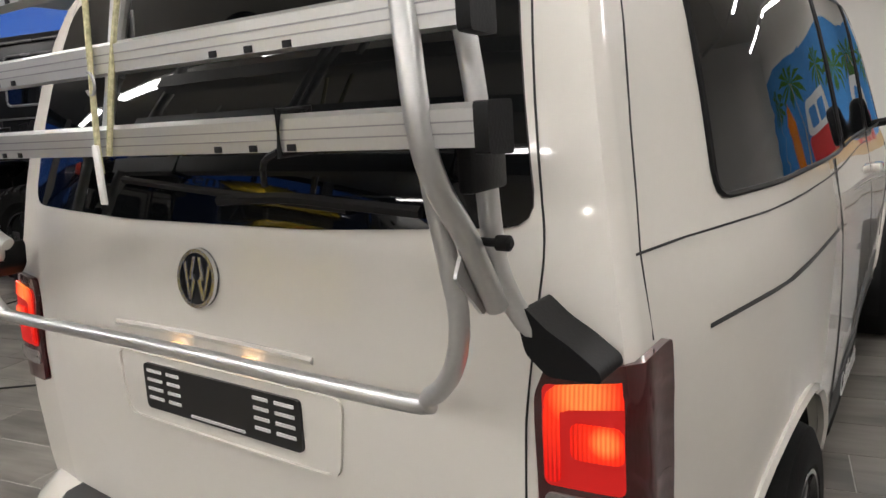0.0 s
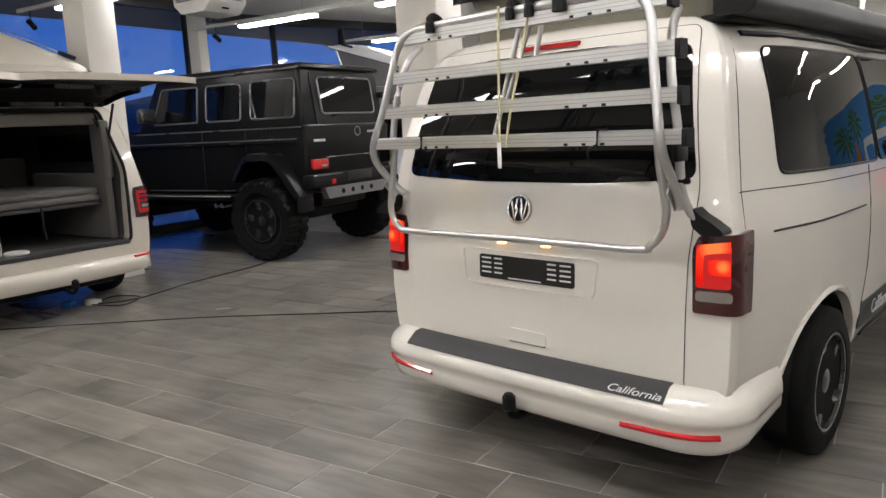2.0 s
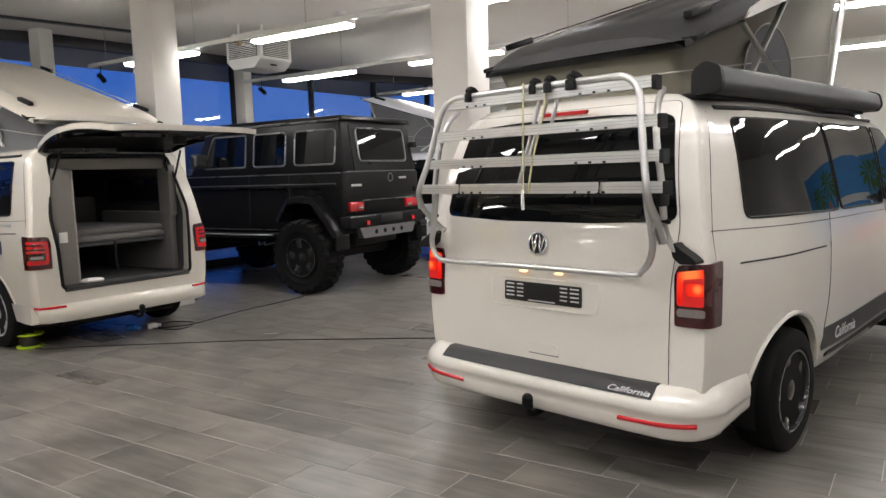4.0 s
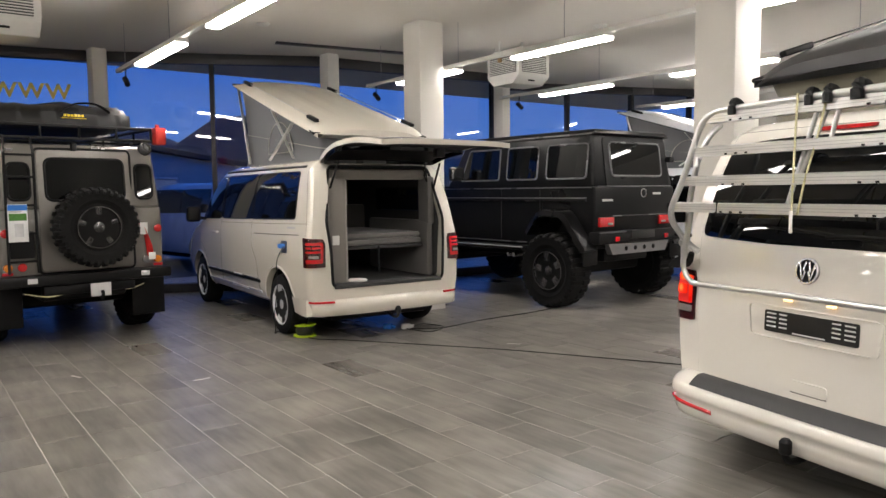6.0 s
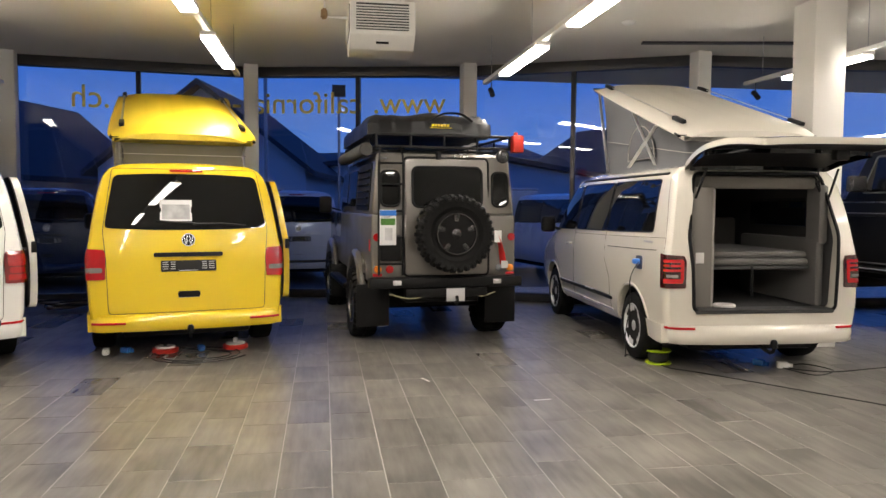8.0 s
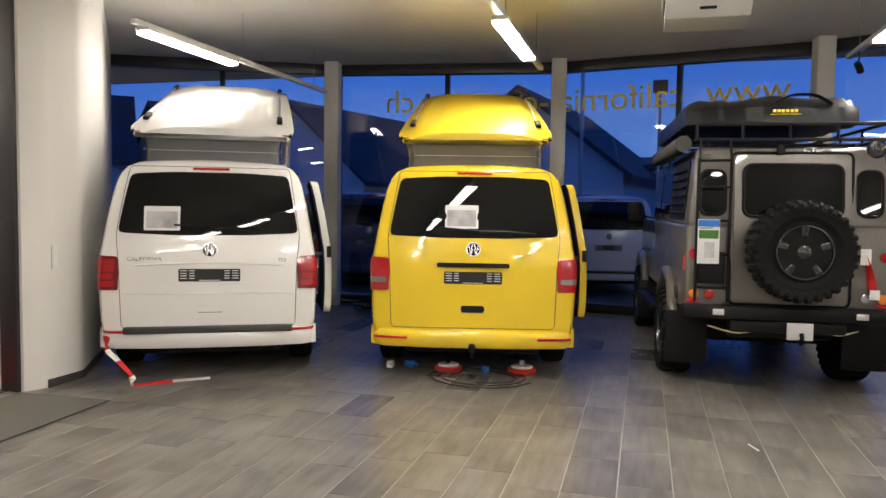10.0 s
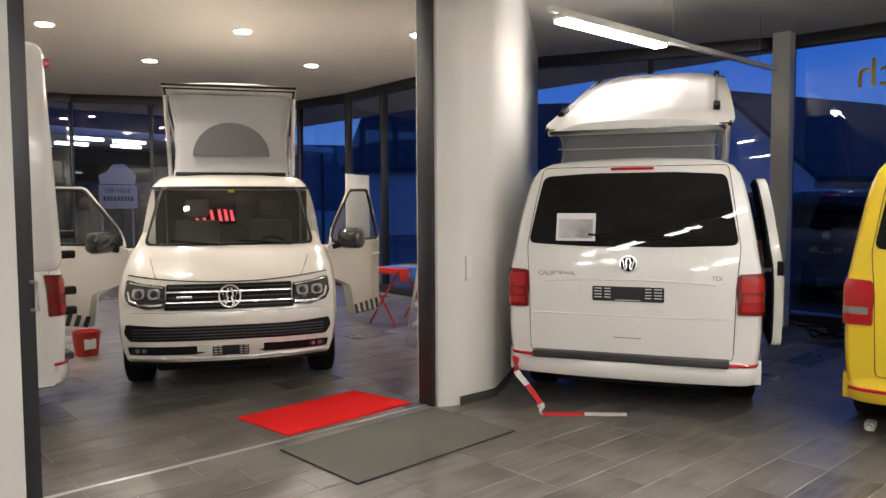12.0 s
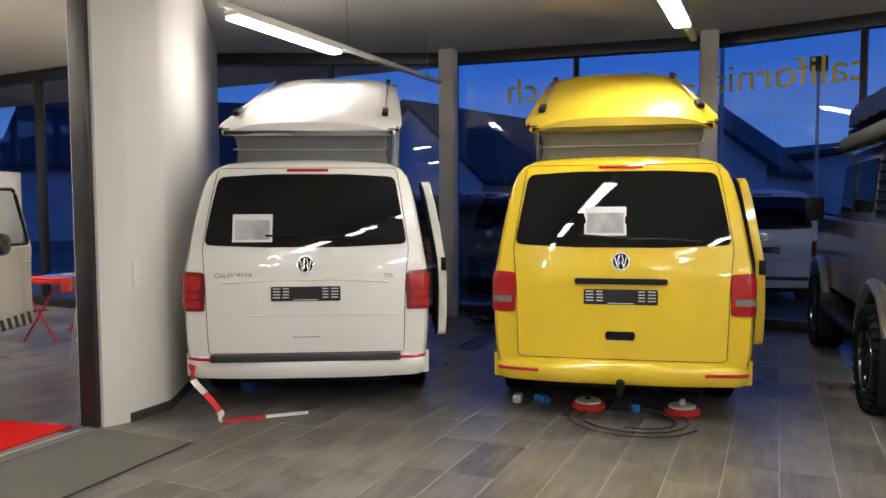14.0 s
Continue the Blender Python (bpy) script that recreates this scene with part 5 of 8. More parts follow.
for x, w in ((-0.37, 0.022), (0.076, 0.020), (0.171, 0.022), (0.314, 0.030)):
    clamp = [(x + 0.0, y, z) for y, z in ((-0.125, 1.955), (-0.118, 2.012), (-0.085, 2.018), (-0.05, 1.985), (-0.05, 1.93))]
    part("frame_clamp", bar(smooth_path(clamp, 3), w, 8, False, 1.0), M["plastic"], rack)
for pts in ([(0.015, -0.12, 2.015), (0.02, -0.135, 1.84), (0.035, -0.16, 1.64), (0.045, -0.178, 1.48), (0.047, -0.18, 1.42)], [(0.165, -0.11, 2.01), (0.13, -0.13, 1.80), (0.095, -0.155, 1.62), (0.075, -0.178, 1.45)]):
    part("rope", bar(smooth_path(pts, 5), 0.0055, 6), M["rope"], rack, "braided cord")
hookp = [(0.04 + 0.014 * math.cos(t), -0.172, 1.575 + 0.02 * math.sin(t)) for t in np.linspace(-2.6, 1.6, 9)]
part("cord_hook", bar(hookp, 0.003, 6), M["steel"], rack)
bx(rack, "rope_tag", "tape_white", 0.038, 0.056, -0.187, -0.182, 1.365, 1.47, 0.001)
awn = thing("roof_awning", VAN_A, "dark grey rolled awning box along the roof edge", "awning")
part("awning_box", extruded(round_poly([(0.735, 1.915), (0.86, 1.915), (0.885, 1.95), (0.87, 2.03), (0.80, 2.06), (0.74, 2.02)], 0.025), 0.30, 2.95, "XZ"), M["grey_plastic"], awn)
for y in (0.285, 2.945):
    part("awning_end_cap", extruded(round_poly([(0.73, 1.91), (0.865, 1.91), (0.892, 1.95), (0.877, 2.036), (0.80, 2.067), (0.735, 2.025)], 0.025), y, y + 0.03, "XZ"), M["plastic"], awn)
part("awning_bracket", boxed(0.66, 0.78, 0.34, 2.9, 1.895, 1.925, 0.004), M["plastic"], awn)
SHAPE.update(flare=0.085)
decal = part("sill_decal", patch(dense(rounded(1.36, 3.40, 0.46, 0.60, 0.01, 2), 0.14), on_side(1), 0.004, 0.0, 3), M["grey_plastic"], van_a, "dark grey side stripe with white lettering")
lettering("California", 0.10, M["white_mark"], Matrix.Translation((side_x(1.75, 0.53) + 0.010, 1.75, 0.53)) @ Matrix(((0, 0, 1), (1, 0, 0), (0, 1, 0))).to_4x4(), decal, "stripe_lettering", 0.001, 0.25)
SHAPE.update(flare=0.0)

# plugs and badges on other vans
bx(van_c, "model_badge", "alu", -0.66, -0.36, 0.044, 0.054, 0.925, 0.945, 0.002)
bx(van_c, "engine_badge", "alu", 0.53, 0.63, 0.044, 0.054, 0.94, 0.96, 0.002)
lettering("CALIFORNIA", 0.05, M["trim_sheen"], pose(-0.54, 0.046, 1.075, 86, 0, -1.5), van_d, "model_lettering", 0.003)
lettering("TDI", 0.045, M["trim_sheen"], pose(0.62, 0.046, 1.065, 86, 0, 1.5), van_d, "engine_lettering", 0.003)
bx(van_d, "engine_badge", "steel", 0.56, 0.68, 0.045, 0.052, 1.025, 1.033, 0.001)


def notice(van, x, z):
    """A printed sheet behind the rear window."""
    p = part("paper_notice", patch(rounded(x - 0.15, x + 0.15, z - 0.105, z + 0.105, 0.004, 1), on_rear, 0.0105, 0.0, 4), M["paper"], van, "white printed sheet in the rear window")
    part("printed_photo", patch(rounded(x - 0.13, x + 0.13, z - 0.085, z + 0.06, 0.003, 1), on_rear, 0.0118, 0.0, 3), M["photo"], p)


notice(van_d, -0.40, 1.43)
notice(van_c, -0.11, 1.475)

# open rear of the beige van
hinge = Matrix.Translation((0, 0.31, 1.905)) @ Matrix.Rotation(radians(-85), 4, "X") @ Matrix.Translation((0, -0.31, -1.905))


def raised(bm):
    bmesh.ops.transform(bm, matrix=hinge, verts=bm.verts)
    return bm


gate_b = part("tailgate", raised(patch(dense(GATE, 0.08), on_rear, 0.004, 0.045, 7)), M["cream_paint"], van_b, "raised beige tailgate", 40)
part("gate_inner_trim", raised(patch(dense([(u * 0.93, 0.55 + (v - 0.55) * 0.93 + 0.04) for u, v in GATE], 0.08), on_rear, -0.055, 0.03, 5)), M["plastic"], gate_b)
part("rear_window", raised(patch(dense(REAR_WIN, 0.07), on_rear, 0.008, 0.09, 6)), M["tinted"], gate_b)
part("gate_edge_trim", raised(patch(dense(round_poly([(-0.64, 0.58), (0.64, 0.58), (0.66, 0.98), (-0.66, 0.98)], 0.04), 0.08), on_rear, -0.06, 0.05, 4)), M["plastic"], gate_b)
bx(gate_b, "gate_lock", "plastic", -0.05, 0.05, -0.98, -0.90, 1.90, 1.98, 0.01)
for s in (-1, 1):
    part("gas_strut", bar([(s * 0.64, 0.14, 1.62), (s * 0.62, -0.02, 1.885)], 0.012, 8), M["plastic"], gate_b)
part("gate_strap", bar(smooth_path([(0.42, -0.02, 1.90), (0.44, -0.02, 1.75), (0.46, 0.0, 1.68), (0.44, 0.03, 1.76)], 4), 0.008, 6), M["plastic"], gate_b)
cab_b = part("interior_lining", boxed(-0.66, 0.66, 0.16, 3.0, 0.602, 0.612), M["load_space_shade"], van_b, "carpeted load floor, coloured dark for the shade inside")
opening = round_poly([(-0.675, 0.60), (0.675, 0.60), (0.69, 1.0), (0.715, 1.28), (0.61, 1.85), (-0.61, 1.85), (-0.715, 1.28), (-0.69, 1.0)], 0.06)
part("door_seal", bar([(x * 1.005, rear_y(x, z) - 0.004, z) for x, z in opening], 0.016, 8, True), M["plastic"], van_b, "black rubber seal round the opening")
liner = bmesh.new()
shrunk = [(x * 0.985, 0.612 + (z - 0.60) * 0.985) for x, z in opening]
ra = [liner.verts.new((x, 0.13 + max(0, z - 1.2) * 0.22, z)) for x, z in shrunk]
rb = [liner.verts.new((x, 2.98, z)) for x, z in shrunk]
for i in range(len(ra)):
    liner.faces.new((ra[i], ra[(i + 1) % len(ra)], rb[(i + 1) % len(ra)], rb[i]))
liner.faces.new(rb)
# shade of the load space is put into this liner's colour
part("interior_trim", liner, M["load_space_shade"], van_b, "interior trim, coloured dark for the shade of the load space")
bx(van_b, "tail_cabinet", "van_lining", -0.655, -0.43, 0.20, 0.75, 0.615, 1.72, 0.012, "light grey side cabinet")
bx(van_b, "cabinet_socket", "lamp_body", -0.60, -0.52, 0.19, 0.199, 1.02, 1.12, 0.004)
bx(van_b, "cabinet_edge", "trim_light", -0.445, -0.425, 0.192, 0.21, 0.62, 1.70, 0.004)
bx(van_b, "upper_locker", "van_lining", -0.42, 0.30, 1.70, 1.98, 1.40, 1.53, 0.02, "pale shelf behind the rear bench")
for x, mt in ((-0.30, "paper"), (-0.14, "blue_plastic"), (0.02, "lamp_body"), (0.16, "grey_plastic")):
    bx(van_b, "shelf_box", mt, x, x + 0.11, 1.76, 1.88, 1.532, 1.60, 0.01)
bx(van_b, "loading_sill", "grey_plastic", -0.66, 0.66, 0.02, 0.20, 0.575, 0.618, 0.012)
bx(van_b, "side_trim_panel", "upholstery", 0.58, 0.665, 0.20, 1.6, 0.615, 1.25, 0.03)
bx(van_b, "roof_lining", "van_lining", -0.58, 0.58, 0.30, 2.9, 1.80, 1.83, 0.01)
bx(van_b, "roof_edge_trim", "van_lining", -0.60, 0.60, 0.27, 0.42, 1.71, 1.82, 0.02)
bx(van_b, "corner_trim", "upholstery", 0.585, 0.68, 0.18, 0.40, 1.2, 1.75, 0.03)
bx(van_b, "bed_board", "grey_plastic", -0.49, 0.56, 0.26, 1.75, 0.955, 0.99, 0.01)
for y, z in ((0.27, 0.995), (0.30, 1.06)):
    bx(van_b, "mattress", "upholstery", -0.49, 0.56, y, 1.75, z, z + 0.062, 0.028, "folded grey bed cushion")
bx(van_b, "seat_bench_back", "upholstery", -0.49, 0.62, 1.75, 1.9, 1.0, 1.42, 0.04)
for x in (-0.35, 0.1):
    bx(van_b, "head_restraint", "plastic", x, x + 0.24, 2.5, 2.6, 1.48, 1.72, 0.05)
bx(van_b, "bright_front_window", "car_glass", -0.5, 0.5, 2.955, 2.962, 1.45, 1.72, 0.0)
for s in (1,):
    bx(van_b, "inner_side_window", "car_glass", 0.640, 0.646, 0.50, 1.5, 1.36, 1.74, 0.0)
    bx(van_b, "window_curtain", "dark_blue_paint", 0.648, 0.654, 0.50, 1.5, 1.35, 1.75, 0.0)
part("load_tray_item", spin_profile([(0.618, 0.10), (0.632, 0.105), (0.642, 0.09), (0.645, 0.02)], 20, "Z"), M["lamp_body"], van_b).location = (-0.30, 0.22, 0)
part("bed_strap", bar([(-0.02, 0.25, 0.99), (-0.02, 0.26, 0.80), (0.0, 0.27, 0.70)], 0.012, 6), M["plastic"], van_b)
port = part("mains_port", patch(rounded(0.62, 0.76, 0.93, 1.06, 0.02, 3), on_side(-1), 0.008, 0.0, 3), M["dark_blue_paint"], van_b, "open power inlet flap with blue plug")
bx(port, "plug", "blue_plastic", -1.01, -0.92, 0.66, 0.72, 0.98, 1.03, 0.012)
part("side_trim_strip", patch(dense(rounded(1.45, 3.5, 0.53, 0.565, 0.01, 2), 0.12), on_side(-1), 0.012, 0.0, 3), M["plastic"], van_b)
part("side_chrome_strip", patch(dense(rounded(1.45, 3.5, 0.566, 0.578, 0.004, 2), 0.12), on_side(-1), 0.014, 0.0, 3), M["chrome"], van_b)
part("model_lettering", patch(rounded(0.44, 0.64, 1.195, 1.215, 0.004, 1), on_side(-1), 0.004, 0.0, 2), M["steel"], van_b)

# front and cab of the van in the second room
bump = part("front_bumper", patch(dense(round_poly([(-0.82, 0.315), (0.82, 0.315), (0.852, 0.45), (0.85, 0.68), (0.80, 0.735), (-0.80, 0.735), (-0.85, 0.68), (-0.852, 0.45)], 0.04), 0.06), on_front, 0.035, 0.03, 7), M["white_paint"], van_e, smooth=50)
part("intake_grille", patch(dense(round_poly([(-0.79, 0.505), (0.79, 0.505), (0.835, 0.575), (0.82, 0.645), (0.5, 0.625), (-0.5, 0.625), (-0.82, 0.645), (-0.835, 0.575)], 0.02), 0.06), on_front, 0.043, 0.0, 4), M["plastic"], bump, "black lower grille")
for z in (0.528, 0.553, 0.578, 0.603):
    part("grille_slat", bar([on_front(x, z, 0.046) for x in np.linspace(-0.77, 0.77, 15)], 0.006, 6), M["grey_plastic"], bump)
part("lower_trim", patch(dense(round_poly([(-0.80, 0.385), (0.80, 0.385), (0.815, 0.458), (-0.815, 0.458)], 0.02), 0.06), on_front, 0.041, 0.0, 4), M["plastic"], bump)
part("chrome_chin", bar([on_front(x, 0.362 - 0.012 * (1 - (x / 0.81) ** 2), 0.040) for x in np.linspace(-0.81, 0.81, 17)], 0.012, 6), M["alloy"], bump)
part("lower_lip", patch(dense(round_poly([(-0.80, 0.285), (0.80, 0.285), (0.82, 0.335), (-0.82, 0.335)], 0.01), 0.08), on_front, 0.02, 0.02, 3), M["plastic"], bump, "black lower lip")
part("plate_surround", patch(dense(rounded(-0.265, 0.265, 0.352, 0.472, 0.015, 2), 0.06), on_front, 0.047, 0.0, 3), M["white_paint"], bump)
for s in (-1, 1):
    fog = part("fog_lamp", patch(rounded(min(s * 0.64, s * 0.78), max(s * 0.64, s * 0.78), 0.402, 0.446, 0.018, 3), on_front, 0.046, 0.0, 3), M["black_alloy"], bump)
    for x in (0.68, 0.735):
        part("fog_lens", patch([(s * x + 0.018 * math.cos(t), 0.424 + 0.018 * math.sin(t)) for t in np.linspace(0, 2 * math.pi, 13)[:-1]], on_front, 0.051, 0.0, 2), M["clear_lens"], fog)
number_plate(bump, lambda x, z, h: on_front(x * 0.56, z, h + 0.044), 0, 0.412, 0.52, 0.09)
gr = part("radiator_grille", patch(dense(round_poly([(-0.52, 0.755), (0.52, 0.755), (0.50, 0.85), (0.51, 0.955), (-0.51, 0.955), (-0.50, 0.85)], 0.012), 0.06), on_front, 0.026, 0.0, 4), M["plastic"], van_e, "black grille with chrome bars")
for z in (0.815, 0.895):
    part("chrome_bar", bar([on_front(x, z, 0.033) for x in np.linspace(-0.50, 0.50, 15)], 0.011, 6), M["chrome"], gr)
for z in (0.785, 0.855, 0.93):
    part("grille_slat", bar([on_front(x, z, 0.029) for x in np.linspace(-0.49, 0.49, 13)], 0.005, 6), M["grey_plastic"], gr)
bx(gr, "grille_badge", "chrome", 0.30, 0.42, front_y(0.36, 0.855) + 0.03, front_y(0.36, 0.855) + 0.038, 0.845, 0.868, 0.003)
emblem(gr, lambda x, z, h: on_front(x, z, h + 0.030), 0, 0.858, 0.092)
for s in (-1, 1):
    o = [(s * 0.512, 0.772), (s * 0.66, 0.762), (s * 0.80, 0.80), (s * 0.836, 0.86), (s * 0.832, 0.992), (s * 0.70, 0.962), (s * 0.515, 0.942)][::s]
    hl = part("headlamp", patch(dense(round_poly(o, 0.02), 0.03), on_front, 0.022, 0.02, 6), M["black_alloy"], van_e, "clear headlamp with dark housing")
    for q, w in ((0.60, 0.05), (0.725, 0.05)):
        cup = part("reflector_cup", patch(dense(rounded(s * q - w, s * q + w, 0.845, 0.925, 0.025, 3), 0.02), on_front, 0.026, 0.0, 4), M["clear_lens"], hl)
        part("headlamp_lens", patch([(s * q + 0.03 * math.cos(t), 0.884 + 0.028 * math.sin(t)) for t in np.linspace(0, 2 * math.pi, 17)[:-1]], on_front, 0.032, 0.0, 3, 0.01), M["black_alloy"], cup)
    part("daytime_strip", bar([on_front(s * x, z, 0.030) for x, z in ((0.53, 0.80), (0.62, 0.793), (0.72, 0.80), (0.79, 0.835), (0.808, 0.90))], 0.010, 6), M["chrome"], hl)
    part("upper_strip", bar([on_front(s * x, z, 0.028) for x, z in ((0.53, 0.930), (0.66, 0.945), (0.80, 0.968))], 0.006, 6), M["chrome"], hl)
seam(van_e, [(x, 0.966 + 0.055 * (abs(x) / 0.82) ** 2) for x in np.linspace(-0.83, 0.83, 18)], on_front, 0.006)
# dark lines drawn for the shade along the bonnet creases
for s in (-1, 1):
    seam(van_e, [(s * (0.60 + 0.12 * q), 1.0 + 0.20 * q) for q in np.linspace(0, 1, 6)], on_front, 0.003, False, "bonnet_crease")
WS = [(-0.765, 1.245), (0.765, 1.245), (0.668, 1.80), (-0.668, 1.80)]
ws = part("windscreen", patch(dense(round_poly(WS, 0.06), 0.08), on_front, 0.003, 0.004, 6), M["car_glass"], van_e)
ws.visible_shadow = False
band = dense(round_poly(WS, 0.06), 0.06)
part("windscreen_band", frame_patch(band, [(x * 0.965, 1.522 + (z - 1.522) * 0.93) for x, z in band], on_front, 0.007, 0.0), M["plastic"], van_e)
for s in (0.05, -0.55):
    part("wiper", bar([on_front(s + 0.06 * i, 1.25 + 0.005 * i, 0.014) for i in range(9)], 0.009, 6), M["plastic"], van_e)
bx(van_e, "windscreen_sticker", "lime", -0.03, 0.03, 3.60, 3.604, 1.735, 1.765, 0.0)
bx(van_e, "dashboard", "plastic", -0.74, 0.74, 3.45, 3.95, 0.95, 1.20, 0.06)
for s in (-1, 1):
    seat = bx(van_e, "front_seat", "upholstery", s * 0.40 - 0.25, s * 0.40 + 0.25, 2.55, 3.1, 0.62, 0.85, 0.06, "grey cab seat")
    bx(seat, "backrest", "upholstery", s * 0.40 - 0.24, s * 0.40 + 0.24, 2.42, 2.58, 0.85, 1.45, 0.06)
    bx(seat, "head_restraint", "upholstery", s * 0.40 - 0.13, s * 0.40 + 0.13, 2.44, 2.55, 1.47, 1.68, 0.05)
part("steering_wheel", bar([(-0.40 + 0.18 * math.cos(t), 3.36 - 0.08 * math.sin(t), 1.12 + 0.16 * math.sin(t)) for t in np.linspace(0, 2 * math.pi, 21)[:-1]], 0.016, 8, True), M["plastic"], van_e)
bx(van_e, "cab_partition", "upholstery", -0.77, 0.77, 1.9, 1.94, 0.63, 1.79, 0.0)
# added on the bulkhead to imitate a lit sign showing in the windscreen
stand_in = bx(van_e, "sign_stand_in", "plate_black", -0.02, 0.48, 1.945, 1.955, 1.38, 1.71, 0.003, "added dark panel standing in for the red sign seen in the windscreen")
bx(stand_in, "stand_in_patch", "dark_blue_paint", 0.04, 0.24, 1.956, 1.960, 1.585, 1.695, 0.002)
for i, (x, h) in enumerate(((0.0, 0.13), (0.07, 0.14), (0.14, 0.14), (0.23, 0.13), (0.32, 0.06), (0.40, 0.045))):
    part("red_stroke", extruded([(x, 1.425), (x + 0.04, 1.425), (x + 0.058, 1.425 + h), (x + 0.028, 1.425 + h)], 1.958, 1.964, "XZ"), M["stand_in_red_glow"], stand_in)
part("roof_bed_edge", bar([(x, 3.17, 1.935) for x in np.linspace(-0.55, 0.55, 6)], 0.022, 8), M["plastic"], van_e)


def cab_door(s, swing):
    """A front door swung open on its hinge."""
    d = part("cab_door", patch(dense(round_poly([(-1.03, 0.46), (-0.50, 0.46), (-0.42, 0.78), (0.0, 0.92), (0.02, 1.22), (-1.05, 1.24)], 0.04), 0.1), lambda y, z, h: (h + 0.012 * math.sin((z - 0.46) * 3.8), y, z), 0.05, 0.04, 5), M["white_paint"], van_e, "open white cab door", 40)
    d.matrix_local = pose(s * 0.885, 3.94, 0, 0, 0, s * swing)
    fr = round_poly([(-1.04, 1.22), (-0.02, 1.22), (-0.12, 1.38), (-0.60, 1.79), (-1.0, 1.80)], 0.06)
    pl = lambda y, z, h: (s * (0.03 - (z - 1.22) * 0.20 + h), y, z)
    part("window_frame", frame_patch(dense(fr, 0.1), dense([(-0.54 + (y + 0.54) * 0.955, 1.505 + (z - 1.505) * 0.93) for y, z in fr], 0.1)[:len(dense(fr, 0.1))] if len(dense([(-0.54 + (y + 0.54) * 0.955, 1.505 + (z - 1.505) * 0.93) for y, z in fr], 0.1)) == len(dense(fr, 0.1)) else [(-0.54 + (y + 0.54) * 0.955, 1.505 + (z - 1.505) * 0.93) for y, z in dense(fr, 0.1)], pl, 0.012, 0.012), M["white_paint"], d)
    g = part("side_window", patch(dense([(-0.54 + (y + 0.54) * 0.945, 1.50 + (z - 1.50) * 0.91) for y, z in fr], 0.1), pl, 0.002, 0.002, 3), M["car_glass"], d)
    g.visible_shadow = False
    part("window_seal", bar([pl(-0.54 + (y + 0.54) * 0.94, 1.505 + (z - 1.505) * 0.905, 0.006) for y, z in fr], 0.016, 6, True), M["plastic"], d)
    mir = part("door_mirror", boxed(min(s * 0.06, s * 0.34), max(s * 0.06, s * 0.34), -0.24, -0.08, 1.18, 1.38, 0.07, None, 4), M["black_alloy"], d, "glossy black door mirror")
    part("mirror_foot", bar([(s * 0.02, -0.10, 1.20), (s * 0.14, -0.15, 1.23)], 0.03, 8), M["plastic"], mir)
    part("door_pull", boxed(min(s * 0.055, s * 0.085), max(s * 0.055, s * 0.085), -0.96, -0.80, 1.07, 1.10, 0.01), M["white_paint"], d)
    for i in range(5):
        y = -0.98 + 0.11 * i
        q = [(y, 0.475), (y + 0.06, 0.475), (y + 0.11, 0.60 - 0.005 * i), (y + 0.05, 0.60 - 0.005 * i)]
        part("stripe_decal", patch(q, lambda a, b, h: (s * (0.058 + h + 0.012 * math.sin((b - 0.46) * 3.8)), a, b), 0.001, 0.0, 2), M["plate_black"], d)
    return d


cab_door(1, 56)
cab_door(-1, 38)


# ---- tall black off-road wagon ----
def wedge(y0, y1, z0, z1, w0, w1, inset_r=0.0, inset_f=0.0, bevel=0.03):
    """A body block whose sides lean in towards the top."""
    bm = bmesh.new()
    vs = block(bm, -w0, w0, y0, y1, z0, z1)
    for v in vs:
        if v.co.z > (z0 + z1) / 2:
            v.co.x *= w1 / w0
            v.co.y += inset_r if v.co.y < (y0 + y1) / 2 else -inset_f
    if bevel:
        bmesh.ops.bevel(bm, geom=bm.edges[:], offset=bevel, segments=3, affect="EDGES", profile=0.5)
    return bm


GW = pose(-5.42, 6.0, 0, 0, 0, 92)
wagon = thing("offroad_wagon", GW, "tall matt black off-road wagon on chunky tyres", "off-road car")
G_AXLES = (0.60, 3.45)
ARCH = [(-0.66, 0.78), (-0.56, 0.90), (-0.36, 1.16), (-0.25, 1.285), (-0.16, 1.315), (0.16, 1.315), (0.25, 1.28), (0.42, 1.06), (0.58, 0.78)]
g_arch = []
for a in G_AXLES:
    for s in (-1, 1):
        g_arch.append(extruded([(a + y * 0.86, 0.66 + (z - 0.66) * 0.86) for y, z in ARCH], min(s * 0.5, s * 1.3), max(s * 0.5, s * 1.3), "YZ"))
gb = part("body", carved(wedge(0.0, 4.42, 0.80, 1.62, 0.885, 0.875, 0.0, 0.04, 0.035), g_arch), M["matt_black"], wagon, smooth=30)
gg = part("cabin", wedge(0.015, 3.02, 1.60, 2.33, 0.872, 0.79, 0.10, 0.42, 0.05), M["matt_black"], wagon, smooth=30)
part("bonnet", wedge(2.95, 4.36, 1.52, 1.66, 0.70, 0.66, 0.0, 0.05, 0.04), M["matt_black"], wagon)
part("roof_panel", wedge(0.05, 2.80, 2.30, 2.365, 0.815, 0.77, 0.03, 0.08, 0.02), M["matt_black"], wagon, smooth=30)
# gutter in a paler grey that paints the highlight along the roof edge
for s in (-1, 1):
    part("roof_gutter", bar([(s * 0.808, 0.08, 2.312), (s * 0.812, 0.16, 2.302), (s * 0.812, 2.62, 2.292)], 0.014, 6), M["trim_sheen"], wagon)
part("roof_gutter", bar([(-0.80, 0.10, 2.315), (0.80, 0.10, 2.315)], 0.012, 6), M["trim_sheen"], wagon)


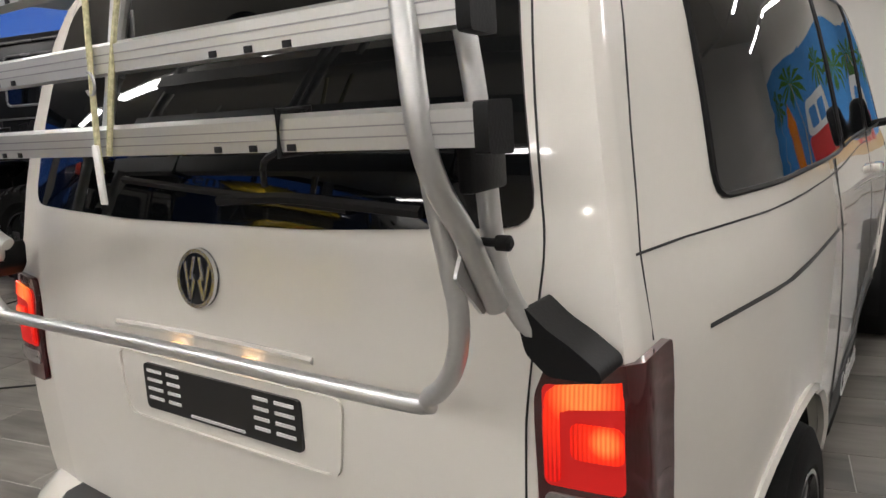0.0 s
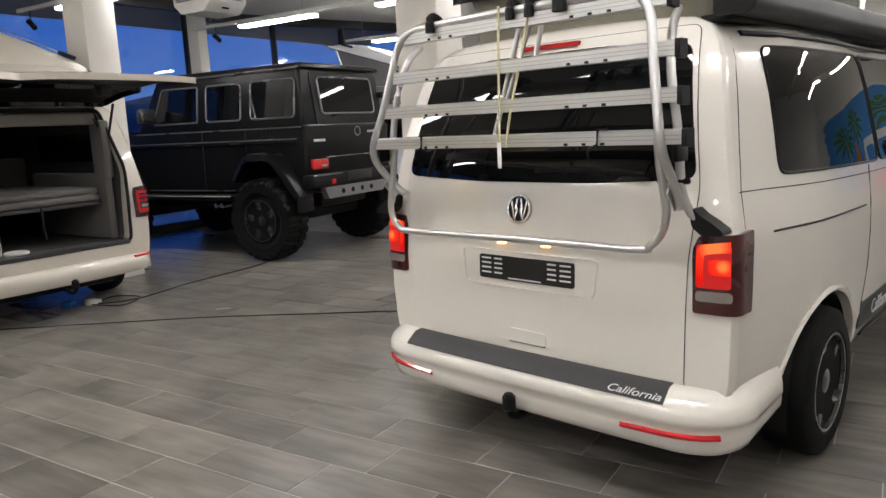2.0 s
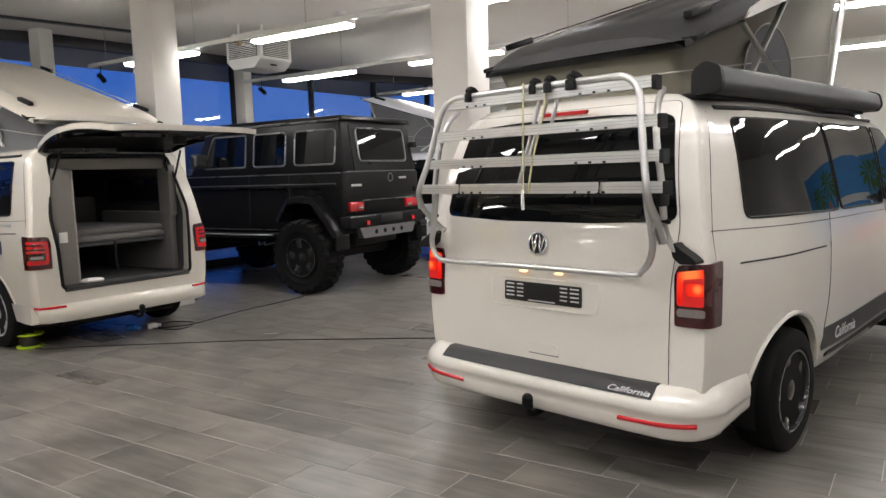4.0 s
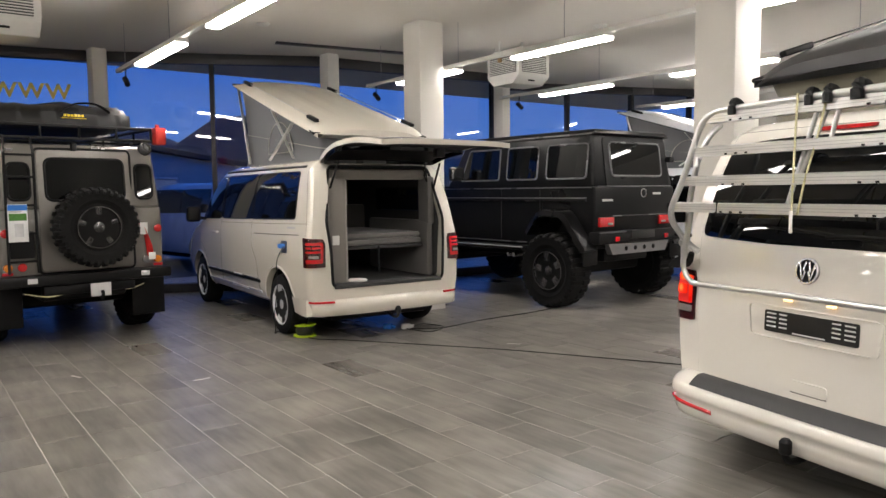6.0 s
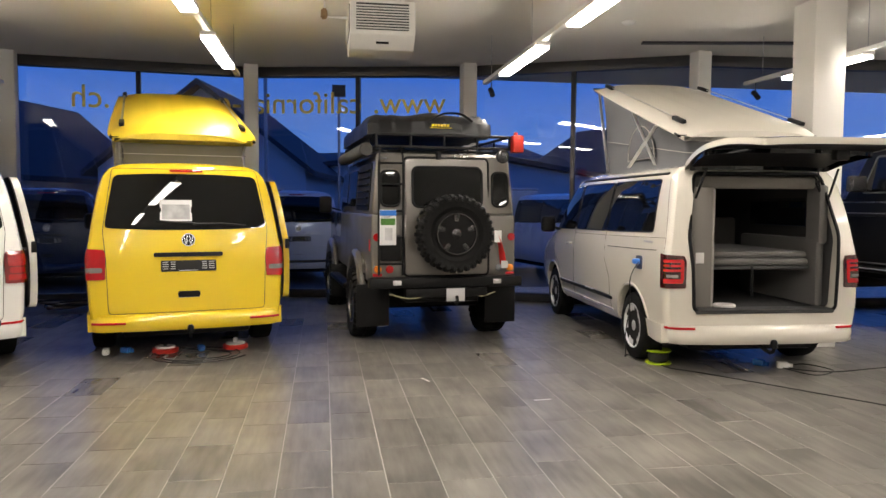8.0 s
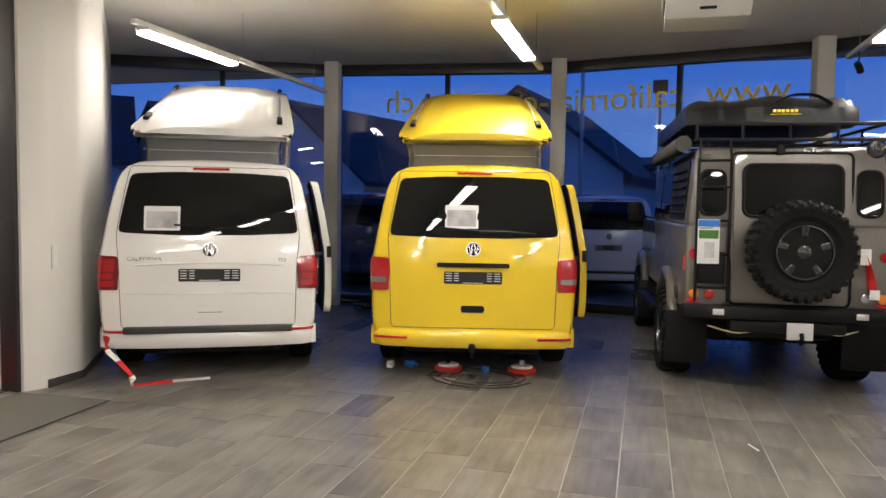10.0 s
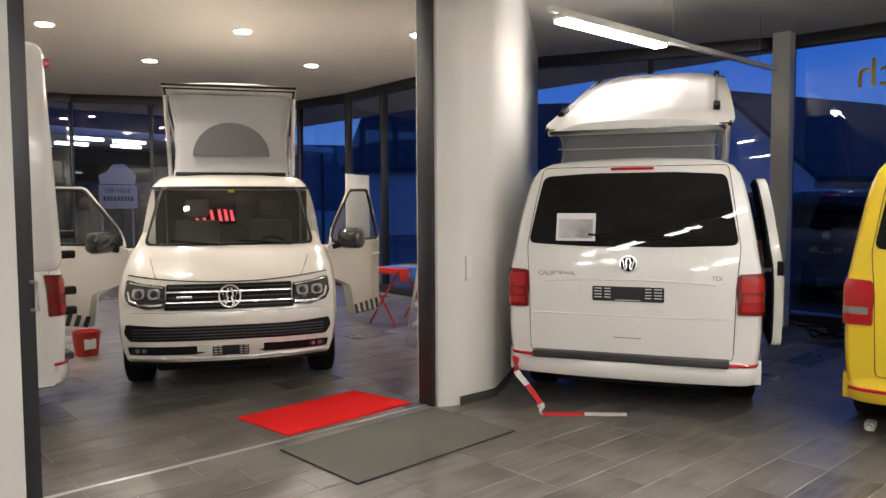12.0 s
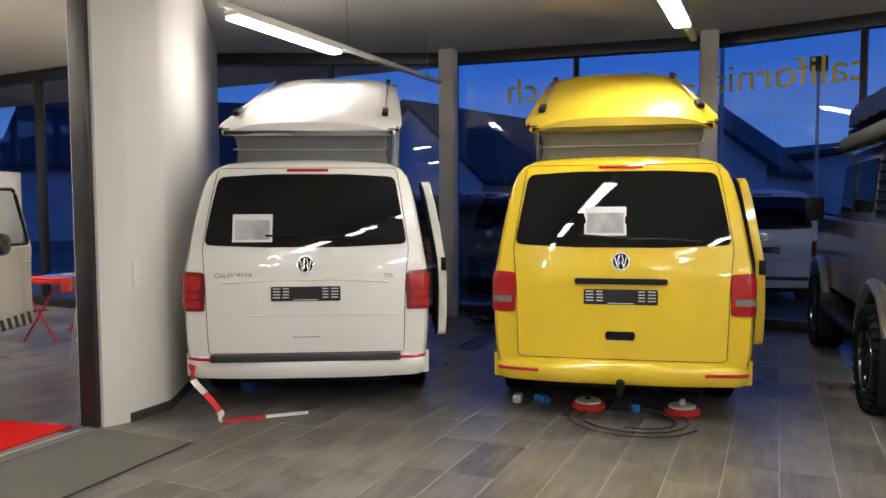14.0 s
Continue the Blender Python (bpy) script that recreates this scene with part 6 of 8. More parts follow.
def g_side(s):
    return lambda y, z, h: (s * (0.872 - (z - 1.60) * 0.082 / 0.73 + h), y, z)


def g_rear(x, z, h):
    return (x, 0.015 + max(0, z - 1.60) * 0.10 / 0.73 - h, z)


for s in (-1, 1):
    for y0, y1 in ((0.15, 0.86), (1.03, 1.64), (1.80, 2.62)):
        o = rounded(y0, y1, 1.725, 2.18, 0.05, 3) if y0 < 1.7 else round_poly([(1.80, 1.725), (2.66, 1.725), (2.48, 2.18), (1.80, 2.18)], 0.04)
        w = part("side_window", patch(o, g_side(s), 0.004, 0.004, 3), M["tinted"], gg)
        part("window_seal", bar([g_side(s)(y, z, 0.004) for y, z in o], 0.012, 6, True), M["trim_sheen"], w)
    for y in (0.95, 1.72):
        part("door_gap", bar([(s * 0.892, y, 0.86), (s * 0.884, y, 1.60)], 0.005, 5), M["seam"], gb)
    part("side_moulding", boxed(min(s * 0.882, s * 0.905), max(s * 0.882, s * 0.905), 0.12, 3.3, 1.425, 1.462, 0.006), M["plastic"], gb)
    # pale strips painted as the highlights on moulding and belt
    part("moulding_highlight", boxed(min(s * 0.884, s * 0.909), max(s * 0.884, s * 0.909), 0.12, 3.3, 1.462, 1.474, 0.003), M["trim_sheen"], gb)
    part("belt_highlight", boxed(min(s * 0.868, s * 0.892), max(s * 0.868, s * 0.892), 0.05, 3.0, 1.598, 1.612, 0.004), M["trim_sheen"], gb)
    for y in (1.02, 1.90):
        part("door_grip", bar([(s * 0.89, y, 1.43), (s * 0.94, y + 0.02, 1.43), (s * 0.94, y + 0.16, 1.43), (s * 0.89, y + 0.18, 1.43)], 0.012, 8), M["plastic"], gb)
    for a in G_AXLES:
        fl = [(a + y, z) for y, z in round_poly(ARCH, 0.06, 2)[:-3]]
        mid = [(a + (y - a) * 0.985, 0.66 + (z - 0.66) * 0.975) for y, z in fl]
        inn = [(a + (y - a) * 0.87, 0.66 + (z - 0.66) * 0.865) for y, z in fl]
        bm = bmesh.new()
        rows = [[bm.verts.new((s * x, y, z)) for y, z in o] for x, o in ((0.86, fl), (1.05, fl), (1.085, mid), (1.105, inn), (1.06, inn), (0.86, inn))]
        for ra2, rb2 in zip(rows, rows[1:] + rows[:1]):
            for i in range(len(fl) - 1):
                bm.faces.new((ra2[i], ra2[i + 1], rb2[i + 1], rb2[i]))
        bm.faces.new([r[0] for r in rows])
        bm.faces.new([r[-1] for r in rows][::-1])
        part("wheel_arch_flare", bm, M["matt_black"], gb, "wide angular wheel arch flare", 25)
        wheel(wagon, s * 0.955, a, 0.50, 0.34, 0.262, "wagon", 26, 5, False, "black_alloy", 0.115)
        part("mud_flap", boxed(min(s * 0.80, s * 1.08), max(s * 0.80, s * 1.08), a - 0.60, a - 0.57, 0.60, 0.86, 0.008), M["plastic"], gb)
    part("side_step", boxed(min(s * 0.84, s * 1.04), max(s * 0.84, s * 1.04), 1.16, 2.95, 0.735, 0.80, 0.02), M["plastic"], wagon, "black running board")
    part("step_edge", boxed(min(s * 1.02, s * 1.05), max(s * 1.02, s * 1.05), 1.16, 2.95, 0.778, 0.792, 0.003), M["alloy"], wagon)
    part("step_edge", boxed(min(s * 0.88, s * 0.90), max(s * 0.88, s * 0.90), 1.2, 2.9, 0.835, 0.85, 0.003), M["trim_sheen"], wagon)
    mir = part("door_mirror", boxed(min(s * 0.95, s * 1.20), max(s * 0.95, s * 1.20), 2.46, 2.58, 1.73, 1.94, 0.04, None, 3), M["black_alloy"], wagon)
    part("mirror_arm", bar([(s * 0.86, 2.52, 1.75), (s * 1.0, 2.52, 1.79)], 0.02, 8), M["plastic"], mir)
    lamp = part("tail_lamp", boxed(min(s * 0.50, s * 0.80), max(s * 0.50, s * 0.80), -0.035, 0.03, 1.085, 1.215, 0.015), M["red_lens"], wagon, "red rectangular tail lamp")
    part("reversing_lens", boxed(min(s * 0.54, s * 0.64), max(s * 0.54, s * 0.64), -0.039, 0.0, 1.11, 1.14, 0.004), M["grey_lens"], lamp)
    part("rear_reflector", boxed(min(s * 0.50, s * 0.58), max(s * 0.50, s * 0.58), -0.125, -0.10, 0.90, 0.96, 0.004), M["reflector"], wagon)
    part("exhaust_tip", bar([(s * 0.86, 1.34, 0.67), (s * 1.0, 1.36, 0.66)], 0.035, 12), M["chrome"], wagon)
    part("exhaust_tip", bar([(s * 0.86, 1.45, 0.67), (s * 1.0, 1.47, 0.66)], 0.035, 12), M["chrome"], wagon)
rd = part("rear_door", patch(dense(rounded(-0.62, 0.76, 1.0, 2.27, 0.06, 3), 0.1), g_rear, 0.012, 0.004, 4), M["matt_black"], wagon, smooth=40)
rw = part("rear_window", patch(rounded(-0.50, 0.60, 1.755, 2.20, 0.06, 4), g_rear, 0.022, 0.004, 3), M["tinted"], rd)
part("window_seal", bar([g_rear(x, z, 0.02) for x, z in rounded(-0.50, 0.60, 1.755, 2.20, 0.06, 4)], 0.014, 6, True), M["trim_sheen"], rw)
part("wiper_arm", bar([g_rear(-0.05, 2.22, 0.03), g_rear(0.1, 2.19, 0.04), g_rear(0.02, 2.14, 0.035)], 0.009, 6), M["plastic"], rd)
emblem(rd, g_rear, 0.17, 1.525, 0.062)
part("door_line", bar([(-0.80, 0.005, 1.618), (0.80, 0.005, 1.618)], 0.008, 6), M["trim_sheen"], rd)
part("door_line", bar([(-0.50, 0.0, 1.225), (0.78, 0.0, 1.225)], 0.007, 6), M["trim_sheen"], rd)
bx(rd, "model_badge", "alu", 0.38, 0.56, -0.004, 0.006, 1.50, 1.53, 0.003)
bx(wagon, "type_badge", "alu", -0.72, -0.50, -0.004, 0.004, 1.42, 1.45, 0.003)
for z in (1.3, 1.95):
    bx(wagon, "door_hinge", "plastic", 0.73, 0.83, -0.03, 0.06, z, z + 0.08, 0.01)
bx(wagon, "rear_bumper", "plastic", -0.90, 0.90, -0.11, 0.08, 0.87, 1.03, 0.03, "black rear bumper")
part("bumper_edge", bar([(-0.89, -0.105, 1.02), (-0.35, -0.108, 1.02)], 0.009, 6), M["trim_sheen"], wagon)
part("bumper_skid", extruded([(-0.58, 0.72), (0.58, 0.72), (0.66, 0.86), (-0.66, 0.86)], -0.07, 0.02, "XZ"), M["steel"], wagon)
for i in range(4):
    part("skid_hole", spin_profile([(-0.075, 0.032), (-0.068, 0.032)], 14, "Y"), M["plastic"], wagon).location = (-0.30 + 0.2 * i, 0, 0.79)
bx(wagon, "plate_holder", "plate_black", -0.26, 0.26, -0.125, -0.11, 0.92, 1.03, 0.004)
bx(wagon, "axle_housing", "plastic", -0.75, 0.75, 0.49, 0.71, 0.42, 0.60, 0.05)
bx(wagon, "axle_housing", "plastic", -0.75, 0.75, 3.34, 3.56, 0.42, 0.60, 0.05)
bx(wagon, "chassis", "plastic", -0.48, 0.48, 0.15, 4.2, 0.60, 0.82, 0.03)
bx(wagon, "steering_wheel_boss", "plastic", -0.55, -0.25, 2.30, 2.34, 1.65, 1.84, 0.03)

# ---- grey-brown expedition off-roader with roof tent ----
LW = pose(-7.4, -0.49, 0, 0, 0, 95)
jeep = thing("expedition_offroader", LW, "grey-brown expedition off-roader with spare wheel and roof tent", "off-road car")
l_arch = []
for a in (0.92, 3.71):
    for s in (-1, 1):
        c = spin_profile([(s * 0.5, 0.50), (s * 1.2, 0.50)], 24)
        bmesh.ops.translate(c, verts=c.verts, vec=(0, a, 0.46))
        l_arch.append(c)
lb = part("body", carved(wedge(0.0, 4.35, 0.70, 1.44, 0.80, 0.80, 0.0, 0.02, 0.03), l_arch), M["bronze_grey"], jeep, smooth=30)
lc = part("cabin", wedge(0.0, 2.95, 1.43, 2.10, 0.795, 0.735, 0.06, 0.30, 0.045), M["bronze_grey"], jeep, smooth=30)
part("bonnet", wedge(2.9, 4.3, 1.40, 1.50, 0.62, 0.60, 0, 0.02, 0.03), M["bronze_grey"], jeep)


def l_rear(x, z, h):
    return (x, max(0, z - 1.43) * 0.06 / 0.67 - h, z)


def l_side(s):
    return lambda y, z, h: (s * ((0.795 - (z - 1.43) * 0.06 / 0.67 if z > 1.43 else 0.80) + h), y, z)


ld = part("rear_door", patch(dense(rounded(-0.43, 0.47, 0.80, 2.03, 0.05, 3), 0.1), l_rear, 0.018, 0.004, 4), M["bronze_grey"], jeep, smooth=40)
part("door_seal", bar([l_rear(x, z, 0.006) for x, z in rounded(-0.45, 0.49, 0.78, 2.05, 0.05, 3)], 0.012, 6, True), M["plastic"], ld)
lw2 = part("rear_window", patch(rounded(-0.36, 0.41, 1.52, 1.95, 0.07, 4), l_rear, 0.026, 0.004, 3), M["tinted"], ld)
part("window_seal", bar([l_rear(x, z, 0.024) for x, z in rounded(-0.36, 0.41, 1.52, 1.95, 0.07, 4)], 0.014, 6, True), M["plastic"], lw2)
for x0, x1 in ((-0.70, -0.50), (0.53, 0.71)):
    w = part("corner_window", patch(rounded(x0, x1, 1.53, 1.90, 0.06, 4), l_rear, 0.010, 0.004, 3), M["tinted"], jeep)
    part("window_seal", bar([l_rear(x, z, 0.01) for x, z in rounded(x0, x1, 1.53, 1.90, 0.06, 4)], 0.014, 6, True), M["plastic"], w)
sp = wheel(jeep, 0.001, 0, 0.405, 0.27, 0.218, "spare", 32, 5, False, "jeep_rim", 0.062, "spare_wheel")
sp.matrix_local = pose(0.045, -0.20, 1.245, 0, 0, -90)
for i in range(5):
    t = 2 * math.pi * (i + 0.5) / 5
    part("wheel_bolt", spin_profile([(0.06, 0.016), (0.085, 0.016), (0.095, 0.010)], 10), M["chrome"], sp, "chrome wheel bolt").location = (0, 0.095 * math.cos(t), 0.095 * math.sin(t))
bx(ld, "spare_carrier", "plastic", -0.08, 0.18, -0.12, -0.01, 1.1, 1.37, 0.02)
for s in (-1, 1):
    for y0, y1 in ((0.25, 1.2), (1.35, 2.1), (2.2, 2.8)):
        if y0 < 1:
            panel = part("side_panel", patch(rounded(y0, y1, 1.48, 2.0, 0.03, 3), l_side(s), 0.012, 0.004, 3), M["plastic"], lc, "black louvred side panel")
            for i in range(6):
                part("louvre", bar([l_side(s)(y, 1.54 + 0.075 * i, 0.022) for y in np.linspace(y0 + 0.05, y1 - 0.05, 4)], 0.018, 6, False, 0.6), M["plastic"], panel)
        else:
            part("side_window", patch(rounded(y0, y1, 1.52, 1.96, 0.05, 3), l_side(s), 0.008, 0.004, 3), M["tinted"], lc)
    for a in (0.92, 3.71):
        part("wheel_arch_flare", bar([(s * 0.845, a + 0.52 * math.cos(t), 0.46 + 0.52 * math.sin(t)) for t in np.linspace(0.12, math.pi - 0.12, 16)], 0.05, 8, False, 1.0), M["bronze_grey"], lb, "wide painted wheel arch")
        wheel(jeep, s * 0.775, a, 0.41, 0.26, 0.248, "jeep", 30, 5, False, "jeep_rim", 0.075)
        part("mud_flap", boxed(min(s * 0.555, s * 0.92), max(s * 0.555, s * 0.92), a - 0.60, a - 0.585, 0.20, 0.67, 0.006), M["plastic"], jeep, "black rubber mud flap")
    part("side_step", boxed(min(s * 0.80, s * 0.93), max(s * 0.80, s * 0.93), 1.5, 3.1, 0.50, 0.56, 0.015), M["plastic"], jeep)
    m1 = part("door_mirror", boxed(min(s * 0.92, s * 1.10), max(s * 0.92, s * 1.10), 2.92, 2.99, 1.42, 1.66, 0.03), M["plastic"], jeep)
    part("mirror_arm", bar([(s * 0.79, 2.95, 1.46), (s * 0.95, 2.95, 1.5)], 0.012, 8), M["plastic"], m1)
    for z, r, mt in ((1.20, 0.042, "red_lens"), (0.86, 0.042, "red_lens" if s < 0 else "clear_lens")):
        p = part("round_lamp", spin_profile([(-0.03, r * 0.6), (-0.024, r), (0.0, r)], 18, "Y"), M[mt], jeep)
        p.location = (s * 0.745 if z > 1 else s * 0.61, 0, z)
    p = part("round_lamp", spin_profile([(-0.03, 0.025), (-0.024, 0.04), (0.0, 0.042)], 18, "Y"), M["orange_lens"], jeep)
    p.location = (s * 0.735, 0, 0.86)
    bx(jeep, "rear_reflector", "reflector", s * 0.74 - 0.05, s * 0.74 + 0.05, -0.012, 0.0, 0.785, 0.815, 0.003)
    bx(jeep, "bumper_bracket", "alloy", s * 0.55 - 0.045, s * 0.55 + 0.045, -0.14, -0.128, 0.70, 0.75, 0.004)
    part("light_guard", bar([(s * 0.64, 0.01, 2.03), (s * 0.70, -0.02, 2.03)], 0.012, 6), M["steel"], jeep)
bx(jeep, "rear_bumper", "plastic", -0.84, 0.84, -0.13, 0.02, 0.665, 0.775, 0.02, "black steel rear bumper")
bx(jeep, "bumper_beam", "plastic", -0.45, 0.45, -0.10, 0.04, 0.56, 0.66, 0.02)
bx(jeep, "tow_plate", "alloy", -0.02, 0.18, -0.16, -0.14, 0.52, 0.66, 0.004)
hk = part("tow_hook", bar(smooth_path([(0.08, -0.12, 0.53), (0.08, -0.19, 0.50), (0.08, -0.22, 0.54), (0.08, -0.20, 0.58)], 4), 0.018, 8), M["plastic"], jeep)
part("shackle_cable", bar(smooth_path([(-0.62, -0.06, 0.60), (-0.40, -0.08, 0.55), (-0.2, -0.06, 0.58)], 5), 0.007, 6), M["rope"], jeep)
part("shackle_cable", bar(smooth_path([(0.55, -0.06, 0.60), (0.40, -0.08, 0.56), (0.3, -0.06, 0.58)], 5), 0.007, 6), M["rope"], jeep)
bx(jeep, "axle_housing", "plastic", -0.65, 0.65, 0.84, 1.0, 0.32, 0.48, 0.05)
bx(jeep, "chassis", "plastic", -0.42, 0.42, 0.1, 4.2, 0.48, 0.72, 0.03)
wl2 = part("work_lamp", spin_profile([(-0.05, 0.06), (-0.045, 0.075), (0.02, 0.06), (0.04, 0.02)], 20, "Y"), M["plastic"], jeep, "black round work lamp")
wl2.location = (0.62, -0.03, 2.07)
part("work_lamp_lens", spin_profile([(-0.054, 0.05), (-0.05, 0.062)], 20, "Y"), M["black_alloy"], wl2)
lettering("E-Tec", 0.07, M["white_mark"], pose(0.18, 0.045, 2.065, 85, 0, 0), jeep, "roof_lettering", 0.001, 0.2)
bx(jeep, "rear_latch", "plastic", -0.10, -0.05, -0.01, 0.05, 2.03, 2.11, 0.008)
# ladder and poster on the rear
lad = part("rear_ladder", bar([(-0.73, -0.05, 0.80), (-0.73, -0.05, 2.0), (-0.70, 0.06, 2.16)], 0.014, 8), M["plastic"], jeep, "black rear ladder")
part("ladder_rail", bar([(-0.47, -0.05, 0.80), (-0.47, -0.05, 2.0), (-0.47, 0.06, 2.16)], 0.014, 8), M["plastic"], lad)
for z in (0.92, 1.20, 1.48, 1.76, 1.98):
    part("ladder_rung", bar([(-0.73, -0.05, z), (-0.47, -0.05, z)], 0.012, 8), M["plastic"], lad)
bx(jeep, "jerry_holder", "plastic", -0.71, -0.49, -0.035, 0.0, 0.95, 1.22, 0.01)
pos = bx(jeep, "hanging_leaflet", "paper", -0.725, -0.55, -0.072, -0.066, 1.12, 1.49, 0.001, "printed leaflet hanging on the ladder")
bx(pos, "printed_band", "blue_plastic", -0.723, -0.552, -0.0745, -0.072, 1.43, 1.485, 0.0)
bx(pos, "printed_photo", "mural_green", -0.715, -0.56, -0.0745, -0.072, 1.33, 1.40, 0.0)
bx(pos, "printed_photo", "photo", -0.67, -0.59, -0.0745, -0.072, 1.17, 1.30, 0.0)
for q in range(3):
    bx(pos, "printed_line", "grey_lens", -0.71, -0.62 + 0.01 * q, -0.0745, -0.072, 1.41 + 0.006 * q, 1.413 + 0.006 * q, 0.0)
part("barrier_tape", bar(smooth_path([(0.56, -0.02, 1.26), (0.60, -0.04, 1.15), (0.63, -0.05, 1.02), (0.66, -0.03, 0.86)], 3), 0.035, 6, False, 0.15), M["tape_red"], jeep, "red and white tape strip")
bx(jeep, "tape_end", "tape_white", 0.54, 0.62, -0.062, -0.056, 1.14, 1.27, 0.001)
bx(jeep, "tape_end", "tape_white", 0.615, 0.69, -0.075, -0.07, 0.86, 0.94, 0.001)
bx(jeep, "small_badge", "plate_black", 0.52, 0.62, -0.008, 0.0, 1.16, 1.195, 0.003)
bx(jeep, "flag_sticker", "tape_red", -0.806, -0.80, 0.10, 0.17, 1.05, 1.17, 0.0)
# roof rack
rk = thing("roof_rack", LW, "black steel roof rack on the expedition off-roader", "roof rack")
for z in (2.16, 2.29):
    part("rack_rail", bar([(-0.74, 0.06, z), (0.74, 0.06, z), (0.74, 2.75, z), (-0.74, 2.75, z)], 0.016, 8, True), M["plastic"], rk)
for x in (-0.74, -0.37, 0.0, 0.37, 0.74):
    part("rack_post", bar([(x, 0.06, 2.16), (x, 0.06, 2.29)], 0.013, 6), M["plastic"], rk)
for y in (0.6, 1.15, 1.7, 2.25, 2.75):
    for x in (-0.74, 0.74):
        part("rack_post", bar([(x, y, 2.16), (x, y, 2.29)], 0.013, 6), M["plastic"], rk)
    part("rack_slat", boxed(-0.74, 0.74, y - 0.03, y + 0.03, 2.145, 2.17, 0.004), M["plastic"], rk)
for x in (-0.6, 0.6):
    part("rack_foot", boxed(x - 0.02, x + 0.02, 0.3, 2.4, 2.085, 2.15, 0.004), M["plastic"], rk)
bm = bmesh.new()
nx, ny = 30, 30
grid = {}
for j in range(ny + 1):
    for i in range(nx + 1):
        u, v = i / nx * 2 - 1, j / ny * 2 - 1
        e = max(abs(u), abs(v))
        z = 2.545 - 0.03 * e ** 3 - 0.09 * (max(0, e - 0.82) / 0.18) ** 2 + 0.030 * noise.noise(Vector((u * 3, v * 3, 1.7))) + 0.014 * noise.noise(Vector((u * 9 + v * 4, v * 7, 3.1))) + 0.03 * math.exp(-((u - 0.1) ** 2 * 9 + (v + 0.7) ** 2 * 20))
        grid[i, j] = bm.verts.new((-0.14 + u * 0.68, 1.20 + v * 1.08, z))
for j in range(ny):
    for i in range(nx):
        bm.faces.new((grid[i, j], grid[i + 1, j], grid[i + 1, j + 1], grid[i, j + 1]))
rim = [grid[i, 0] for i in range(nx + 1)] + [grid[nx, j] for j in range(1, ny + 1)] + [grid[i, ny] for i in range(nx - 1, -1, -1)] + [grid[0, j] for j in range(ny - 1, 0, -1)]
low = [bm.verts.new((v.co.x * 1.01, v.co.y, 2.285 + 0.008 * math.sin(k * 1.3))) for k, v in enumerate(rim)]
for i in range(len(rim)):
    bm.faces.new((rim[i], rim[(i + 1) % len(rim)], low[(i + 1) % len(rim)], low[i]))
bm.faces.new(low)
tent = thing("roof_tent", LW, "folded roof tent under a creased black cover", "roof tent")
part("tent_cover", bm, M["cover_black"], tent, smooth=50)
for i in range(6):
    part("brand_patch", boxed(-0.13 + 0.034 * i, -0.104 + 0.034 * i, 0.097, 0.113, 2.39, 2.416, 0.002), M["yellow_paint"], tent)
bx(tent, "brand_underline", "yellow_paint", -0.15, 0.09, 0.097, 0.113, 2.372, 2.379, 0.001)
part("tent_strap", bar(smooth_path([(-0.15, 0.11, 2.44), (0.0, 0.14, 2.53), (0.2, 0.14, 2.535), (0.33, 0.11, 2.45)], 4), 0.03, 6, False, 0.2), M["plastic"], tent)
aw2 = thing("side_awning", LW, "rolled grey side awning beneath the roof rack", "awning")
part("awning_roll", bar([(-0.84, 0.1, 2.13), (-0.84, 2.2, 2.13)], 0.07, 14), M["cover_grey"], aw2)
part("awning_mount", boxed(-0.86, -0.72, 0.3, 0.36, 2.14, 2.18, 0.004), M["plastic"], aw2)
flag = thing("red_canister", LW, "red plastic fuel canister on the roof rack corner", "canister")
bx(flag, "canister_body", "red_metal", 0.78, 0.90, 0.02, 0.16, 2.125, 2.315, 0.015)
bx(flag, "canister_rib", "red_metal", 0.80, 0.88, 0.012, 0.022, 2.16, 2.28, 0.004)
bx(flag, "canister_cap", "red_metal", 0.80, 0.84, 0.06, 0.10, 2.313, 2.35, 0.008)


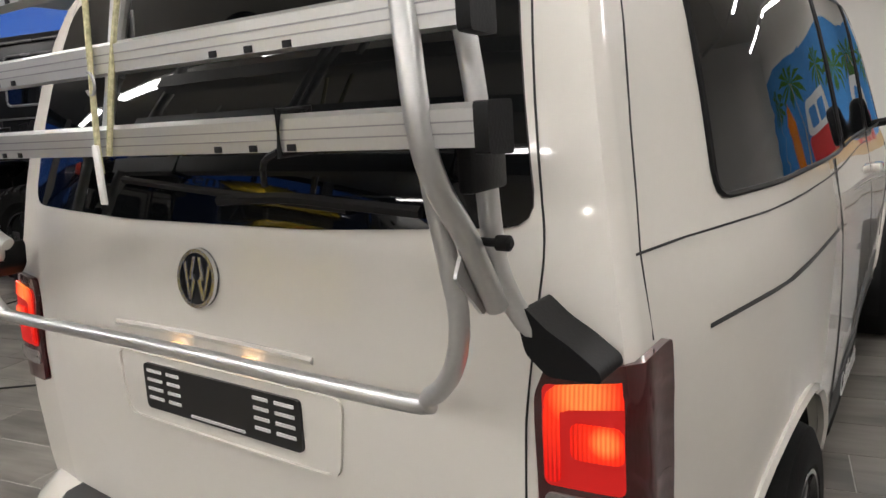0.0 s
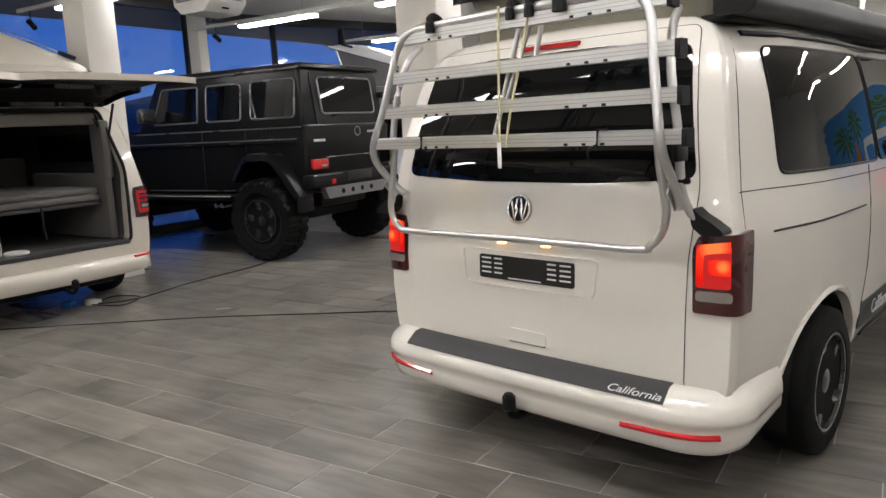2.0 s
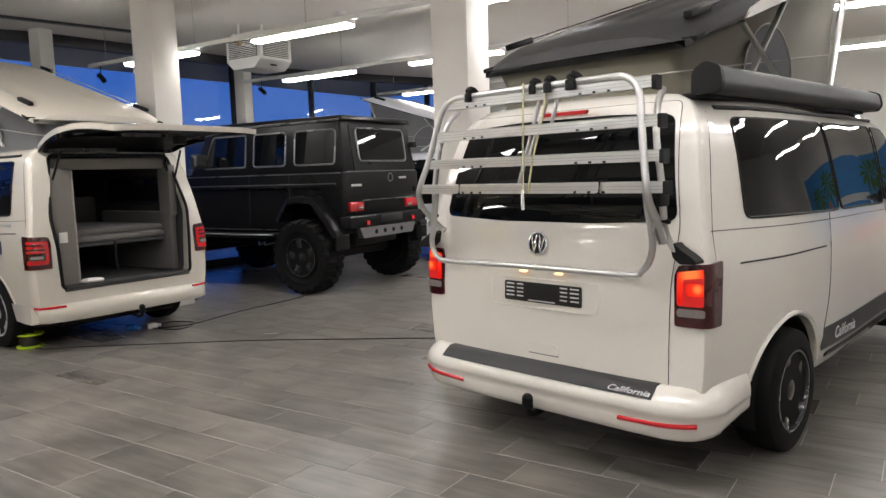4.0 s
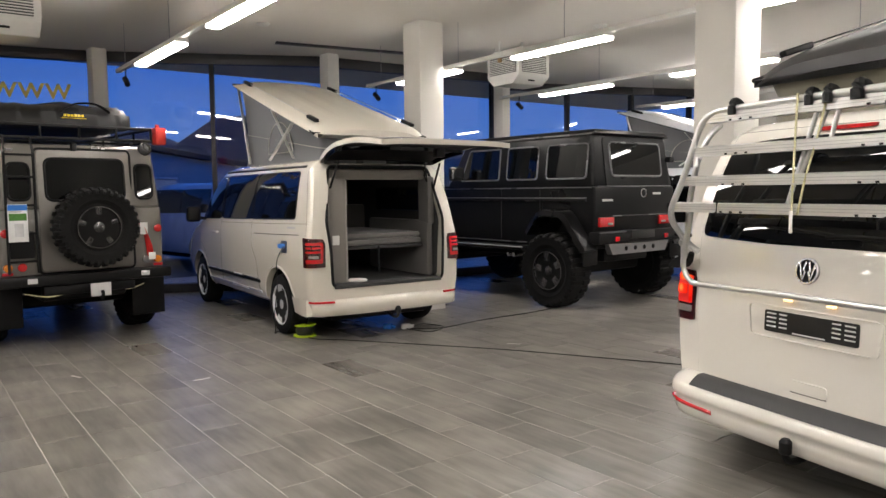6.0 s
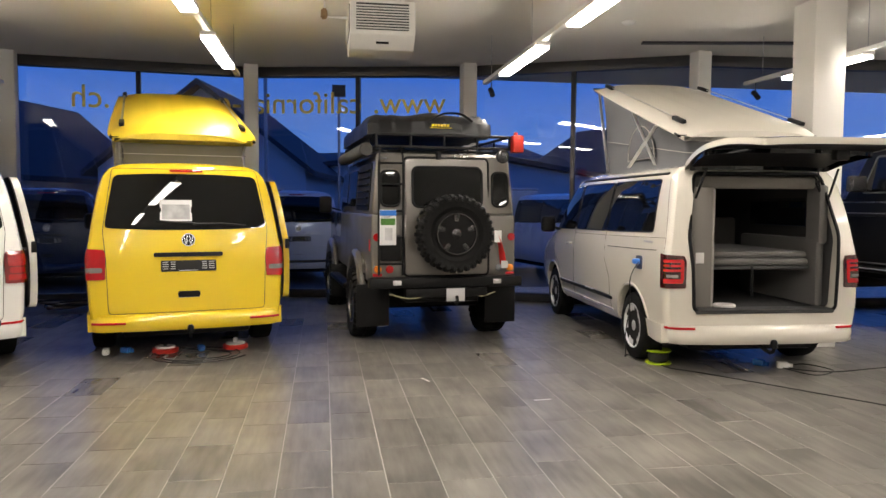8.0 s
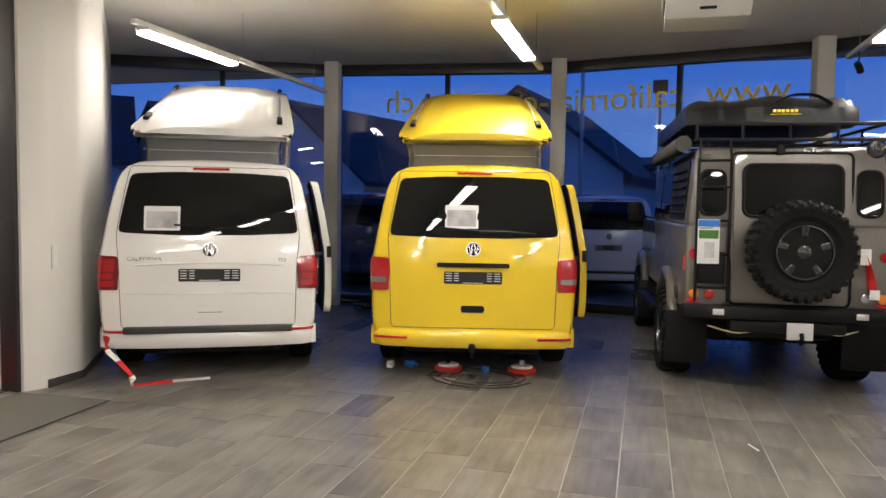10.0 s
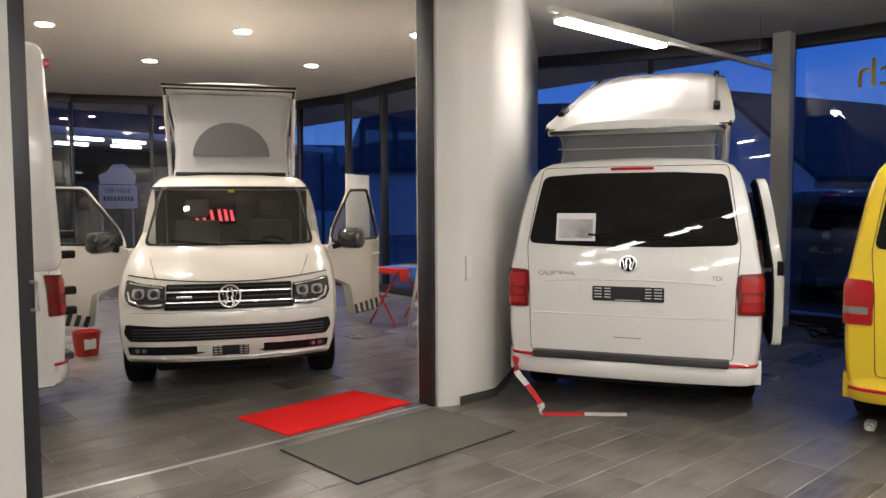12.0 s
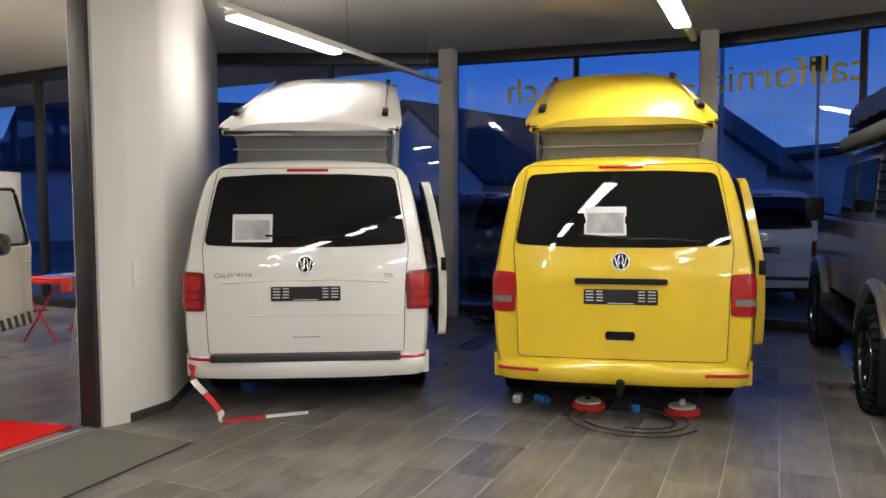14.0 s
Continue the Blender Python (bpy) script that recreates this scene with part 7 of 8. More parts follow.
# ---- fixtures of the room ----
def air_heater(m):
    top = thing("air_heater", m, "white ceiling-hung fan heater with louvred faces", "fan heater", "ceiling heaters")
    part("casing", extruded(round_poly([(-0.36, 0.12), (-0.22, 0.0), (0.22, 0.0), (0.36, 0.12), (0.36, 0.44), (-0.36, 0.44)], 0.012, 2), -0.31, 0.31, "XZ"), M["lamp_body"], top)
    for s in (-1, 1):
        g = part("louvre_grille", boxed(min(s * 0.358, s * 0.366), max(s * 0.358, s * 0.366), -0.25, 0.25, 0.16, 0.41, 0.0), M["grey_plastic"], top)
        for i in range(9):
            part("louvre", boxed(min(s * 0.36, s * 0.38), max(s * 0.36, s * 0.38), -0.25, 0.25, 0.17 + 0.026 * i, 0.181 + 0.026 * i, 0.002), M["lamp_body"], g)
        g = part("louvre_grille", boxed(-0.30, 0.30, min(s * 0.308, s * 0.316), max(s * 0.308, s * 0.316), 0.16, 0.41, 0.0), M["grey_plastic"], top)
        for i in range(9):
            part("louvre", boxed(-0.29, 0.29, min(s * 0.31, s * 0.33), max(s * 0.31, s * 0.33), 0.17 + 0.026 * i, 0.181 + 0.026 * i, 0.002), M["lamp_body"], g)
        part("name_plate", boxed(min(s * 0.29, s * 0.305), max(s * 0.29, s * 0.305), -0.06, 0.06, 0.045, 0.065, 0.002), M["plastic"], top)
        for y in (-0.2, 0.2):
            part("hanger_bar", boxed(s * 0.30 - 0.012, s * 0.30 + 0.012, y - 0.012, y + 0.012, 0.44, CEIL - 3.04), M["lamp_body"], top)
        part("hanger_channel", boxed(-0.34, 0.34, s * 0.2 - 0.02, s * 0.2 + 0.02, 0.50, 0.54), M["lamp_body"], top)
    part("supply_pipe", bar([(0.2, -0.31, 0.3), (0.2, -0.55, 0.3), (0.2, -0.55, 0.59)], 0.014, 8), M["lamp_body"], top)
    part("pipe_valve", spin_profile([(0.28, 0.02), (0.30, 0.035), (0.36, 0.03), (0.38, 0.015)], 12, "Z"), M["gold_wood"], top).location = (0.2, -0.55, 0)
    return top


air_heater(pose(-7.05, -1.22, 3.04))
air_heater(pose(-7.5, 5.75, 3.18))
for i, (x, y) in enumerate(((-5.76, 5.65), (-7.2, -4.4), (-8.2, 1.9), (-3.0, 0.9))):
    solid("smoke_detector", spin_profile([(CEIL - 0.035, 0.03), (CEIL - 0.03, 0.06), (CEIL - 0.008, 0.085), (CEIL - 0.001, 0.09)], 24, "Z"), M["lamp_body"], "flat white round detector on the ceiling", "detector", "ceiling detectors", m=pose(x, y, 0))
for x, y in ((-8.75, 3.95), (-8.5, 6.7), (-9.2, 0.42)):
    sp2 = thing("track_spotlight", pose(x, y, LZ), "small black spotlight hanging from the lamp rail", "spotlight", "rail spotlights")
    part("stem", bar([(0, 0, 0.05), (0, 0, -0.08)], 0.008, 8), M["plastic"], sp2)
    part("lamp_head", bar([(-0.05, 0, -0.07), (0.0, 0, -0.10), (0.07, 0.0, -0.16)], 0.035, 14), M["plastic"], sp2)
vent = thing("ceiling_slot_vent", pose(-9.0, 3.6, CEIL - 0.03, 0, 0, 80), "dark linear slot vent at the ceiling edge", "vent")
part("vent_frame", boxed(-1.1, 1.1, -0.05, 0.05, 0.0, 0.03, 0.004), M["frame_dark"], vent)

# downlights of the second room; the last five are unseen, added for light
for x, y in ((-4.19, -11.94), (-6.14, -10.75), (-5.95, -13.35), (-7.98, -12.13), (-7.93, -9.48), (-4.3, -9.5), (-2.3, -10.8), (-2.2, -8.6), (-4.1, -14.6), (-2.2, -13.2)):
    d = thing("downlight", pose(x, y, CEIL), "lit round recessed downlight with white rim", "downlight", "second room downlights")
    part("rim", spin_profile([(-0.012, 0.085), (-0.014, 0.115), (-0.001, 0.12)], 28, "Z"), M["lamp_body"], d)
    part("diffuser", spin_profile([(-0.016, 0.02), (-0.016, 0.09), (-0.006, 0.092)], 28, "Z"), M["downlight"], d, "lit diffuser")

# wall outlet on the pier
out = thing("wall_outlet", pose(-5.86, -6.42, 1.10), "white three-gang wall socket strip on the pier", "socket")
part("plate", boxed(-0.035, 0.035, 0.0, 0.012, -0.10, 0.10, 0.004), M["lamp_body"], out)
for z in (-0.065, 0.0, 0.065):
    part("socket", spin_profile([(0.012, 0.022), (0.016, 0.022)], 16, "Y"), M["tape_white"], out).location = (0, 0, z)

# mats on the floor
mat = solid("door_mat", extruded(round_poly([(-4.16, -6.42), (-4.19, -5.60), (-5.58, -5.66), (-5.55, -6.49)], 0.02), 0.0, 0.012, "XY"), M["door_mat"], "large grey-green rubber-edged door mat on the tiles", "mat")
part("mat_edge", bar([(-4.16, -6.42, 0.006), (-4.19, -5.60, 0.006), (-5.58, -5.66, 0.006), (-5.55, -6.49, 0.006)], 0.007, 6, True), M["grey_plastic"], mat)
solid("red_carpet", extruded(round_poly([(-4.28, -7.30), (-4.35, -6.66), (-5.52, -6.72), (-5.40, -7.36)], 0.015), 0.0, 0.010, "XY"), M["red_carpet"], "bright red carpet runner on dark tiles", "carpet")

# barrier tape at the white van
tp = thing("barrier_tape", pose(0, 0, 0), "red and white barrier tape hanging to the floor", "tape")
ta, tb, tc = Vector((-5.97, -6.0, 0.43)), Vector((-6.05, -5.80, 0.012)), Vector((-6.50, -5.35, 0.008))
line = smooth_path([ta, ta + Vector((-0.03, -0.02, -0.12)), (ta + tb) / 2 + Vector((0.02, 0, 0)), tb + Vector((0.02, 0, 0.08)), tb, (tb + tc) / 2, tc], 4)
for i in range(0, len(line) - 2, 4):
    seg = line[i:i + 5]
    part("tape_piece", bar(seg, 0.030 if i < 14 else 0.024, 6, False, 0.12), M["tape_red" if (i // 4) % 2 == 0 else "tape_white"], tp)

# cables, reels, plugs
cb = thing("extension_cable", pose(0, 0, 0), "thin black cable lying across the tiles", "cable", "floor cables")
part("cable_run", bar(smooth_path([(-6.45, 1.50, 0.008), (-6.1, 1.45, 0.006), (-5.785, 1.70, 0.006), (-5.0, 2.25, 0.006), (-4.35, 2.69, 0.006), (-3.6, 3.1, 0.006), (-2.89, 3.48, 0.006), (-1.9, 3.9, 0.006)], 6), 0.006, 6), M["cable"], cb)
cb = thing("extension_cable", pose(0, 0, 0), "thin black cable lying across the tiles", "cable", "floor cables")
part("cable_run", bar(smooth_path([(-5.93, 2.53, 0.01), (-5.6, 2.65, 0.007), (-5.75, 2.95, 0.007), (-6.05, 2.85, 0.007), (-5.9, 2.6, 0.007), (-5.7, 2.9, 0.007), (-5.8, 3.6, 0.006), (-5.85, 4.70, 0.006), (-6.2, 5.6, 0.006)], 6), 0.006, 6), M["cable"], cb)
cb = thing("extension_cable", pose(0, 0, 0), "thin black cable lying across the tiles", "cable", "floor cables")
part("cable_run", bar(smooth_path([(-6.32, 1.24, 1.0), (-6.30, 1.15, 0.85), (-6.42, 1.20, 0.55), (-6.55, 1.22, 0.25), (-6.6, 1.25, 0.02), (-6.7, 1.3, 0.008), (-6.42, 1.45, 0.03)], 6), 0.006, 6), M["cable"], cb)
rl = thing("cable_reel", pose(-6.31, 1.46, 0), "lime green cable reel on the floor", "cable reel")
for z in (0.0, 0.12):
    part("reel_flange", spin_profile([(z + 0.002, 0.10), (z + 0.004, 0.125), (z + 0.018, 0.125), (z + 0.02, 0.10)], 26, "Z"), M["lime"], rl)
part("wound_cable", spin_profile([(0.02, 0.085), (0.05, 0.10), (0.09, 0.10), (0.12, 0.085)], 26, "Z"), M["cable"], rl)
part("reel_handle", bar(smooth_path([(-0.05, 0, 0.14), (-0.05, 0, 0.19), (0.05, 0, 0.19), (0.05, 0, 0.14)], 4), 0.010, 8), M["plastic"], rl)


def plug(x, y, r, mat="blue_plastic", name="blue_plug"):
    p = thing(name, pose(x, y, 0, 0, 0, r), "blue camping plug lying on the tiles" if mat == "blue_plastic" else "white mains plug lying on the tiles", "plug", "loose plugs")
    part("plug_body", boxed(-0.06, 0.05, -0.035, 0.035, 0.0, 0.065, 0.018), M[mat], p)
    part("plug_collar", bar([(0.05, 0, 0.032), (0.085, 0, 0.030)], 0.02, 10), M[mat], p)


plug(-6.06, 2.39, 30)
plug(-5.93, 2.55, 70, "tape_white", "white_plug")
plug(-7.46, -3.98, 10, "tape_white", "white_plug")
plug(-7.53, -3.80, 60)
plug(-7.55, -3.06, 20)
for x, y in ((-7.50, -3.41), (-7.63, -2.72)):
    pk = thing("cable_drum", pose(x, y, 0), "flat red and white cable drum on the floor", "cable drum", "cable drums")
    part("drum_base", spin_profile([(0.0, 0.11), (0.01, 0.13), (0.045, 0.13), (0.055, 0.12)], 26, "Z"), M["red_metal"], pk)
    part("drum_top", spin_profile([(0.055, 0.10), (0.068, 0.10), (0.075, 0.085)], 26, "Z"), M["tape_white"], pk)
    part("drum_knob", boxed(-0.02, 0.03, -0.02, 0.02, 0.075, 0.12 if x < -7.6 else 0.09, 0.008), M["plastic" if x > -7.6 else "tape_white"], pk)
cl = thing("extension_cable", pose(-7.30, -3.05, 0), "thin black cable lying across the tiles", "cable", "floor cables")
part("cable_run", bar([((0.20 + 0.008 * i) * math.cos(i * 0.42), (0.30 + 0.006 * i) * math.sin(i * 0.42), 0.006 + 0.0004 * i) for i in range(34)], 0.006, 6), M["cable"], cl)
for x, y, r in ((-4.54, 2.945, 40), (-5.16, -0.07, 95), (-5.95, -0.9, 20)):
    solid("chalk_mark", boxed(-0.07, 0.07, -0.008, 0.008, 0.0, 0.002), M["tape_white"], "short white tape mark on the floor", "floor mark", "floor marks", m=pose(x, y, 0, 0, 0, r), smooth=None)
bags = thing("plastic_sheets", pose(-10.9, -5.35, 0, 0, 0, 80), "crumpled plastic sheets and hoses by the window", "sheeting")
for i in range(7):
    pts = [(0.5 * math.cos(i * 0.9 + t) * (0.5 + 0.1 * i), 0.22 * math.sin(t * 1.3 + i), 0.03 + 0.02 * i + 0.02 * math.sin(t * 2)) for t in np.linspace(0, 4.5, 16)]
    part("sheet_fold", bar(pts, 0.03, 6, False, 0.5), M["plastic" if i % 2 else "grey_lens"], bags)

# ---- second room ----
van_g = camper_van(pose(-3.38, -8.98, 0, 0, 0, -90), "candy_white", "white high-roofed van parked inside the door", "new", top=False, hitch_on=False)
part("high_roof", wedge(0.055, 3.5, 1.12, 2.80, 0.965, 0.90, 0.07, 0.7, 0.10), M["candy_white"], van_g, "moulded white high roof", 40)
bx(van_g, "marker_lamp", "red_lens", -0.86, -0.76, 0.09, 0.16, 2.62, 2.68, 0.01)
for z in (0.80, 0.95, 1.22, 1.37):
    bx(van_g, "door_hinge", "plastic", -0.88, -0.80, -0.03, 0.10, z, z + 0.06, 0.01)
bk = thing("red_bucket", pose(-4.17, -10.63, 0), "red plastic bucket with white label", "bucket")
part("bucket_shell", spin_profile([(0.0, 0.11), (0.005, 0.115), (0.25, 0.145), (0.262, 0.152), (0.262, 0.138), (0.02, 0.105)], 28, "Z"), M["red_metal"], bk)
part("bucket_label", boxed(-0.06, 0.06, 0.128, 0.136, 0.08, 0.19, 0.004), M["tape_white"], bk)
part("bucket_handle", bar([(0.15 * math.cos(t), 0.02, 0.25 - 0.06 * math.sin(t)) for t in np.linspace(0, math.pi, 12)], 0.004, 6), M["steel"], bk)
ldr = thing("step_ladder", pose(-7.25, -8.84, 0, 0, 0, 35), "aluminium step ladder standing by the pier", "ladder")
for x in (-0.2, 0.2):
    part("stile", bar([(x, 0, 0), (x * 0.8, 0.25, 1.55)], 0.02, 8), M["alu"], ldr)
    part("rear_stile", bar([(x, 0.62, 0), (x * 0.8, 0.30, 1.53)], 0.014, 8), M["alu"], ldr)
for i in range(6):
    f = (i + 0.8) / 6.3
    part("tread", boxed(-0.19 + 0.03 * f, 0.19 - 0.03 * f, 0.25 * f - 0.03, 0.25 * f + 0.05, 1.55 * f - 0.012, 1.55 * f + 0.012, 0.003), M["alu"], ldr)
tb2 = thing("folding_table", pose(-8.05, -10.05, 0, 0, 0, 10), "red folding work table with coloured cloths", "table")
part("tabletop", boxed(-0.42, 0.42, -0.30, 0.30, 0.70, 0.735, 0.006), M["red_metal"], tb2)
for x in (-0.36, 0.36):
    part("leg", bar([(x, -0.26, 0.70), (x, 0.24, 0.0)], 0.014, 8), M["red_metal"], tb2)
    part("leg", bar([(x, 0.26, 0.70), (x, -0.24, 0.0)], 0.014, 8), M["red_metal"], tb2)
for x, w, mt in ((-0.30, 0.2, "yellow_paint"), (0.0, 0.26, "blue_plastic"), (0.28, 0.18, "tape_red")):
    c = thing("cleaning_cloth", pose(-8.05, -10.05, 0.737, 0, 0, 10), "folded bright cleaning cloth on the work table", "cloth", "coloured cloths")
    part("cloth_fold", boxed(x - w / 2, x + w / 2, -0.22, 0.31, 0.0, 0.03, 0.012), M[mt], c)
    part("cloth_hang", boxed(x - w / 2, x + w / 2, 0.305, 0.32, -0.14, 0.02, 0.006), M[mt], c)
fb = thing("display_board", pose(-8.45, -11.6, 0, 0, 0, 25), "plain white display board on feet", "display board")
part("board", boxed(-0.35, 0.35, -0.015, 0.015, 0.25, 2.08, 0.006), M["lamp_body"], fb)
for x in (-0.25, 0.25):
    part("foot", boxed(x - 0.02, x + 0.02, -0.22, 0.22, 0.0, 0.03, 0.006), M["alu"], fb)
    part("post", bar([(x, 0, 0.03), (x, 0, 0.3)], 0.015, 8), M["alu"], fb)

# ---- more vans in the main room ----
van_f = camper_van(pose(-5.05, 9.55, 0, 0, 0, 92), "grey_blue_paint", "grey camper van with raised roof behind the black wagon", "new", "canvas_grey", hitch_on=False, simple=True)
mur = thing("wall_mural", pose(4.5, NORTH - 0.001, 0, 0, 0, 90), "large seaside mural with palms on the showroom wall", "mural")
bx(mur, "mural_panel", "mural_blue", -0.03, 0.0, -2.35, 2.35, 0.5, 2.75, 0.0)
bx(mur, "mural_sand", "mural_sand", -0.036, -0.03, -2.35, 2.35, 0.5, 0.75, 0.0)
bx(mur, "mural_frame", "lamp_body", -0.045, 0.0, -2.42, 2.42, 2.75, 2.82, 0.005)


def on_mural(u, v, h):
    return (-0.04 - h, u, v)


for y, z in ((-1.55, 2.1), (-0.6, 2.3), (1.0, 2.2), (1.9, 1.9)):
    part("painted_trunk", bar([(-0.036, y, 0.7), (-0.036, y + 0.12, 1.4), (-0.036, y + 0.06, z)], 0.06, 6, False, 0.1), M["mural_sand"], mur)
    for i in range(11):
        a = i / 11 * 2 * math.pi
        tip = (y + 0.06 + 0.62 * math.cos(a), z + 0.42 * math.sin(a) - 0.10)
        part("painted_frond", patch([(y + 0.06, z), (y + 0.06 + 0.35 * math.cos(a - 0.2), z + 0.30 * math.sin(a - 0.2)), tip, (y + 0.06 + 0.35 * math.cos(a + 0.2), z + 0.26 * math.sin(a + 0.2))], on_mural, 0.002, 0.0, 2), M["mural_green"], mur)
part("painted_board", patch(round_poly([(-0.95, 0.7), (-0.75, 0.7), (-0.70, 1.6), (-0.82, 2.0), (-0.98, 1.6)], 0.06), on_mural, 0.004, 0.0, 2), M["orange_lens"], mur)
part("painted_van", patch(round_poly([(-0.45, 0.7), (1.3, 0.7), (1.3, 1.2), (-0.45, 1.2)], 0.14), on_mural, 0.005, 0.0, 2), M["mural_red"], mur)
part("painted_van_top", patch(round_poly([(-0.43, 1.2), (1.28, 1.2), (1.12, 1.85), (-0.27, 1.85)], 0.16), on_mural, 0.005, 0.0, 2), M["paper"], mur)
for u in (-0.2, 0.45):
    part("painted_window", patch(rounded(u, u + 0.5, 1.32, 1.68, 0.05, 2), on_mural, 0.008, 0.0, 2), M["mural_blue"], mur)


# ---- window lettering, read from outside ----
def window_words(words, a, b, f, size):
    a, b = Vector((*a, 0)), Vector((*b, 0))
    p = a + (b - a) * f
    d = (a - b).normalized()
    n = d.cross(Vector((0, 0, 1)))
    m = Matrix((d, Vector((0, 0, 1)), n)).transposed().to_4x4()
    ob = lettering(words, size, M["letter"], Matrix.Translation((p.x, p.y, 3.18)) @ m, None, "window_lettering", 0.001)
    ob.location = ob.location + n * -0.03
    return tagged(ob, "mirrored yellow vinyl letters on the shop window", "lettering", "window letters")


window_words("www.", POSTS[1], POSTS[2], 0.74, 0.50)
window_words("california", POSTS[1], POSTS[2], 0.26, 0.50)
window_words("-center", POSTS[0], POSTS[1], 0.74, 0.50)
window_words(".ch", POSTS[0], POSTS[1], 0.30, 0.50)

# ---- outside ----
slab("ground", [(-400, -400), (400, -400), (400, 400), (-400, 400)], -0.5, -0.13, M["asphalt"], "dark asphalt forecourt reaching to the horizon")
camper_van(pose(-15.4, -2.3, -0.13, 0, 0, 100), "grey_blue_paint", "pale grey van parked outside the window", "new", top=False, simple=True, hitch_on=False, group="vans outside")
camper_van(pose(-14.9, -7.1, -0.13, 0, 0, 105), "dark_blue_paint", "dark van parked outside the window", "old", top=False, simple=True, hitch_on=False, group="vans outside")
camper_van(pose(-16.6, -9.3, -0.13, 0, 0, 100), "red_van_paint", "dark red van parked outside the window", "old", top=False, simple=True, hitch_on=False, group="vans outside")
camper_van(pose(-14.6, 4.4, -0.13, 0, 0, 100), "grey_blue_paint", "pale grey van parked outside the window", "new", top=False, simple=True, hitch_on=False, group="vans outside")
cv = thing("box_trailer", pose(-17.5, 2.6, -0.13, 0, 0, 95), "white box trailer parked outside the window", "trailer")
part("trailer_box", wedge(0, 4.2, 0.55, 2.05, 1.0, 0.99, 0, 0, 0.04), M["candy_white"], cv)
part("trailer_roof", wedge(-0.02, 4.22, 2.04, 2.11, 1.02, 1.0, 0, 0, 0.02), M["alu"], cv)
part("trailer_bumper", boxed(-0.9, 0.9, -0.05, 0.1, 0.42, 0.55, 0.02), M["plastic"], cv)
for s in (-1, 1):
    part("trailer_lamp", boxed(s * 0.85 - 0.09, s * 0.85 + 0.09, -0.07, -0.04, 0.44, 0.53, 0.01), M["red_lens"], cv)
    wheel(cv, s * 0.85, 2.0, 0.335, 0.225, 0.222, "van_silver", 0, 5, True, "alloy", 0.05)


def house(x, y, r, w, d, h, roof):
    t = thing("house", pose(x, y, -0.13, 0, 0, r), "dark gabled house seen at dusk beyond the forecourt", "house", "houses outside")
    part("wall", extruded([(-w / 2, 0), (w / 2, 0), (w / 2, h), (0, h + roof), (-w / 2, h)], -d / 2, d / 2, "XZ"), M["facade"], t, smooth=None)
    for s in (-1, 1):
        bm = bmesh.new()
        vs = [bm.verts.new(p) for p in ((s * (w / 2 + 0.5), -d / 2 - 0.5, h - 0.5 * roof / (w / 2)), (0, -d / 2 - 0.5, h + roof + 0.12), (0, d / 2 + 0.5, h + roof + 0.12), (s * (w / 2 + 0.5), d / 2 + 0.5, h - 0.5 * roof / (w / 2)))]
        top = [bm.verts.new(v.co + Vector((0, 0, 0.25))) for v in vs]
        bm.faces.new(vs)
        bm.faces.new(top)
        for i in range(4):
            bm.faces.new((vs[i], vs[(i + 1) % 4], top[(i + 1) % 4], top[i]))
        part("roof", bm, M["roof_tile"], t, smooth=None)
    for i in range(3):
        for z in (1.0, 3.6):
            if z + 1.4 < h:
                wx = -w / 2 + w * (i + 0.5) / 3
                f = part("window", boxed(wx - 0.5, wx + 0.5, -d / 2 - 0.03, -d / 2 + 0.02, z, z + 1.3, 0.0), M["tinted"], t, smooth=None)
                part("window_frame", bar([(wx - 0.5, -d / 2 - 0.04, z), (wx + 0.5, -d / 2 - 0.04, z), (wx + 0.5, -d / 2 - 0.04, z + 1.3), (wx - 0.5, -d / 2 - 0.04, z + 1.3)], 0.05, 4, True), M["candy_white"], f)
    return t


house(-38, -6.0, 80, 9, 11, 3.2, 3.4)
house(-40, -17.5, 75, 9, 11, 3.0, 3.6)
house(-44, -27, 60, 10, 12, 3.6, 3.8)
house(-46, 4.5, 95, 22, 12, 3.0, 1.6)
house(-34, -36, 40, 10, 12, 4.0, 3.6)
house(-52, 22, 110, 12, 14, 4.0, 3.5)
shop = thing("shop_building", pose(-10.4, -30.0, -0.13, 0, 0, 12), "dark neighbouring shop with lit canopy strips at dusk", "shop")
# dark wall added to block the sky behind the second room's windows
part("wall", boxed(-7.5, 6.0, -5.0, 0.0, 0.0, 5.6, 0.02), M["roof_tile"], shop)
part("canopy", boxed(-6.5, 5.0, 0.0, 5.0, 3.75, 3.95, 0.02), M["facade"], shop)
for x in (-6.2, -1.0, 4.6):
    part("canopy_post", bar([(x, 4.7, 0), (x, 4.7, 3.75)], 0.06, 8), M["frame_dark"], shop)
for i in range(6):
    w = part("window", boxed(-6.9 + 2.1 * i, -5.1 + 2.1 * i, 0.0, 0.05, 0.4, 3.3, 0.01), M["tinted"], shop)
    part("window_frame", bar([(-6.9 + 2.1 * i, 0.06, 0.4), (-5.1 + 2.1 * i, 0.06, 0.4), (-5.1 + 2.1 * i, 0.06, 3.3), (-6.9 + 2.1 * i, 0.06, 3.3)], 0.04, 4, True), M["frame_dark"], w)
for x, y in ((1.1, 4.3), (2.5, 4.4), (0.2, 2.6), (1.9, 2.4)):
    part("strip_lamp", boxed(x, x + 1.0, y - 0.08, y + 0.08, 3.66, 3.74, 0.01), M["shop_strip"], shop, "lit strip lamp under the canopy")
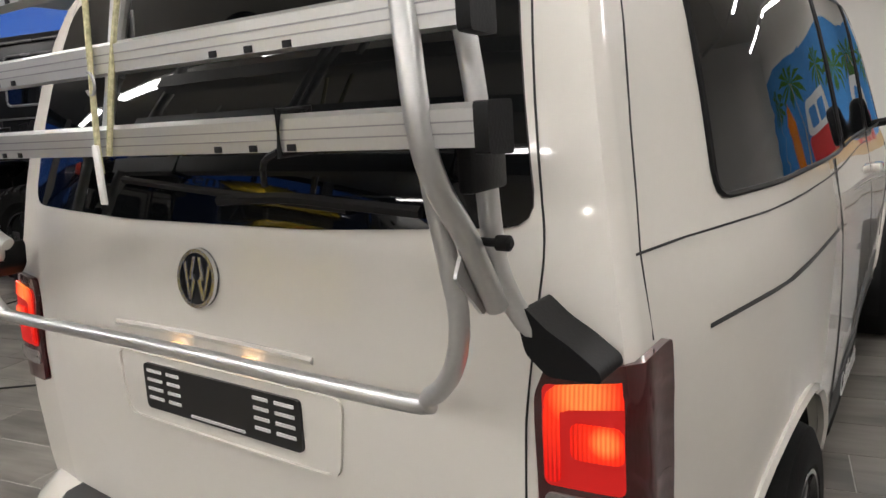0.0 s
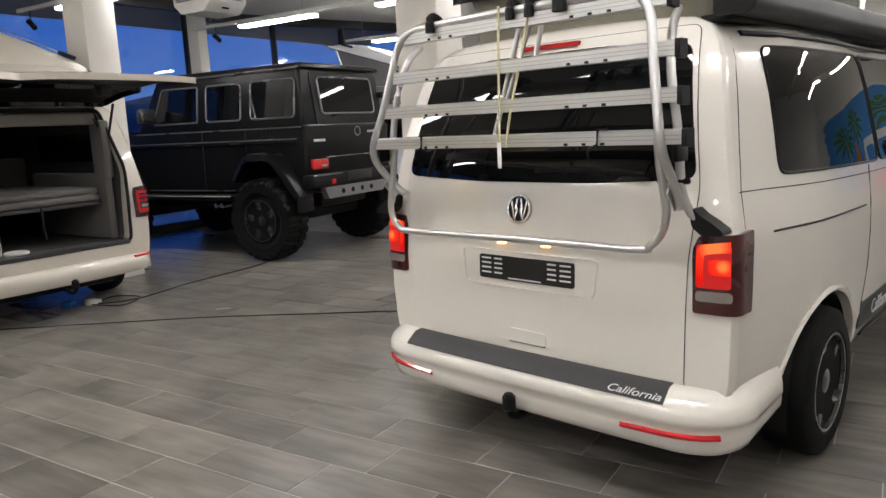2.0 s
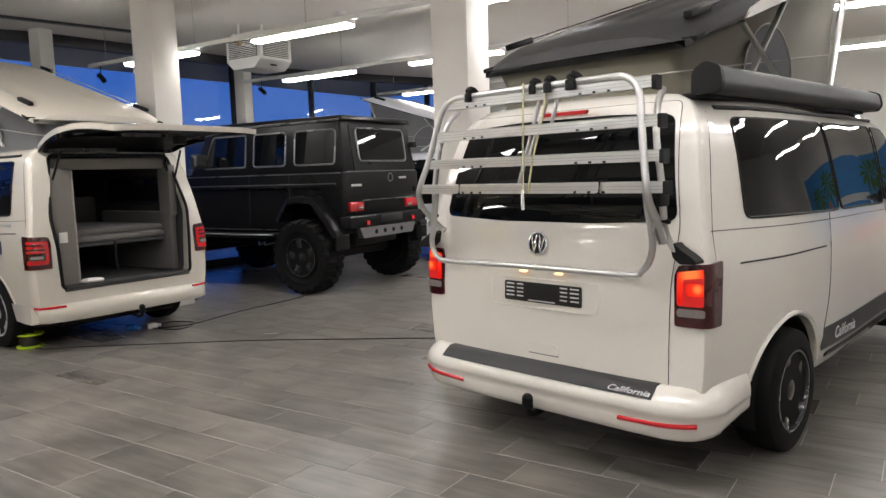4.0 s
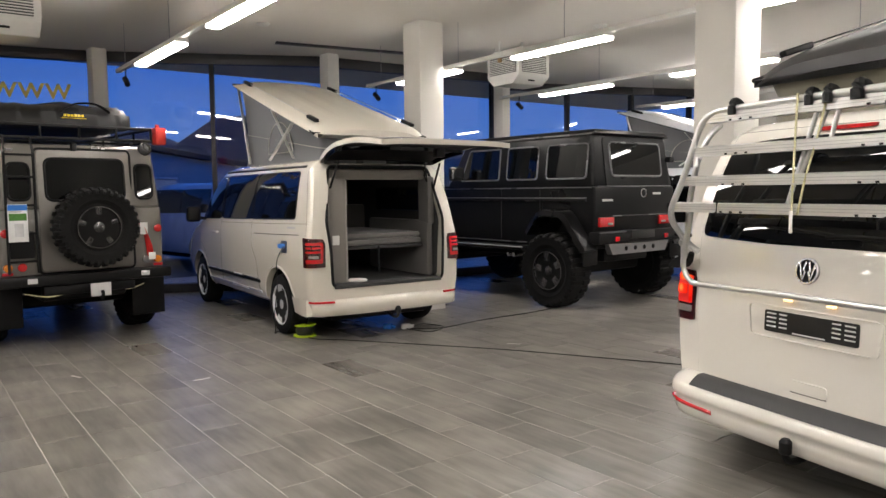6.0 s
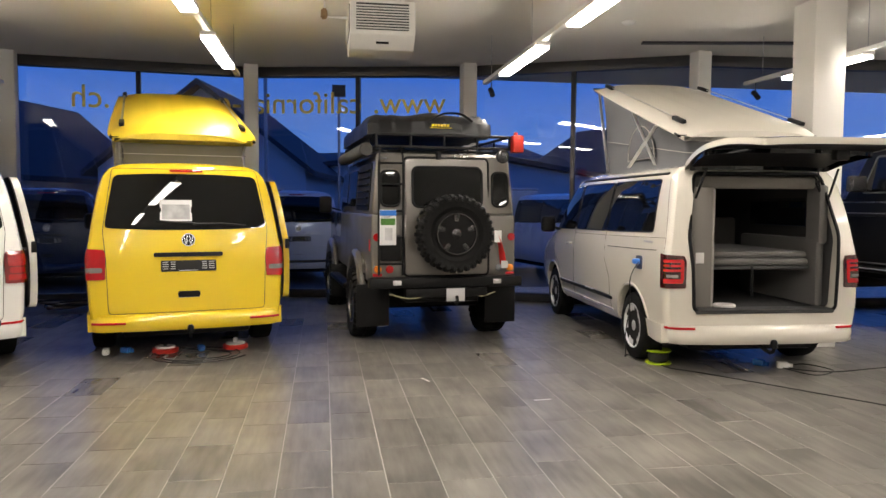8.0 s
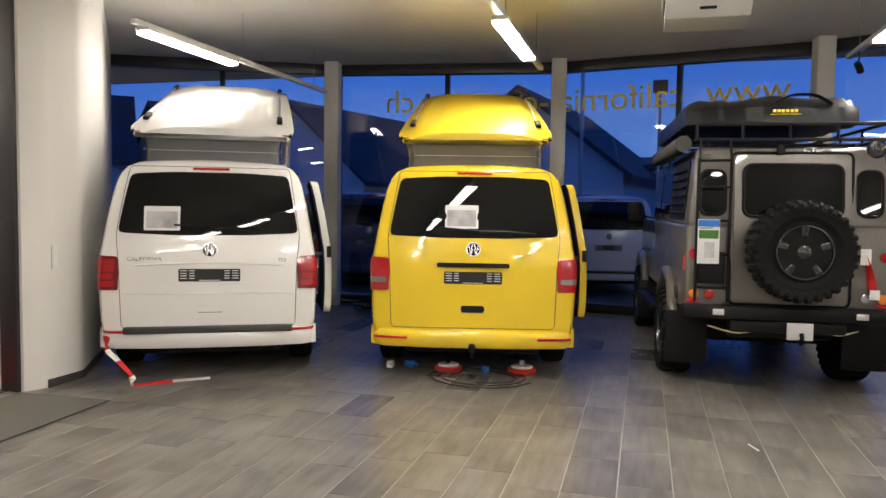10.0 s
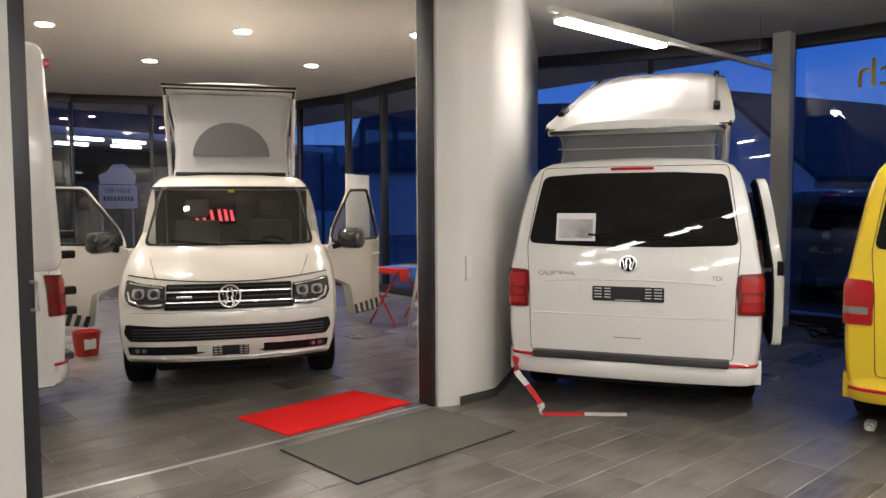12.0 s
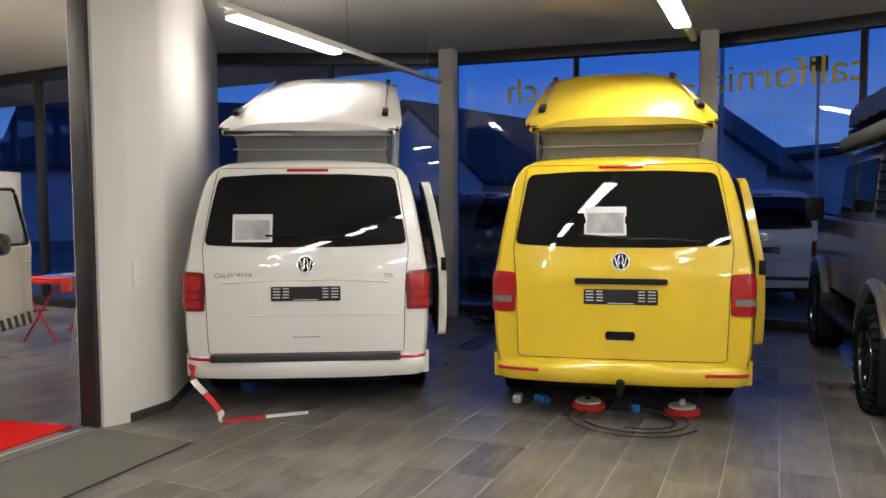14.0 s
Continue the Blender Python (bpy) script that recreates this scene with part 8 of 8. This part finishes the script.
banner = thing("advert_banner", pose(-8.35, -22.4, 1.55, 0, 0, 20), "pale advertising banner with a car silhouette", "banner")
part("banner_sheet", boxed(-0.62, 0.55, -0.02, 0.0, 0.0, 0.62, 0.004), M["facade"], banner)
part("car_shape", extruded(round_poly([(-0.55, 0.64), (0.50, 0.64), (0.55, 0.85), (0.30, 0.95), (0.12, 1.16), (-0.25, 1.18), (-0.48, 0.98), (-0.6, 0.9)], 0.06), -0.02, 0.0, "XZ"), M["paper"], banner, "white car silhouette")
lettering("DER NEUE", 0.17, M["plate_black"], pose(0.0, 0.004, 0.47, 90, 0, 180), banner, "banner_lettering", 0.001)
for i in range(9):
    bx(banner, "printed_bar", "plate_black", -0.48 + 0.105 * i, -0.41 + 0.105 * i, 0.001, 0.004, 0.20, 0.32, 0.0)
for x in (-0.5, 0.45):
    part("banner_post", bar([(x, -0.05, -1.68), (x, -0.05, 0.9)], 0.03, 8), M["steel"], banner)
bm = bmesh.new()
prev = None
for i in range(121):
    t = 2 * math.pi * i / 120
    hgt = 26 + 16 * noise.noise(Vector((math.cos(t) * 2.2, math.sin(t) * 2.2, 0.3))) + 5 * noise.noise(Vector((math.cos(t) * 12, math.sin(t) * 12, 2.3)))
    ring = [bm.verts.new((r * math.cos(t), r * math.sin(t), z)) for r, z in ((250, -0.2), (300, hgt * 0.7), (350, hgt), (390, hgt * 0.8))]
    if prev:
        for j in range(3):
            bm.faces.new((prev[j], ring[j], ring[j + 1], prev[j + 1]))
    prev = ring
solid("backdrop_hills", bm, M["hill"], "dark wooded hills along the horizon at dusk", kind="structure", smooth=60)
lp = thing("street_lamp", pose(-24, -3.6, -0.13), "tall grey street lamp outside the showroom", "street lamp")
part("pole", bar([(0, 0, 0), (0, 0, 6.2)], 0.06, 10), M["steel"], lp)
part("lamp_arm", bar(smooth_path([(0, 0, 6.2), (0.1, 0.3, 6.5), (0.2, 1.2, 6.6)], 4), 0.04, 8), M["steel"], lp)
part("lamp_head", boxed(0.05, 0.35, 1.1, 1.7, 6.52, 6.64, 0.03), M["plastic"], lp)
sg = thing("sign_box", pose(-20, -1.35, -0.13), "small dark sign on a post outside", "sign")
part("post", bar([(0, 0, 0), (0, 0, 4.9)], 0.04, 8), M["steel"], sg)
part("panel", boxed(-0.05, 0.05, -0.18, 0.18, 4.6, 4.92, 0.01), M["plastic"], sg)

# ---- floor tiles ----
TW, TL, GAP = 0.303, 0.604, 0.005
Y0 = -1.745
near, rest_v, rest_f = [], [], []
tile_me = mesh_of("tile", boxed(GAP / 2, TL - GAP / 2, GAP / 2, TW - GAP / 2, -0.008, 0.0, 0.0015, None, 1), M["tile"])
for r in range(-62, 52):
    y = Y0 + TW * r
    shift = random.choice((0.0, 0.2, 0.4)) + 0.03
    c0 = int((-13.0 - shift) / TL)
    for c in range(c0, int(7.2 / TL) + 1):
        x = c * TL + shift
        if x < -12.4 or x + TL > 7.2:
            continue
        if -6.6 < x < -0.6 and -5.5 < y < 2.9:
            near.append((x, y))
        else:
            b = len(rest_v)
            x0, x1, y0, y1 = x + GAP / 2, x + TL - GAP / 2, y + GAP / 2, y + TW - GAP / 2
            rest_v += [(x0, y0, -0.008), (x1, y0, -0.008), (x1, y1, -0.008), (x0, y1, -0.008), (x0, y0, 0), (x1, y0, 0), (x1, y1, 0), (x0, y1, 0)]
            rest_f += [(b + 4, b + 5, b + 6, b + 7), (b, b + 1, b + 5, b + 4), (b + 1, b + 2, b + 6, b + 5), (b + 2, b + 3, b + 7, b + 6), (b + 3, b, b + 4, b + 7)]
floor_ob = bpy.data.objects["floor"]
for x, y in near:
    o = new("tile", tile_me)
    o.parent = floor_ob
    o.location = (x, y, 0)
me = bpy.data.meshes.new("far_tiles")
me.from_pydata(rest_v, [], rest_f)
me.materials.append(M["tile"])
ft = new("far_tiles", me)
ft.parent = floor_ob
ft["kind"] = "stuff"
